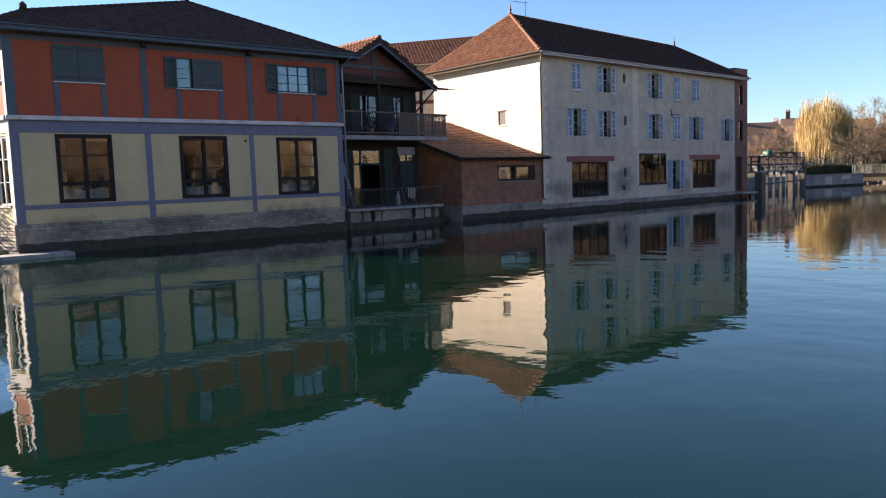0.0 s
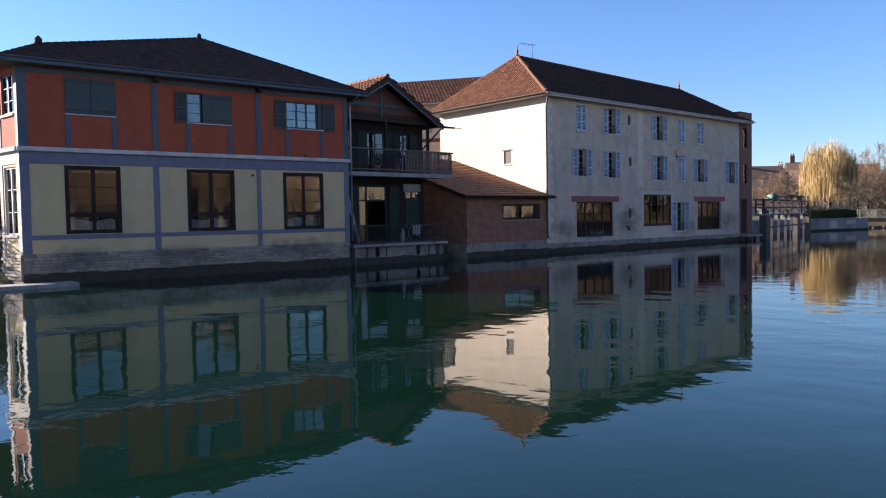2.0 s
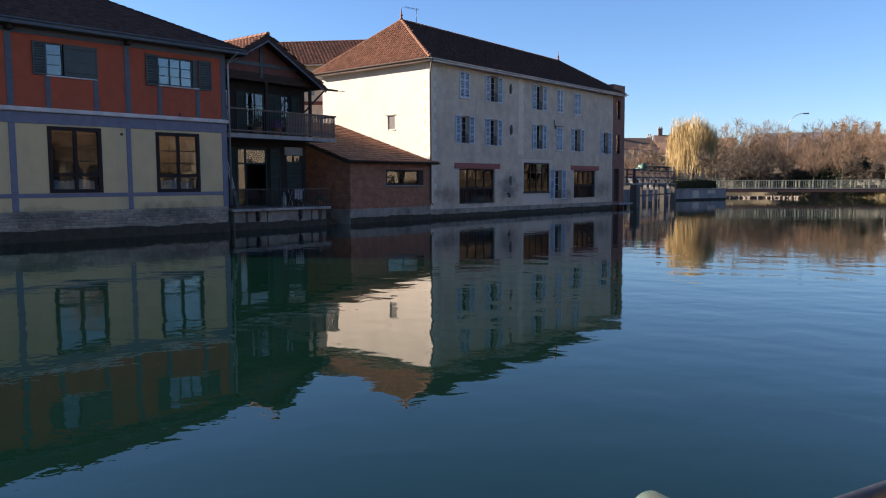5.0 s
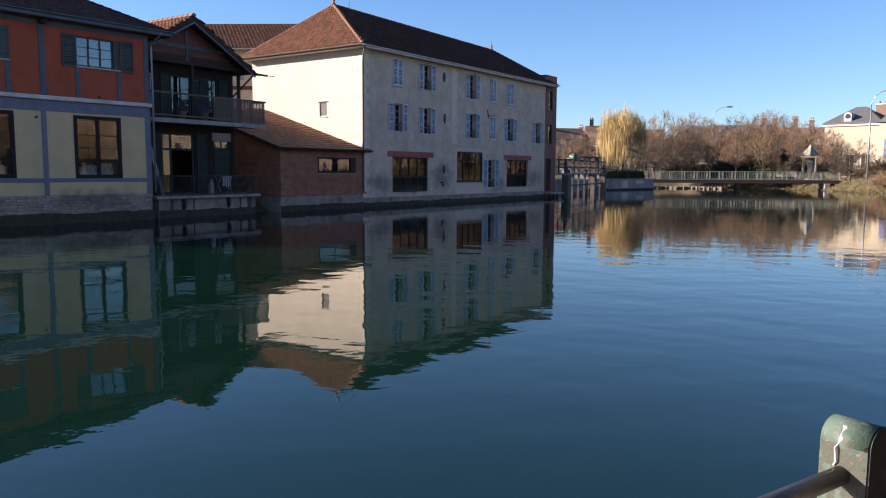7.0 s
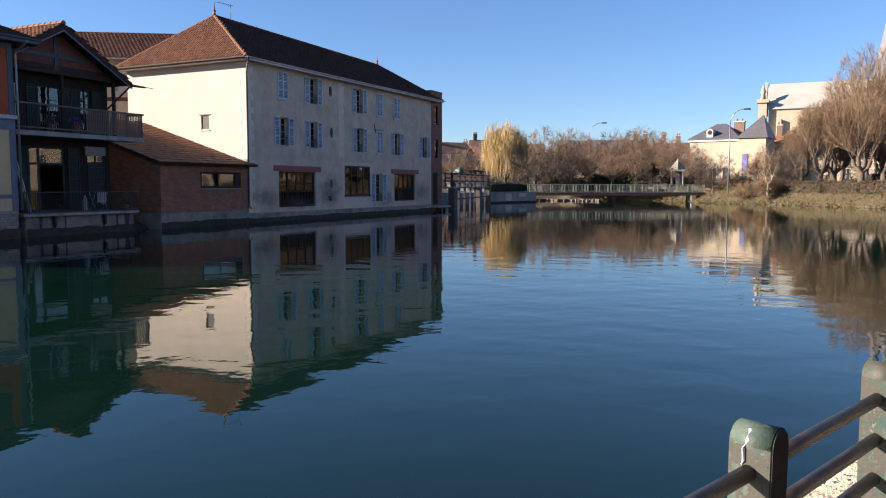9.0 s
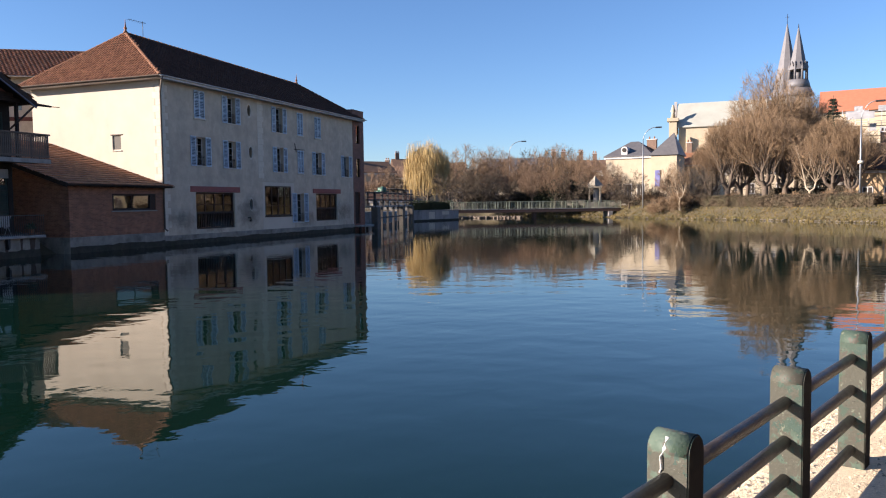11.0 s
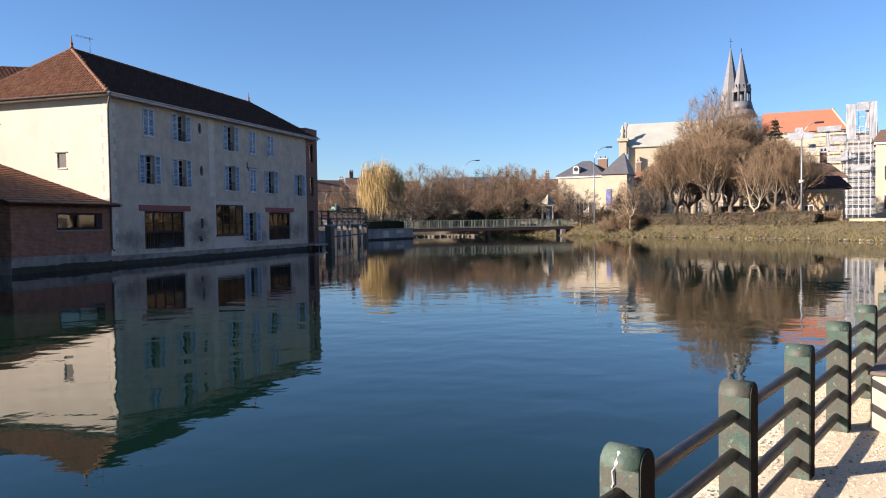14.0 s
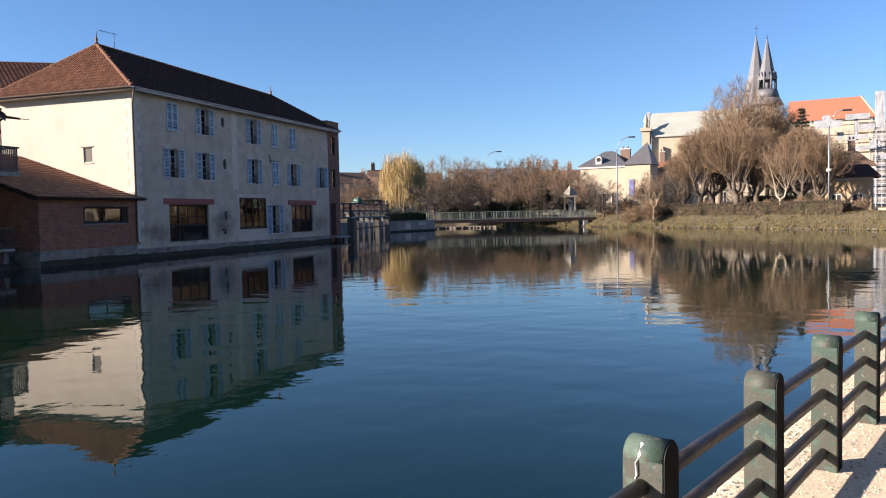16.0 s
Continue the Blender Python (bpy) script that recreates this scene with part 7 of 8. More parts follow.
# ---- sluice gates ----
s0, s1 = Vector((*at(-21.9, 70.0), 0)), Vector((*at(-24.9, 92.0), 0))
SLN = (s1 - s0).length
sl = thing("sluice_gates", Matrix.Translation(s0) @ Matrix.Rotation(math.atan2(s1.y - s0.y, s1.x - s0.x), 4, "Z"), "old concrete and timber sluice with gear gallery", "sluice")
M_SLUICE = mat("dark_wet_timber", (0.055, 0.048, 0.045), (0.04, 0.036, 0.034), 4.0, 0.75, 0.3, 30)

def along(az):
    """Distance along the sluice line where a bearing from the viewpoint meets it."""
    u = s1 - s0
    c = Vector((*at(az, 1.0), 0))
    return (s0.x * c.y - s0.y * c.x) / (u.y * c.x - u.x * c.y) * SLN


for a0, a1, yy in ((-21.95, -22.2, -0.10), (-24.0, -24.15, 0.0), (-24.75, -24.85, -0.1)):
    part("pier", one_box(along(a0), along(a1), -0.72, yy, -1.2, 2.0, 0.04), M_PIER, sl, "stained grey concrete pier")
part("walkway", one_box(0, SLN, -0.45, 0.30, 1.98, 2.14, 0.02), M_CONC, sl)
for az in (-22.0, -22.55, -23.0, -23.45, -23.8, -24.25, -24.6, -24.85):
    x = along(az)
    part("post", one_box(x - 0.10, x + 0.10, -0.50, -0.30, -1.0, 3.45 + 0.025 * x, 0.01), M_SLUICE, sl)
    part("post", one_box(x - 0.07, x + 0.07, 0.18, 0.30, 2.14, 3.45 + 0.025 * x, 0.01), M_SLUICE, sl)
    if az > -24.5:
        part("brace", one_box(x - 0.06, x + 0.06, -0.298, 0.178, 2.9, 3.0, 0.01), M_SLUICE, sl)
for z, yy in ((3.32, -0.56), (2.62, -0.54), (3.32, 0.302), (2.62, 0.302), (0.9, -0.56)):
    part("beam", one_box(0, SLN, yy, yy + 0.055, z, z + 0.13, 0.01), M_SLUICE, sl)
part("canopy", one_box(along(-23.3), along(-24.4), -0.75, 0.5, 3.80, 3.90, 0.03), M_SLUICE, sl, "dark board roof over the gear")
for x0, x1, top in ((-22.22, -22.5, 0.45), (-22.6, -22.95, 0.3), (-23.05, -23.4, 0.35), (-23.5, -23.78, 0.5), (-24.2, -24.58, 0.6)):
    part("gate", one_box(along(x0), along(x1), -0.28, -0.18, -1.0, top), M_SLUICE, sl, "wet timber gate board")
for k, az in enumerate((-22.3, -22.8, -23.2)):
    x = along(az)
    part("gear_box", one_box(x - 0.18, x + 0.18, -0.25, 0.1, 2.14, 2.75, 0.04), M_SLUICE, sl)
bm = bmesh.new()
gx = along(-22.85)
tube(bm, [(gx, -0.1, 2.14), (gx, -0.1, 3.4)], 0.07, 8)
tube(bm, [(gx, -0.45, 3.72), (gx, 0.35, 3.72)], 0.22, 12)
tube(bm, [(gx, -0.1, 3.4), (gx, -0.1, 3.7), (gx, -0.1, 4.05)], [0.3, 0.3, 0.12], 10)
tube(bm, [(gx, -0.75, 3.55), (gx, 0.75, 3.55)], 0.06, 8)
M_GEAR = mat("green_machine_paint", (0.045, 0.12, 0.085), (0.035, 0.09, 0.066), 6.0, 0.5, 0.1, 30)
part("winding_gear", bm, M_GEAR, sl, "green painted winding gear")


# ---- far houses ----
M_LIMEWALL = mat("warm_limestone_wall", (0.46, 0.385, 0.27), (0.40, 0.335, 0.235), 0.6, 0.9, 0.1, 15, c3=(0.36, 0.30, 0.22), big=0.6, streak=0.3)
M_SLATE = mat("blue_grey_slate", (0.11, 0.106, 0.108), (0.085, 0.082, 0.086), 2.0, 0.55, 0.3, 12, c3=(0.15, 0.14, 0.13), big=0.4)
M_REDBRICKFAR = mat("chimney_brick", (0.20, 0.13, 0.092), (0.15, 0.10, 0.074), 3.0, 0.9, 0.2, 20)
M_PALEROOF = mat("pale_stone_coloured_roof", (0.385, 0.385, 0.33), (0.33, 0.33, 0.28), 0.25, 0.6, 0.1, 6, c3=(0.40, 0.40, 0.35), big=0.4)
M_ORANGE = mat("new_orange_tile", (0.40, 0.145, 0.075), (0.35, 0.125, 0.065), 1.5, 0.85, 0.2, 10, c3=(0.46, 0.15, 0.08), big=0.4)
M_FARTILE = mat("sun_faded_brown_tile", (0.16, 0.098, 0.066), (0.12, 0.078, 0.055), 1.0, 0.9, 0.2, 12, c3=(0.12, 0.09, 0.065), big=0.5, spec=0.2)
M_SHEET = mat("white_scaffold_sheeting", (0.33, 0.33, 0.34), (0.24, 0.24, 0.25), 0.5, 0.7, 0.2, 4)
M_BLUEBANNER = mat("blue_banner_cloth", (0.12, 0.12, 0.30), (0.20, 0.20, 0.34), 2.0, 0.8, 0.0)


def far_window(parent, x, z, w, h, y=0.0, arched=False):
    win = part("window", one_box(x - w / 2 - 0.1, x + w / 2 + 0.1, y - 0.06, y + 0.05, z - 0.1, z + h + 0.1), M_TRIM, parent)
    part("pane", one_box(x - w / 2, x + w / 2, y - 0.075, y - 0.062, z, z + h), M_DARK, win)
    part("mullion", one_box(x - 0.04, x + 0.04, y - 0.10, y - 0.076, z, z + h), M_TRIM, win)
    return win


def chimney(parent, x, y, z0, z1, w=0.9, d=0.6, pots=2):
    c = part("chimney", one_box(x - w / 2, x + w / 2, y - d / 2, y + d / 2, z0, z1, 0.02), M_REDBRICKFAR, parent)
    part("cap", one_box(x - w / 2 - 0.08, x + w / 2 + 0.08, y - d / 2 - 0.08, y + d / 2 + 0.08, z1, z1 + 0.14), M_TRIM, c)
    for k in range(pots):
        bm = bmesh.new()
        px = x + (k - (pots - 1) / 2) * w / max(1, pots)
        tube(bm, [(px, y, z1 + 0.14), (px, y, z1 + 0.55)], [0.14, 0.11], 8)
        part("pot", bm, M_TILE, c)
    return c


def plain_house(name, m, x0, x1, deep, z0, ze, zr, wall, roof, label, hip=0.0, windows=(), chims=(), over=0.35):
    """A far house: walls, ridge roof with optional hips, windows, chimneys."""
    h = thing(name, m, label, "house", "far houses")
    bm = bmesh.new()
    box(bm, x0, x1, 0, deep, z0, ze)
    part("wall", bm, wall, h)
    bm = bmesh.new()
    a, b, c, d = (x0 - over, -over, ze), (x1 + over, -over, ze), (x1 + over, deep + over, ze), (x0 - over, deep + over, ze)
    r0, r1 = (x0 - over + hip, deep / 2, zr), (x1 + over - hip, deep / 2, zr)
    for poly in ([a, b, r1, r0], [b, c, r1], [c, d, r0, r1], [d, a, r0]):
        slab(bm, poly, 0.12)
    part("roof", bm, roof, h)
    part("cornice", one_box(x0 - 0.2, x1 + 0.2, -0.22, -0.004, ze - 0.45, ze - 0.13), M_TRIM, h)
    for x, z, w, hh in windows:
        far_window(h, x, z, w, hh)
    for x, y, za, zb in chims:
        chimney(h, x, y, za, zb)
    return h


# corner house with slate roofs and a pyramid turret
ch = plain_house("corner_house", facing(-41.6, 128, turn=-14), -4.3, 3.2, 9.0, 1.5, 9.7, 12.35, M_LIMEWALL, M_SLATE, "sunlit limestone corner house with slate roof", 3.4,
                 [(-2.7, 3.0, 1.1, 2.0), (-0.6, 3.0, 1.1, 2.0), (1.5, 3.0, 1.1, 2.0)])
chimney(ch, 2.3, 4.5, 10.0, 12.5, 1.6, 0.8)
bm = bmesh.new()
box(bm, 3.21, 7.3, -0.4, 6.0, 1.5, 9.6)
part("turret_wall", bm, M_LIMEWALL, ch)
bm = bmesh.new()
for a, b in (((2.9, -0.7), (7.6, -0.7)), ((7.6, -0.7), (7.6, 6.3)), ((7.6, 6.3), (2.9, 6.3)), ((2.9, 6.3), (2.9, -0.7))):
    bm.faces.new([bm.verts.new(p) for p in ((*a, 9.6), (*b, 9.6), (6.3, 2.5, 13.35))])
quad(bm, (2.9, -0.7, 9.595), (7.6, -0.7, 9.595), (7.6, 6.3, 9.595), (2.9, 6.3, 9.595))
part("turret_roof", bm, M_SLATE, ch, "steep slate pyramid roof")
bm = bmesh.new()
box(bm, -1.75, -0.75, 0.1, 1.9, 9.9, 10.75)
tube(bm, [(-1.25, 0.08, 10.75), (-1.25, 2.2, 10.75)], 0.54, 14)
dm = part("dormer", bm, M_TRIM, ch, "round-headed stone dormer")
bm = bmesh.new()
tube(bm, [(-1.25, 0.03, 10.7), (-1.25, 0.07, 10.7)], 0.36, 14)
part("pane", bm, M_DARK, dm)
part("banner", one_box(3.9, 4.7, -0.50, -0.45, 4.6, 7.2), M_BLUEBANNER, ch, "blue cloth banner")
plain_house("annex_house", facing(-45.0, 134, turn=-8), -2.5, 6.5, 8.0, 1.5, 8.4, 10.6, M_LIMEWALL, M_TILE, "house with brown tile roof beside the turret", 2.0, [(0.5, 3, 1, 1.8), (3.5, 3, 1, 1.8)], [(1.0, 4, 9.2, 12.2)])
# long slate-roofed terrace behind the park
plain_house("slate_terrace", facing(-33.6, 172), -10.5, 9.5, 10, 1.5, 9.4, 12.6, M_LIMEWALL, M_SLATE, "long slate-roofed house behind the park trees", 1.0, [(-8 + 2.6 * k, 6.4, 1.1, 1.9) for k in range(7)], [(7.2, 5, 11.5, 14.0)])
plain_house("brick_terrace", facing(-38.2, 165), -6.0, 6.0, 9, 1.5, 9.0, 11.4, M_LIMEWALL, M_FARTILE, "terrace house with brick chimneys behind trees", 0.5, [(-4 + 2.6 * k, 6.0, 1.1, 1.8) for k in range(4)], [(-4.6, 4.5, 10.5, 13.4), (-0.8, 4.5, 10.5, 13.2), (2.2, 4.5, 10.5, 12.8)])
plain_house("cream_villa", facing(-29.5, 150), -6.0, 6.0, 8, 1.5, 6.4, 9.0, M_LIMEWALL, M_FARTILE, "cream villa half hidden by trees", 1.0, [(-4 + 2.2 * k, 2.6, 1.0, 1.8) for k in range(5)], [(3.5, 4, 8.0, 10.2)])
for az, d, w, ze, zr, t in ((-22.4, 150, 4.5, 8.6, 11.0, 25), (-24.0, 160, 4.0, 8.0, 10.5, -15), (-25.3, 170, 4.0, 10.2, 12.6, 10), (-27.6, 172, 5.0, 9.0, 11.8, 0)):
    plain_house("village_house", facing(az, d, turn=t), -w, w, 8, 1.5, ze, zr, M_LIMEWALL, M_FARTILE, "stone village house with brown roof", 0.0, [(-1.8, 4.5, 1, 1.6), (1.4, 4.5, 1, 1.6)], [(-w + 1.0, 4, zr - 1.0, zr + 1.3)])
# added out of sight behind the white house, to shade the quay end
plain_house("unseen_shade_house", facing(-9.5, 91), -10, 12, 10, 0.5, 9.6, 12.6, M_LIMEWALL, M_FARTILE, "unseen tall house added to shade the quay end and sluice", 2.0, [(-8 + 3 * k, 5.0, 1, 1.7) for k in range(6)])
# hidden block added so its shadow falls on the lean-to roof
plain_house("unseen_shade_wing", W_POSE @ Matrix.Translation((0, 17, 0)), -20.5, -13.4, 9.0, 0.5, 10.9, 13.2, M_LIMEWALL, M_FARTILE, "unseen plain house added to shade the lean-to roof", 0.5, [(-19 + 2.4 * k, 6.0, 1, 1.7) for k in range(3)])
# white low shed seen behind the sluice
plain_house("white_shed", facing(-23.2, 112), -2.4, 3.2, 5, 1.2, 3.0, 3.9, M_QUOIN, M_TILEBROWN, "low white shed behind the sluice", 0.0, [(-1.5, 1.8, 0.8, 1.1), (1.0, 1.8, 0.8, 1.1)])

# ---- stone pavilion by the bridge ----
M_PAVSTONE = mat("pale_weathered_stone", (0.38, 0.335, 0.255), (0.29, 0.255, 0.195), 1.5, 0.9, 0.2, 15, c3=(0.14, 0.13, 0.10), big=0.7)
kio = thing("stone_pavilion", facing(-38.95, 118, 1.5), "small pale stone pavilion with pyramid cap", "pavilion")
part("base", one_box(-1.5, 1.5, -1.5, 1.5, -0.3, 0.7, 0.04), M_PAVSTONE, kio)
for x in (-0.8, 0.8):
    for yy in (-0.8, 0.8):
        bm = bmesh.new()
        tube(bm, [(x, yy, 0.7), (x, yy, 0.8), (x, yy, 2.75), (x, yy, 2.85)], [0.24, 0.18, 0.15, 0.24], 10)
        part("column", bm, M_PAVSTONE, kio)
part("core", one_box(-0.3, 0.6, -0.2, 0.6, 0.7, 2.85), M_GREYWALL, kio)
part("entablature", one_box(-1.05, 1.05, -1.05, 1.05, 2.85, 3.15, 0.05), M_PAVSTONE, kio)
bm = bmesh.new()
tube(bm, [(0, 0, 3.2), (0, 0, 3.35), (0, 0, 4.3), (0, 0, 4.4), (0, 0, 4.75)], [1.35, 1.15, 0.3, 0.24, 0.05], 4)
part("cap", bm, M_PAVSTONE, kio)
part("balustrade", one_box(-4.2, -1.5, -1.2, -0.9, 0.2, 1.1, 0.04), M_PAVSTONE, kio)
part("balustrade", one_box(1.5, 6.0, -1.2, -0.9, -0.2, 0.8, 0.04), M_PAVSTONE, kio)


# ---- street lamps ----
def street_lamp(az, d, h, reach, turn):
    x, y = at(az, d)
    L = thing("street_lamp", pose(x, y, land(x, y), 0, 0, turn), "tall pale street lamp with curved arm", "street lamp", "street lamps")
    bm = bmesh.new()
    tube(bm, [(0, 0, 0), (0, 0, h * 0.45), (0, 0, h - 1.8)], [0.11, 0.085, 0.065], 8)
    part("pole", bm, M_ZINC, L)
    bm = bmesh.new()
    tube(bm, [(reach * (1 - math.cos(a)), 0, h - 1.8 + 1.8 * math.sin(a)) for a in [math.pi / 2 * k / 8 for k in range(9)]], 0.05, 8)
    part("arm", bm, M_ZINC, L)
    part("lamp_head", one_box(reach - 0.1, reach + 0.75, -0.16, 0.16, h - 0.12, h + 0.06, 0.04), M_IRON, L)
    bm = bmesh.new()
    tube(bm, [(-0.25, -0.1, h * 0.42), (0.25, -0.1, h * 0.42)], 0.16, 8)
    return L, bm


for az, d, h, reach, turn in ((-42.4, 106, 10.9, 1.7, -42), (-56.5, 86, 10.3, 1.3, -56), (-32.6, 134, 11.5, 2.2, -32)):
    L, bm = street_lamp(az, d, h, reach, turn)
    if az == -56.5:
        part("junction_box", bm, M_QUOIN, L)
    else:
        bm.free()

# ---- church ----
church = thing("church", facing(-48.0, 235), "large stone church with pale roof and twin grey spires", "church")


def lx(az, d=235, c=-48.0):
    return d * math.tan(radians(c - az))


def hz(t, d=235):
    return 2.15 + d * t


bm = bmesh.new()
box(bm, lx(-44.9), lx(-53.5), 0, 14, 1.0, hz(0.0935))
part("nave_wall", bm, M_LIMEWALL, church)
bm = bmesh.new()
xa, xb = lx(-44.75), lx(-53.5)
zb, zt = hz(0.093), hz(0.126)
slab(bm, [(xa, -0.6, zb), (xb, -0.6, zb), (xb, 7, zt), (xa, 7, zt)], 0.2)
slab(bm, [(xa, 14.6, zb), (xb, 14.6, zb), (xb, 7, zt), (xa, 7, zt)], 0.2)
part("nave_roof", bm, M_PALEROOF, church, "pale sunlit nave roof")
bm = bmesh.new()
prism(bm, [(0, zb - 1), (14, zb - 1), (7, zt + 0.6)], 0, 0.8)
bmesh.ops.transform(bm, matrix=Matrix.Translation((xa - 0.2, 0, 0)) @ Matrix.Rotation(radians(90), 4, "Z"), verts=bm.verts)
part("gable", bm, M_GREYWALL, church)
bm = bmesh.new()
x = lx(-44.52)
box(bm, x - 1.1, x + 1.1, -1.5, 1.0, 1.0, hz(0.100))
box(bm, x - 1.6, x + 1.6, -2.0, 1.5, hz(0.100), hz(0.104))
tube(bm, [(x, -0.3, hz(0.104)), (x, -0.3, hz(0.111)), (x, -0.3, hz(0.113)), (x, -0.3, hz(0.121))], [0.8, 0.45, 0.75, 0.2], 8)
part("corner_turret", bm, M_LIMEWALL, church, "stone corner turret with cap")
for k in range(6):
    part("buttress", one_box(lx(-45.6 - 1.2 * k) - 0.5, lx(-45.6 - 1.2 * k) + 0.5, -1.4, 0.0, 1.0, hz(0.080), 0.05), M_LIMEWALL, church)
# south spire
M_SPIRE = mat("grey_spire_slate", (0.145, 0.140, 0.147), (0.115, 0.112, 0.118), 0.6, 0.6, 0.2, 5, c3=(0.12, 0.115, 0.12), big=0.4)


def ring(bm, x, y, z0, r0, z1, r1, n=8):
    tube(bm, [(x, y, z0), (x, y, z1)], [r0, r1], n)


def spire_cone(x, y, z0, r0, z1, r1, turn=0.0, n=8):
    """A straight eight-sided spire with flat faces."""
    bm = bmesh.new()
    lo = [bm.verts.new((x + r0 * math.cos(2 * math.pi * (k + turn) / n), y + r0 * math.sin(2 * math.pi * (k + turn) / n), z0)) for k in range(n)]
    hi = [bm.verts.new((x + r1 * math.cos(2 * math.pi * (k + turn) / n), y + r1 * math.sin(2 * math.pi * (k + turn) / n), z1)) for k in range(n)]
    for k in range(n):
        bm.faces.new((lo[k], lo[(k + 1) % n], hi[(k + 1) % n], hi[k]))
    bm.faces.new(hi)
    bm.faces.new(list(reversed(lo)))
    return bm


x = lx(-52.13)
part("spire", spire_cone(x, 9, hz(0.128), 4.15, hz(0.2175), 0.10, 0.5), M_SPIRE, church, "tall grey slate spire")
bm = bmesh.new()
box(bm, x - 3.4, x + 3.4, 6, 12, 1, hz(0.1285))
part("spire_base", bm, M_GREYWALL, church)
bm = bmesh.new()
tube(bm, [(x, 9, hz(0.2165)), (x, 9, hz(0.230))], 0.07, 5)
tube(bm, [(x - 0.5, 9, hz(0.226)), (x + 0.5, 9, hz(0.226))], 0.06, 5)
part("finial", bm, M_IRON, church)
x2 = lx(-52.78)
part("spire", spire_cone(x2, 5, hz(0.1625), 2.35, hz(0.2095), 0.09, 0.5), M_SPIRE, church, "slimmer grey spire above an open lantern")
bm = bmesh.new()
tube(bm, [(x2, 5, hz(0.2085)), (x2, 5, hz(0.2135))], [0.16, 0.05], 6)
part("finial", bm, M_IRON, church)
for k in range(8):
    w = 2 * math.pi * (k + 0.5) / 8
    c, q = math.cos(w), math.sin(w)
    bm = bmesh.new()
    tube(bm, [(x2 + 2.45 * c, 5 + 2.45 * q, hz(0.1455)), (x2 + 2.45 * c, 5 + 2.45 * q, hz(0.1575)), (x2 + 2.5 * c, 5 + 2.5 * q, hz(0.160)), (x2 + 2.3 * c, 5 + 2.3 * q, hz(0.1675))], [0.36, 0.34, 0.42, 0.05], 5)
    part("lantern_post", bm, M_SPIRE, church)
    # a small gablet over each opening
    w2 = 2 * math.pi * k / 8
    bm = bmesh.new()
    prism(bm, [(-0.85, hz(0.1575)), (0.85, hz(0.1575)), (0.0, hz(0.1675))], -2.55, -2.25)
    bmesh.ops.recalc_face_normals(bm, faces=list(bm.faces))
    bmesh.ops.transform(bm, matrix=Matrix.Translation((x2, 5, 0)) @ Matrix.Rotation(w2, 4, "Z"), verts=bm.verts)
    part("gablet", bm, M_SPIRE, church)
bm = bmesh.new()
ring(bm, x2, 5, hz(0.1575), 2.5, hz(0.1625), 2.35)
ring(bm, x2, 5, hz(0.126), 4.6, hz(0.135), 3.5)
ring(bm, x2, 5, hz(0.135), 3.5, hz(0.1455), 2.8)
ring(bm, x2, 5, hz(0.1455), 0.7, hz(0.1575), 0.7)
part("lantern", bm, M_SPIRE, church)
bm = bmesh.new()
box(bm, x2 - 3, x2 + 3, 2, 8, 1, hz(0.127))
part("spire_base", bm, M_GREYWALL, church)

# ---- flag among the trees, and a pale garden gate behind the hedge ----
fx, fy = at(-50.85, 124)
flag = thing("flag", pose(fx, fy, 0, 0, 0, -50), "blue flag on a thin pole before the church", "flag")
bm = bmesh.new()
tube(bm, [(0, 0, 1.2), (0, 0, 17.4)], [0.07, 0.04], 8)
part("pole", bm, M_ZINC, flag)
bm = bmesh.new()
cols = []
for k in range(9):
    w = 0.05 * math.sin(k * 1.1)
    cols.append((bm.verts.new((0.05 + 0.13 * k, w, 15.2 - 0.05 * k)), bm.verts.new((0.05 + 0.13 * k, w, 17.2 - 0.10 * k))))
for a, b in zip(cols, cols[1:]):
    bm.faces.new((a[0], b[0], b[1], a[1])).smooth = True
part("cloth", bm, mat("blue_flag_cloth", (0.06, 0.14, 0.42), (0.05, 0.11, 0.34), 3.0, 0.8, 0.0), flag, "blue flag cloth")

# ---- building under repair with scaffolding ----
rep = thing("repaired_building", facing(-57.0, 190), "building under repair with new orange tile roof", "building")


def rx(az, d=190):
    return d * math.tan(radians(-57.0 - az))


def rz_(t, d=190):
    return 2.15 + d * t


bm = bmesh.new()
box(bm, rx(-54.1), rx(-59.1), 1.0, 14, 1, rz_(0.105))
part("wall", bm, M_LIMEWALL, rep)
bm = bmesh.new()
a0, a1 = rx(-53.95), rx(-59.3)
slab(bm, [(a0, 0, rz_(0.103)), (a1, 0, rz_(0.103)), (rx(-58.46), 7, rz_(0.131)), (a0, 7, rz_(0.131))], 0.2)
slab(bm, [(a1, 0, rz_(0.103)), (a1, 14, rz_(0.103)), (rx(-58.46), 7, rz_(0.131))], 0.2)
slab(bm, [(a0, 14, rz_(0.103)), (a1, 14, rz_(0.103)), (rx(-58.46), 7, rz_(0.131)), (a0, 7, rz_(0.131))], 0.2)
part("roof", bm, M_ORANGE, rep, "bright new orange tile roof")
bm = bmesh.new()
tube(bm, [(rx(-58.46), 7, rz_(0.131)), (a1, 0, rz_(0.1035))], 0.25, 6)
part("hip_tiles", bm, M_LIMEWALL, rep)
bm = bmesh.new()
box(bm, rx(-59.11), rx(-61.2), 0.0, 10, 1, rz_(0.098))
part("wall", bm, M_GREYWALL, rep)
sc = thing("scaffolding", facing(-58.4, 180), "steel scaffolding with torn white sheeting", "scaffolding")


def sx(az, d=180):
    return d * math.tan(radians(-58.4 - az))


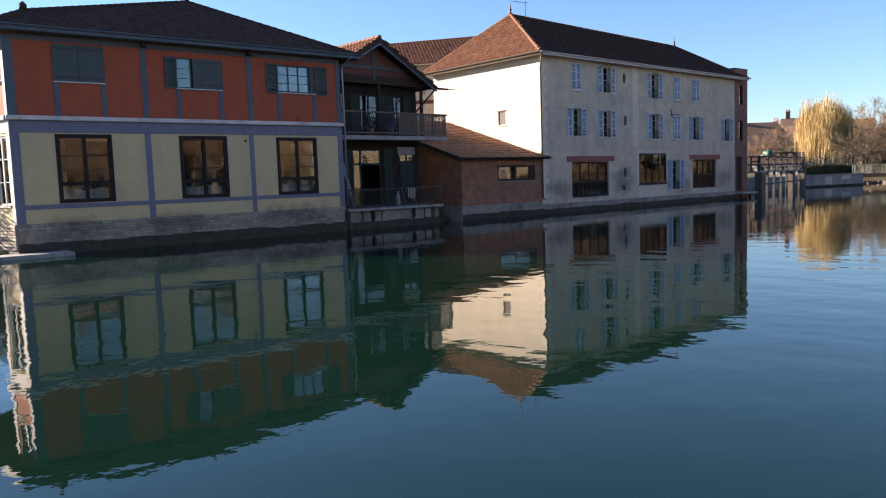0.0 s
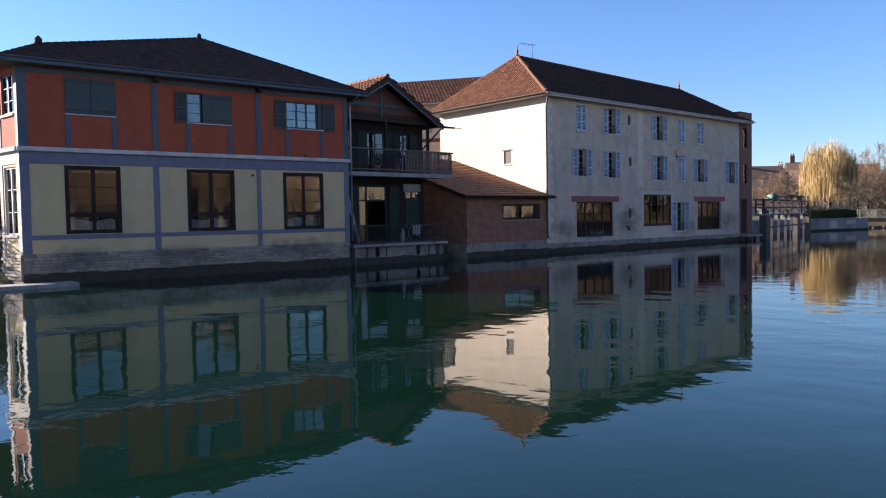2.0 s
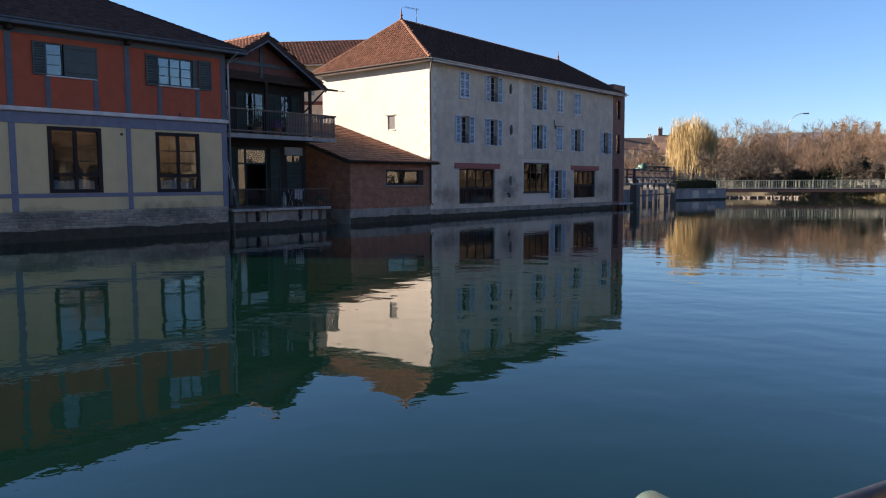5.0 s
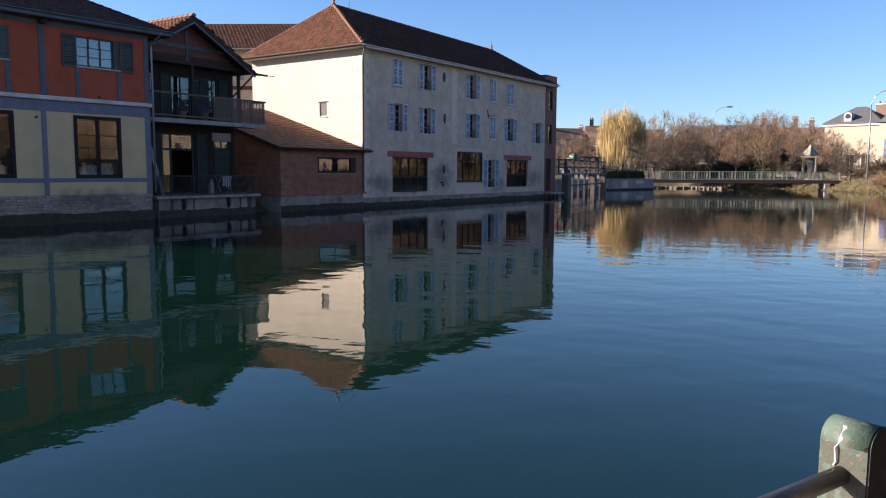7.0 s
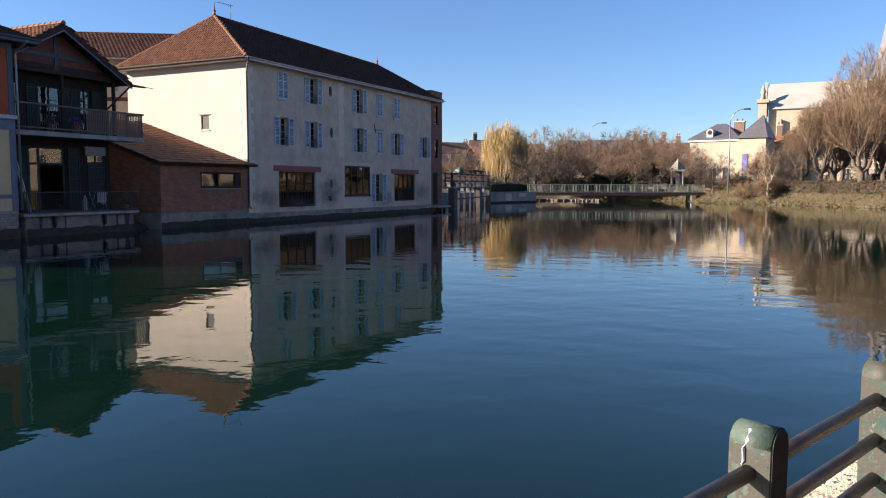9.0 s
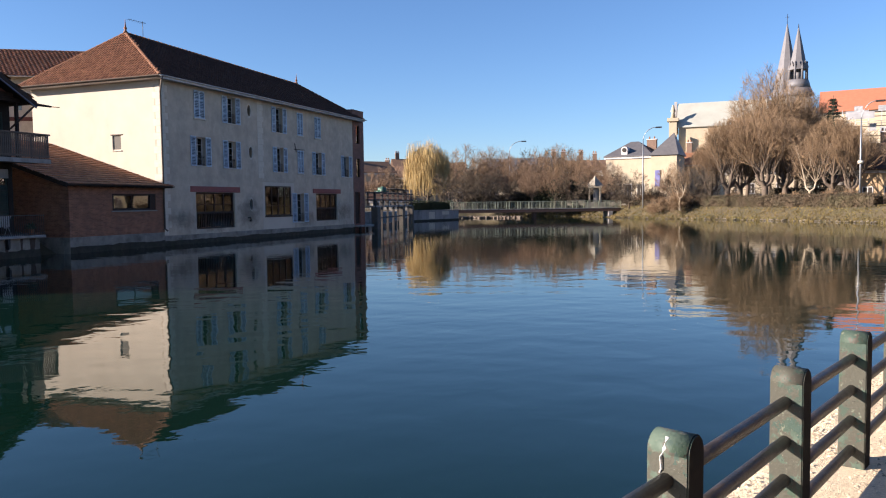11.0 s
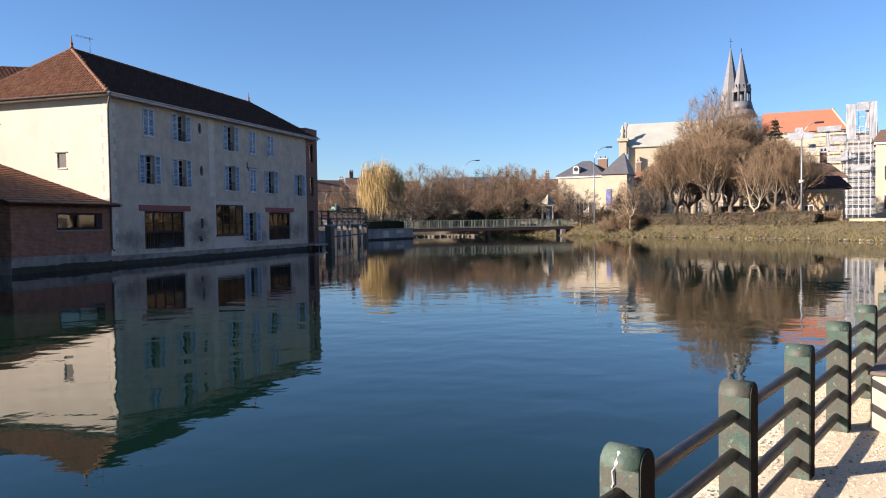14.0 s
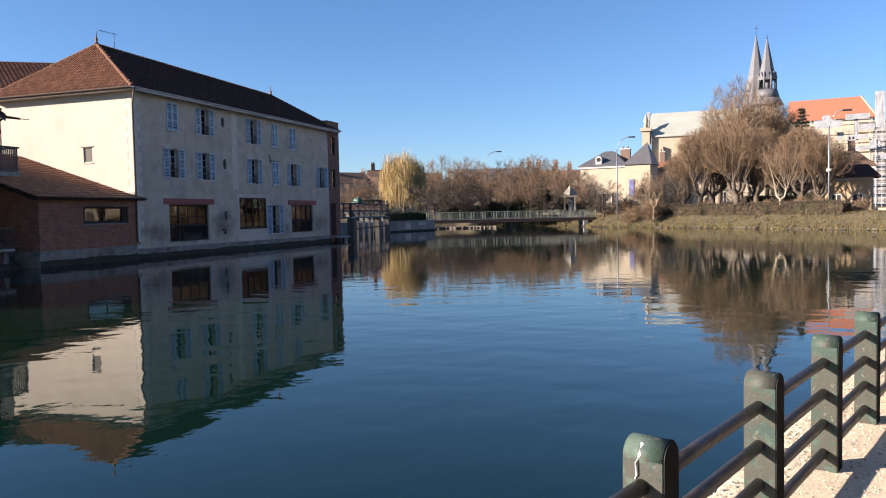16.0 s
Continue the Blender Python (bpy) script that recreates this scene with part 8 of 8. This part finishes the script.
M_POLE = mat("galvanised_scaffold_tube", (0.50, 0.50, 0.50), (0.42, 0.42, 0.42), 2.0, 0.5, 0.0)
rnd = random.Random(4)
mp = mesh_from("standard", one_box(-0.04, 0.04, -0.04, 0.04, 0, 1.0), M_POLE)
XS = [sx(-55.4) + 2.4 * k for k in range(8)]
XR = [sx(-58.2) + 2.2 * k for k in range(5)]
for xs_, top, y0 in ((XS, 2.15 + 180 * 0.102, 0.0), (XR, 2.15 + 180 * 0.102, -2.5)):
    for x in xs_:
        for yy in (y0, y0 + 1.2):
            shared("standard", mp, sc, Matrix.Translation((x, yy, 1.2)) @ Matrix.Diagonal((1, 1, top - 1.2 + rnd.uniform(0, 0.8), 1)))
    ml = mesh_from("ledger", one_box(xs_[0], xs_[-1], -0.03, 0.03, -0.03, 0.03), M_POLE)
    md = mesh_from("scaffold_board", one_box(xs_[0], xs_[-1], 0.05, 1.15, -0.04, 0.04), M_GREYWOOD)
    z = 3.2
    while z < top:
        shared("scaffold_board", md, sc, Matrix.Translation((0, y0, z)))
        for q in (0.5, 1.0):
            shared("ledger", ml, sc, Matrix.Translation((0, y0, z + q)))
        z += 2.0
xt0, xt1 = sx(-59.25), sx(-60.6)
for x in (xt0, (xt0 + xt1) / 2, xt1):
    shared("standard", mp, sc, Matrix.Translation((x, -3, 1.2)) @ Matrix.Diagonal((1.6, 1.6, 2.15 + 180 * 0.1285 - 1.2, 1)))
for k in range(12):
    z = 2.5 + 2.0 * k
    shared("ledger", mesh_from("ledger", one_box(xt0, xt1, -3.03, -2.97, -0.04, 0.04), M_POLE), sc, Matrix.Translation((0, 0, z)))


def sheet(x0, x1, z0, z1, y, seed):
    r = random.Random(seed)
    bm = bmesh.new()
    n, m = 10, 8
    g = [[bm.verts.new((x0 + (x1 - x0) * i / n, y + r.uniform(-0.08, 0.08), z0 + (z1 - z0) * k / m)) for k in range(m + 1)] for i in range(n + 1)]
    for i in range(n):
        for k in range(m):
            bm.faces.new((g[i][k], g[i + 1][k], g[i + 1][k + 1], g[i][k + 1])).smooth = True
    part("sheeting", bm, M_SHEET, sc, "torn white sheeting")


T = 2.15
sheet(sx(-55.6), sx(-56.9), T + 180 * 0.0955, T + 180 * 0.1015, -0.3, 1)
sheet(sx(-56.1), sx(-56.6), T + 180 * 0.101, T + 180 * 0.107, -0.2, 2)
sheet(sx(-57.0), sx(-57.4), T + 180 * 0.078, T + 180 * 0.086, -0.3, 3)
sheet(sx(-58.0), sx(-58.25), T + 180 * 0.075, T + 180 * 0.103, -2.8, 4)
sheet(sx(-59.2), sx(-59.6), T + 180 * 0.104, T + 180 * 0.128, -3.2, 5)
sheet(sx(-60.3), sx(-60.6), T + 180 * 0.100, T + 180 * 0.128, -3.2, 6)
sheet(sx(-58.9), sx(-59.5), T + 180 * 0.062, T + 180 * 0.075, -2.8, 7)
for k, (a0, a1, t0, t1) in enumerate(((-55.7, -57.3, 0.0905, 0.0985), (-57.5, -58.9, 0.0985, 0.1045), (-58.3, -59.2, 0.086, 0.0925), (-57.6, -58.8, 0.076, 0.0805), (-58.0, -59.3, 0.064, 0.068), (-59.25, -59.75, 0.088, 0.1275), (-60.5, -60.95, 0.088, 0.129), (-59.8, -60.5, 0.1195, 0.129), (-59.5, -60.6, 0.052, 0.058))):
    sheet(sx(a0), sx(a1), T + 180 * t0, T + 180 * t1, -3.3 - 0.05 * k, 20 + k)

# ---- low buildings on the right bank ----
bh = plain_house("brown_house", facing(-57.4, 112), -2.8, 3.4, 9.0, 1.3, 7.4, 9.6, M_LIMEWALL, M_FARTILE, "stone house with brown mansard roof behind trees", 2.2, [(-1.5, 2.6, 1, 1.6), (1.2, 2.6, 1, 1.6)], [(0.9, 4.5, 9.0, 11.0)])
plain_house("garden_pavilion", facing(-57.3, 100), -1.8, 3.0, 5.0, 1.3, 5.6, 7.1, mat("ochre_render", (0.42, 0.30, 0.17), (0.36, 0.25, 0.14), 1.0, 0.9, 0.1), M_TILEBROWN, "ochre low house with wide dark eaves", 1.2, [(-0.6, 2.0, 0.9, 1.5), (1.6, 2.0, 0.9, 1.5)], over=0.9)
plain_house("sunlit_annex", facing(-55.9, 104), -1.6, 1.8, 4.0, 1.3, 4.4, 5.2, M_QUOIN, M_TILEBROWN, "low cream annex in full sun", 0.4)
plain_house("cream_house", facing(-62.4, 112), -2.9, 9.0, 8.0, 1.3, 11.8, 13.6, M_LIMEWALL, M_FARTILE, "cream rendered house in full sun", 0.8, [(-1.4, 3.0, 1, 1.8), (-1.4, 6.8, 1, 1.8), (1.6, 3.0, 1, 1.8), (1.6, 6.8, 1, 1.8)])
plain_house("far_cream_house", facing(-49.5, 150), -6, 8, 8.0, 1.3, 7.4, 9.4, M_LIMEWALL, M_SLATE, "cream house glimpsed behind the trees", 1.0, [(-4 + 2.4 * k, 3.4, 1, 1.8) for k in range(5)])
bm = bmesh.new()
x0, x1 = 0.0, 9.0
box(bm, x0, x1, 0, 0.5, 1.0, 1.97)
bev(bm, 0.05)
solo("low_wall", bm, M_LIMEWALL, facing(-59.4, 82), "low pale stone wall on the bank", "wall", kind="structure")

# ---- ridge of trees and roofs far off ----
V, F = [], []
rnd = random.Random(21)
for _ in range(5200):
    az = rnd.uniform(-66, 45)
    d = rnd.uniform(255, 300)
    x, y = at(az, d)
    hh = 6.0 + 3.5 * noise.noise(Vector((az * 0.4, 0, 0))) + 2.0 * noise.noise(Vector((az * 1.7, 4, 0)))
    z = 2.5 + rnd.random() ** 0.6 * hh
    e1 = Vector((rnd.gauss(0, 1), rnd.gauss(0, 1), rnd.gauss(0, 1))).normalized() * 0.9
    e2 = Vector((rnd.gauss(0, 1), rnd.gauss(0, 1), rnd.gauss(0, 1))).normalized() * 0.6
    i = len(V)
    c = Vector((x, y, z))
    V += [c - e1, c + e2, c + e1, c - e2]
    F.append((i, i + 1, i + 2, i + 3))
tagged(new("far_woods", data_mesh("far_woods", V, F, M_TWIG)), "distant brown leafless woods", "woods", kind="stuff")

# ---- the near bank behind the viewpoint, seen in the window panes ----
M_STREETWALL = mat("grey_ochre_street_render", (0.38, 0.32, 0.225), (0.31, 0.26, 0.18), 0.6, 0.9, 0.1, 15, c3=(0.17, 0.14, 0.10), big=0.6)
for k, (x, y, t) in enumerate([(34, -6, 28), (58, 3, 24), (12, -20, 24), (84, 14, 30), (104, 36, 60), (97, 21, 78)]):
    plain_house("street_house", pose(x, y, 0, 0, 0, t + 180), -11, 11, 9, 0.4, 8.5, 12.0, M_STREETWALL, M_FARTILE, "sunlit ochre street house behind the path", 1.0, [(-9 + 3 * i, z, 1.1, 1.9) for i in range(7) for z in (1.8, 5.2)], [(-6, 4.5, 11, 13)])
for k, (x, y) in enumerate([(13, 1.0), (21, 4.0), (29, 7.0), (38, 10), (48, 14), (-2, -8), (33, 4.5), (43, 7.5), (54, 12.0), (25, 1.5), (60, 17.0)]):
    place_tree("street_tree", ROUND[k % 4], x, y - 3.5, 0.45, 70 * k, 0.9 + 0.12 * (k % 4), "bare tree beside the riverside path", group="path trees")
plain_house("neighbour_house", facing(36.0, 55, turn=20), -4.4, 5.2, 8, 0.6, 5.0, 7.0, M_WHITE, M_TILEBROWN, "low neighbouring house with brown tile roof", 0.0, [(-1, 2.2, 1, 1.5)])


# ---- coursed stones of the plinth ----
def build_stones():
    rnd = random.Random(8)
    kinds = []
    for k in range(8):
        L, H = (0.30, 0.38, 0.44, 0.50, 0.36, 0.42, 0.56, 0.33)[k], 0.118
        bm = bmesh.new()
        box(bm, 0.006, L - 0.006, -0.05, 0.03, 0.006, H - 0.006)
        for v in bm.verts:
            v.co += Vector((rnd.uniform(-0.004, 0.004), rnd.uniform(-0.008, 0.008), rnd.uniform(-0.004, 0.004)))
        bev(bm, 0.008)
        kinds.append((L, mesh_from("stone", bm, M_STONE)))
    z = 0.30
    while z < 1.14:
        x = 0.05 - rnd.uniform(0, 0.2)
        while x < A_LEN - 0.1:
            L, me = rnd.choice(kinds)
            if x + L > A_LEN + 0.05:
                break
            if x > 0:
                shared("stone", me, plinth, Matrix.Translation((x, 0, z)))
            x += L
        z += 0.121
    # the sunny end
    z = 0.18
    while z < 1.14:
        y = 0.02
        while y < 1.75:
            L, me = rnd.choice(kinds[:4])
            shared("stone", me, plinth, END_A @ Matrix.Translation((y + L, 0.045, z)) @ Matrix.Rotation(radians(180), 4, "Z"))
            y += L
        z += 0.121


build_stones()
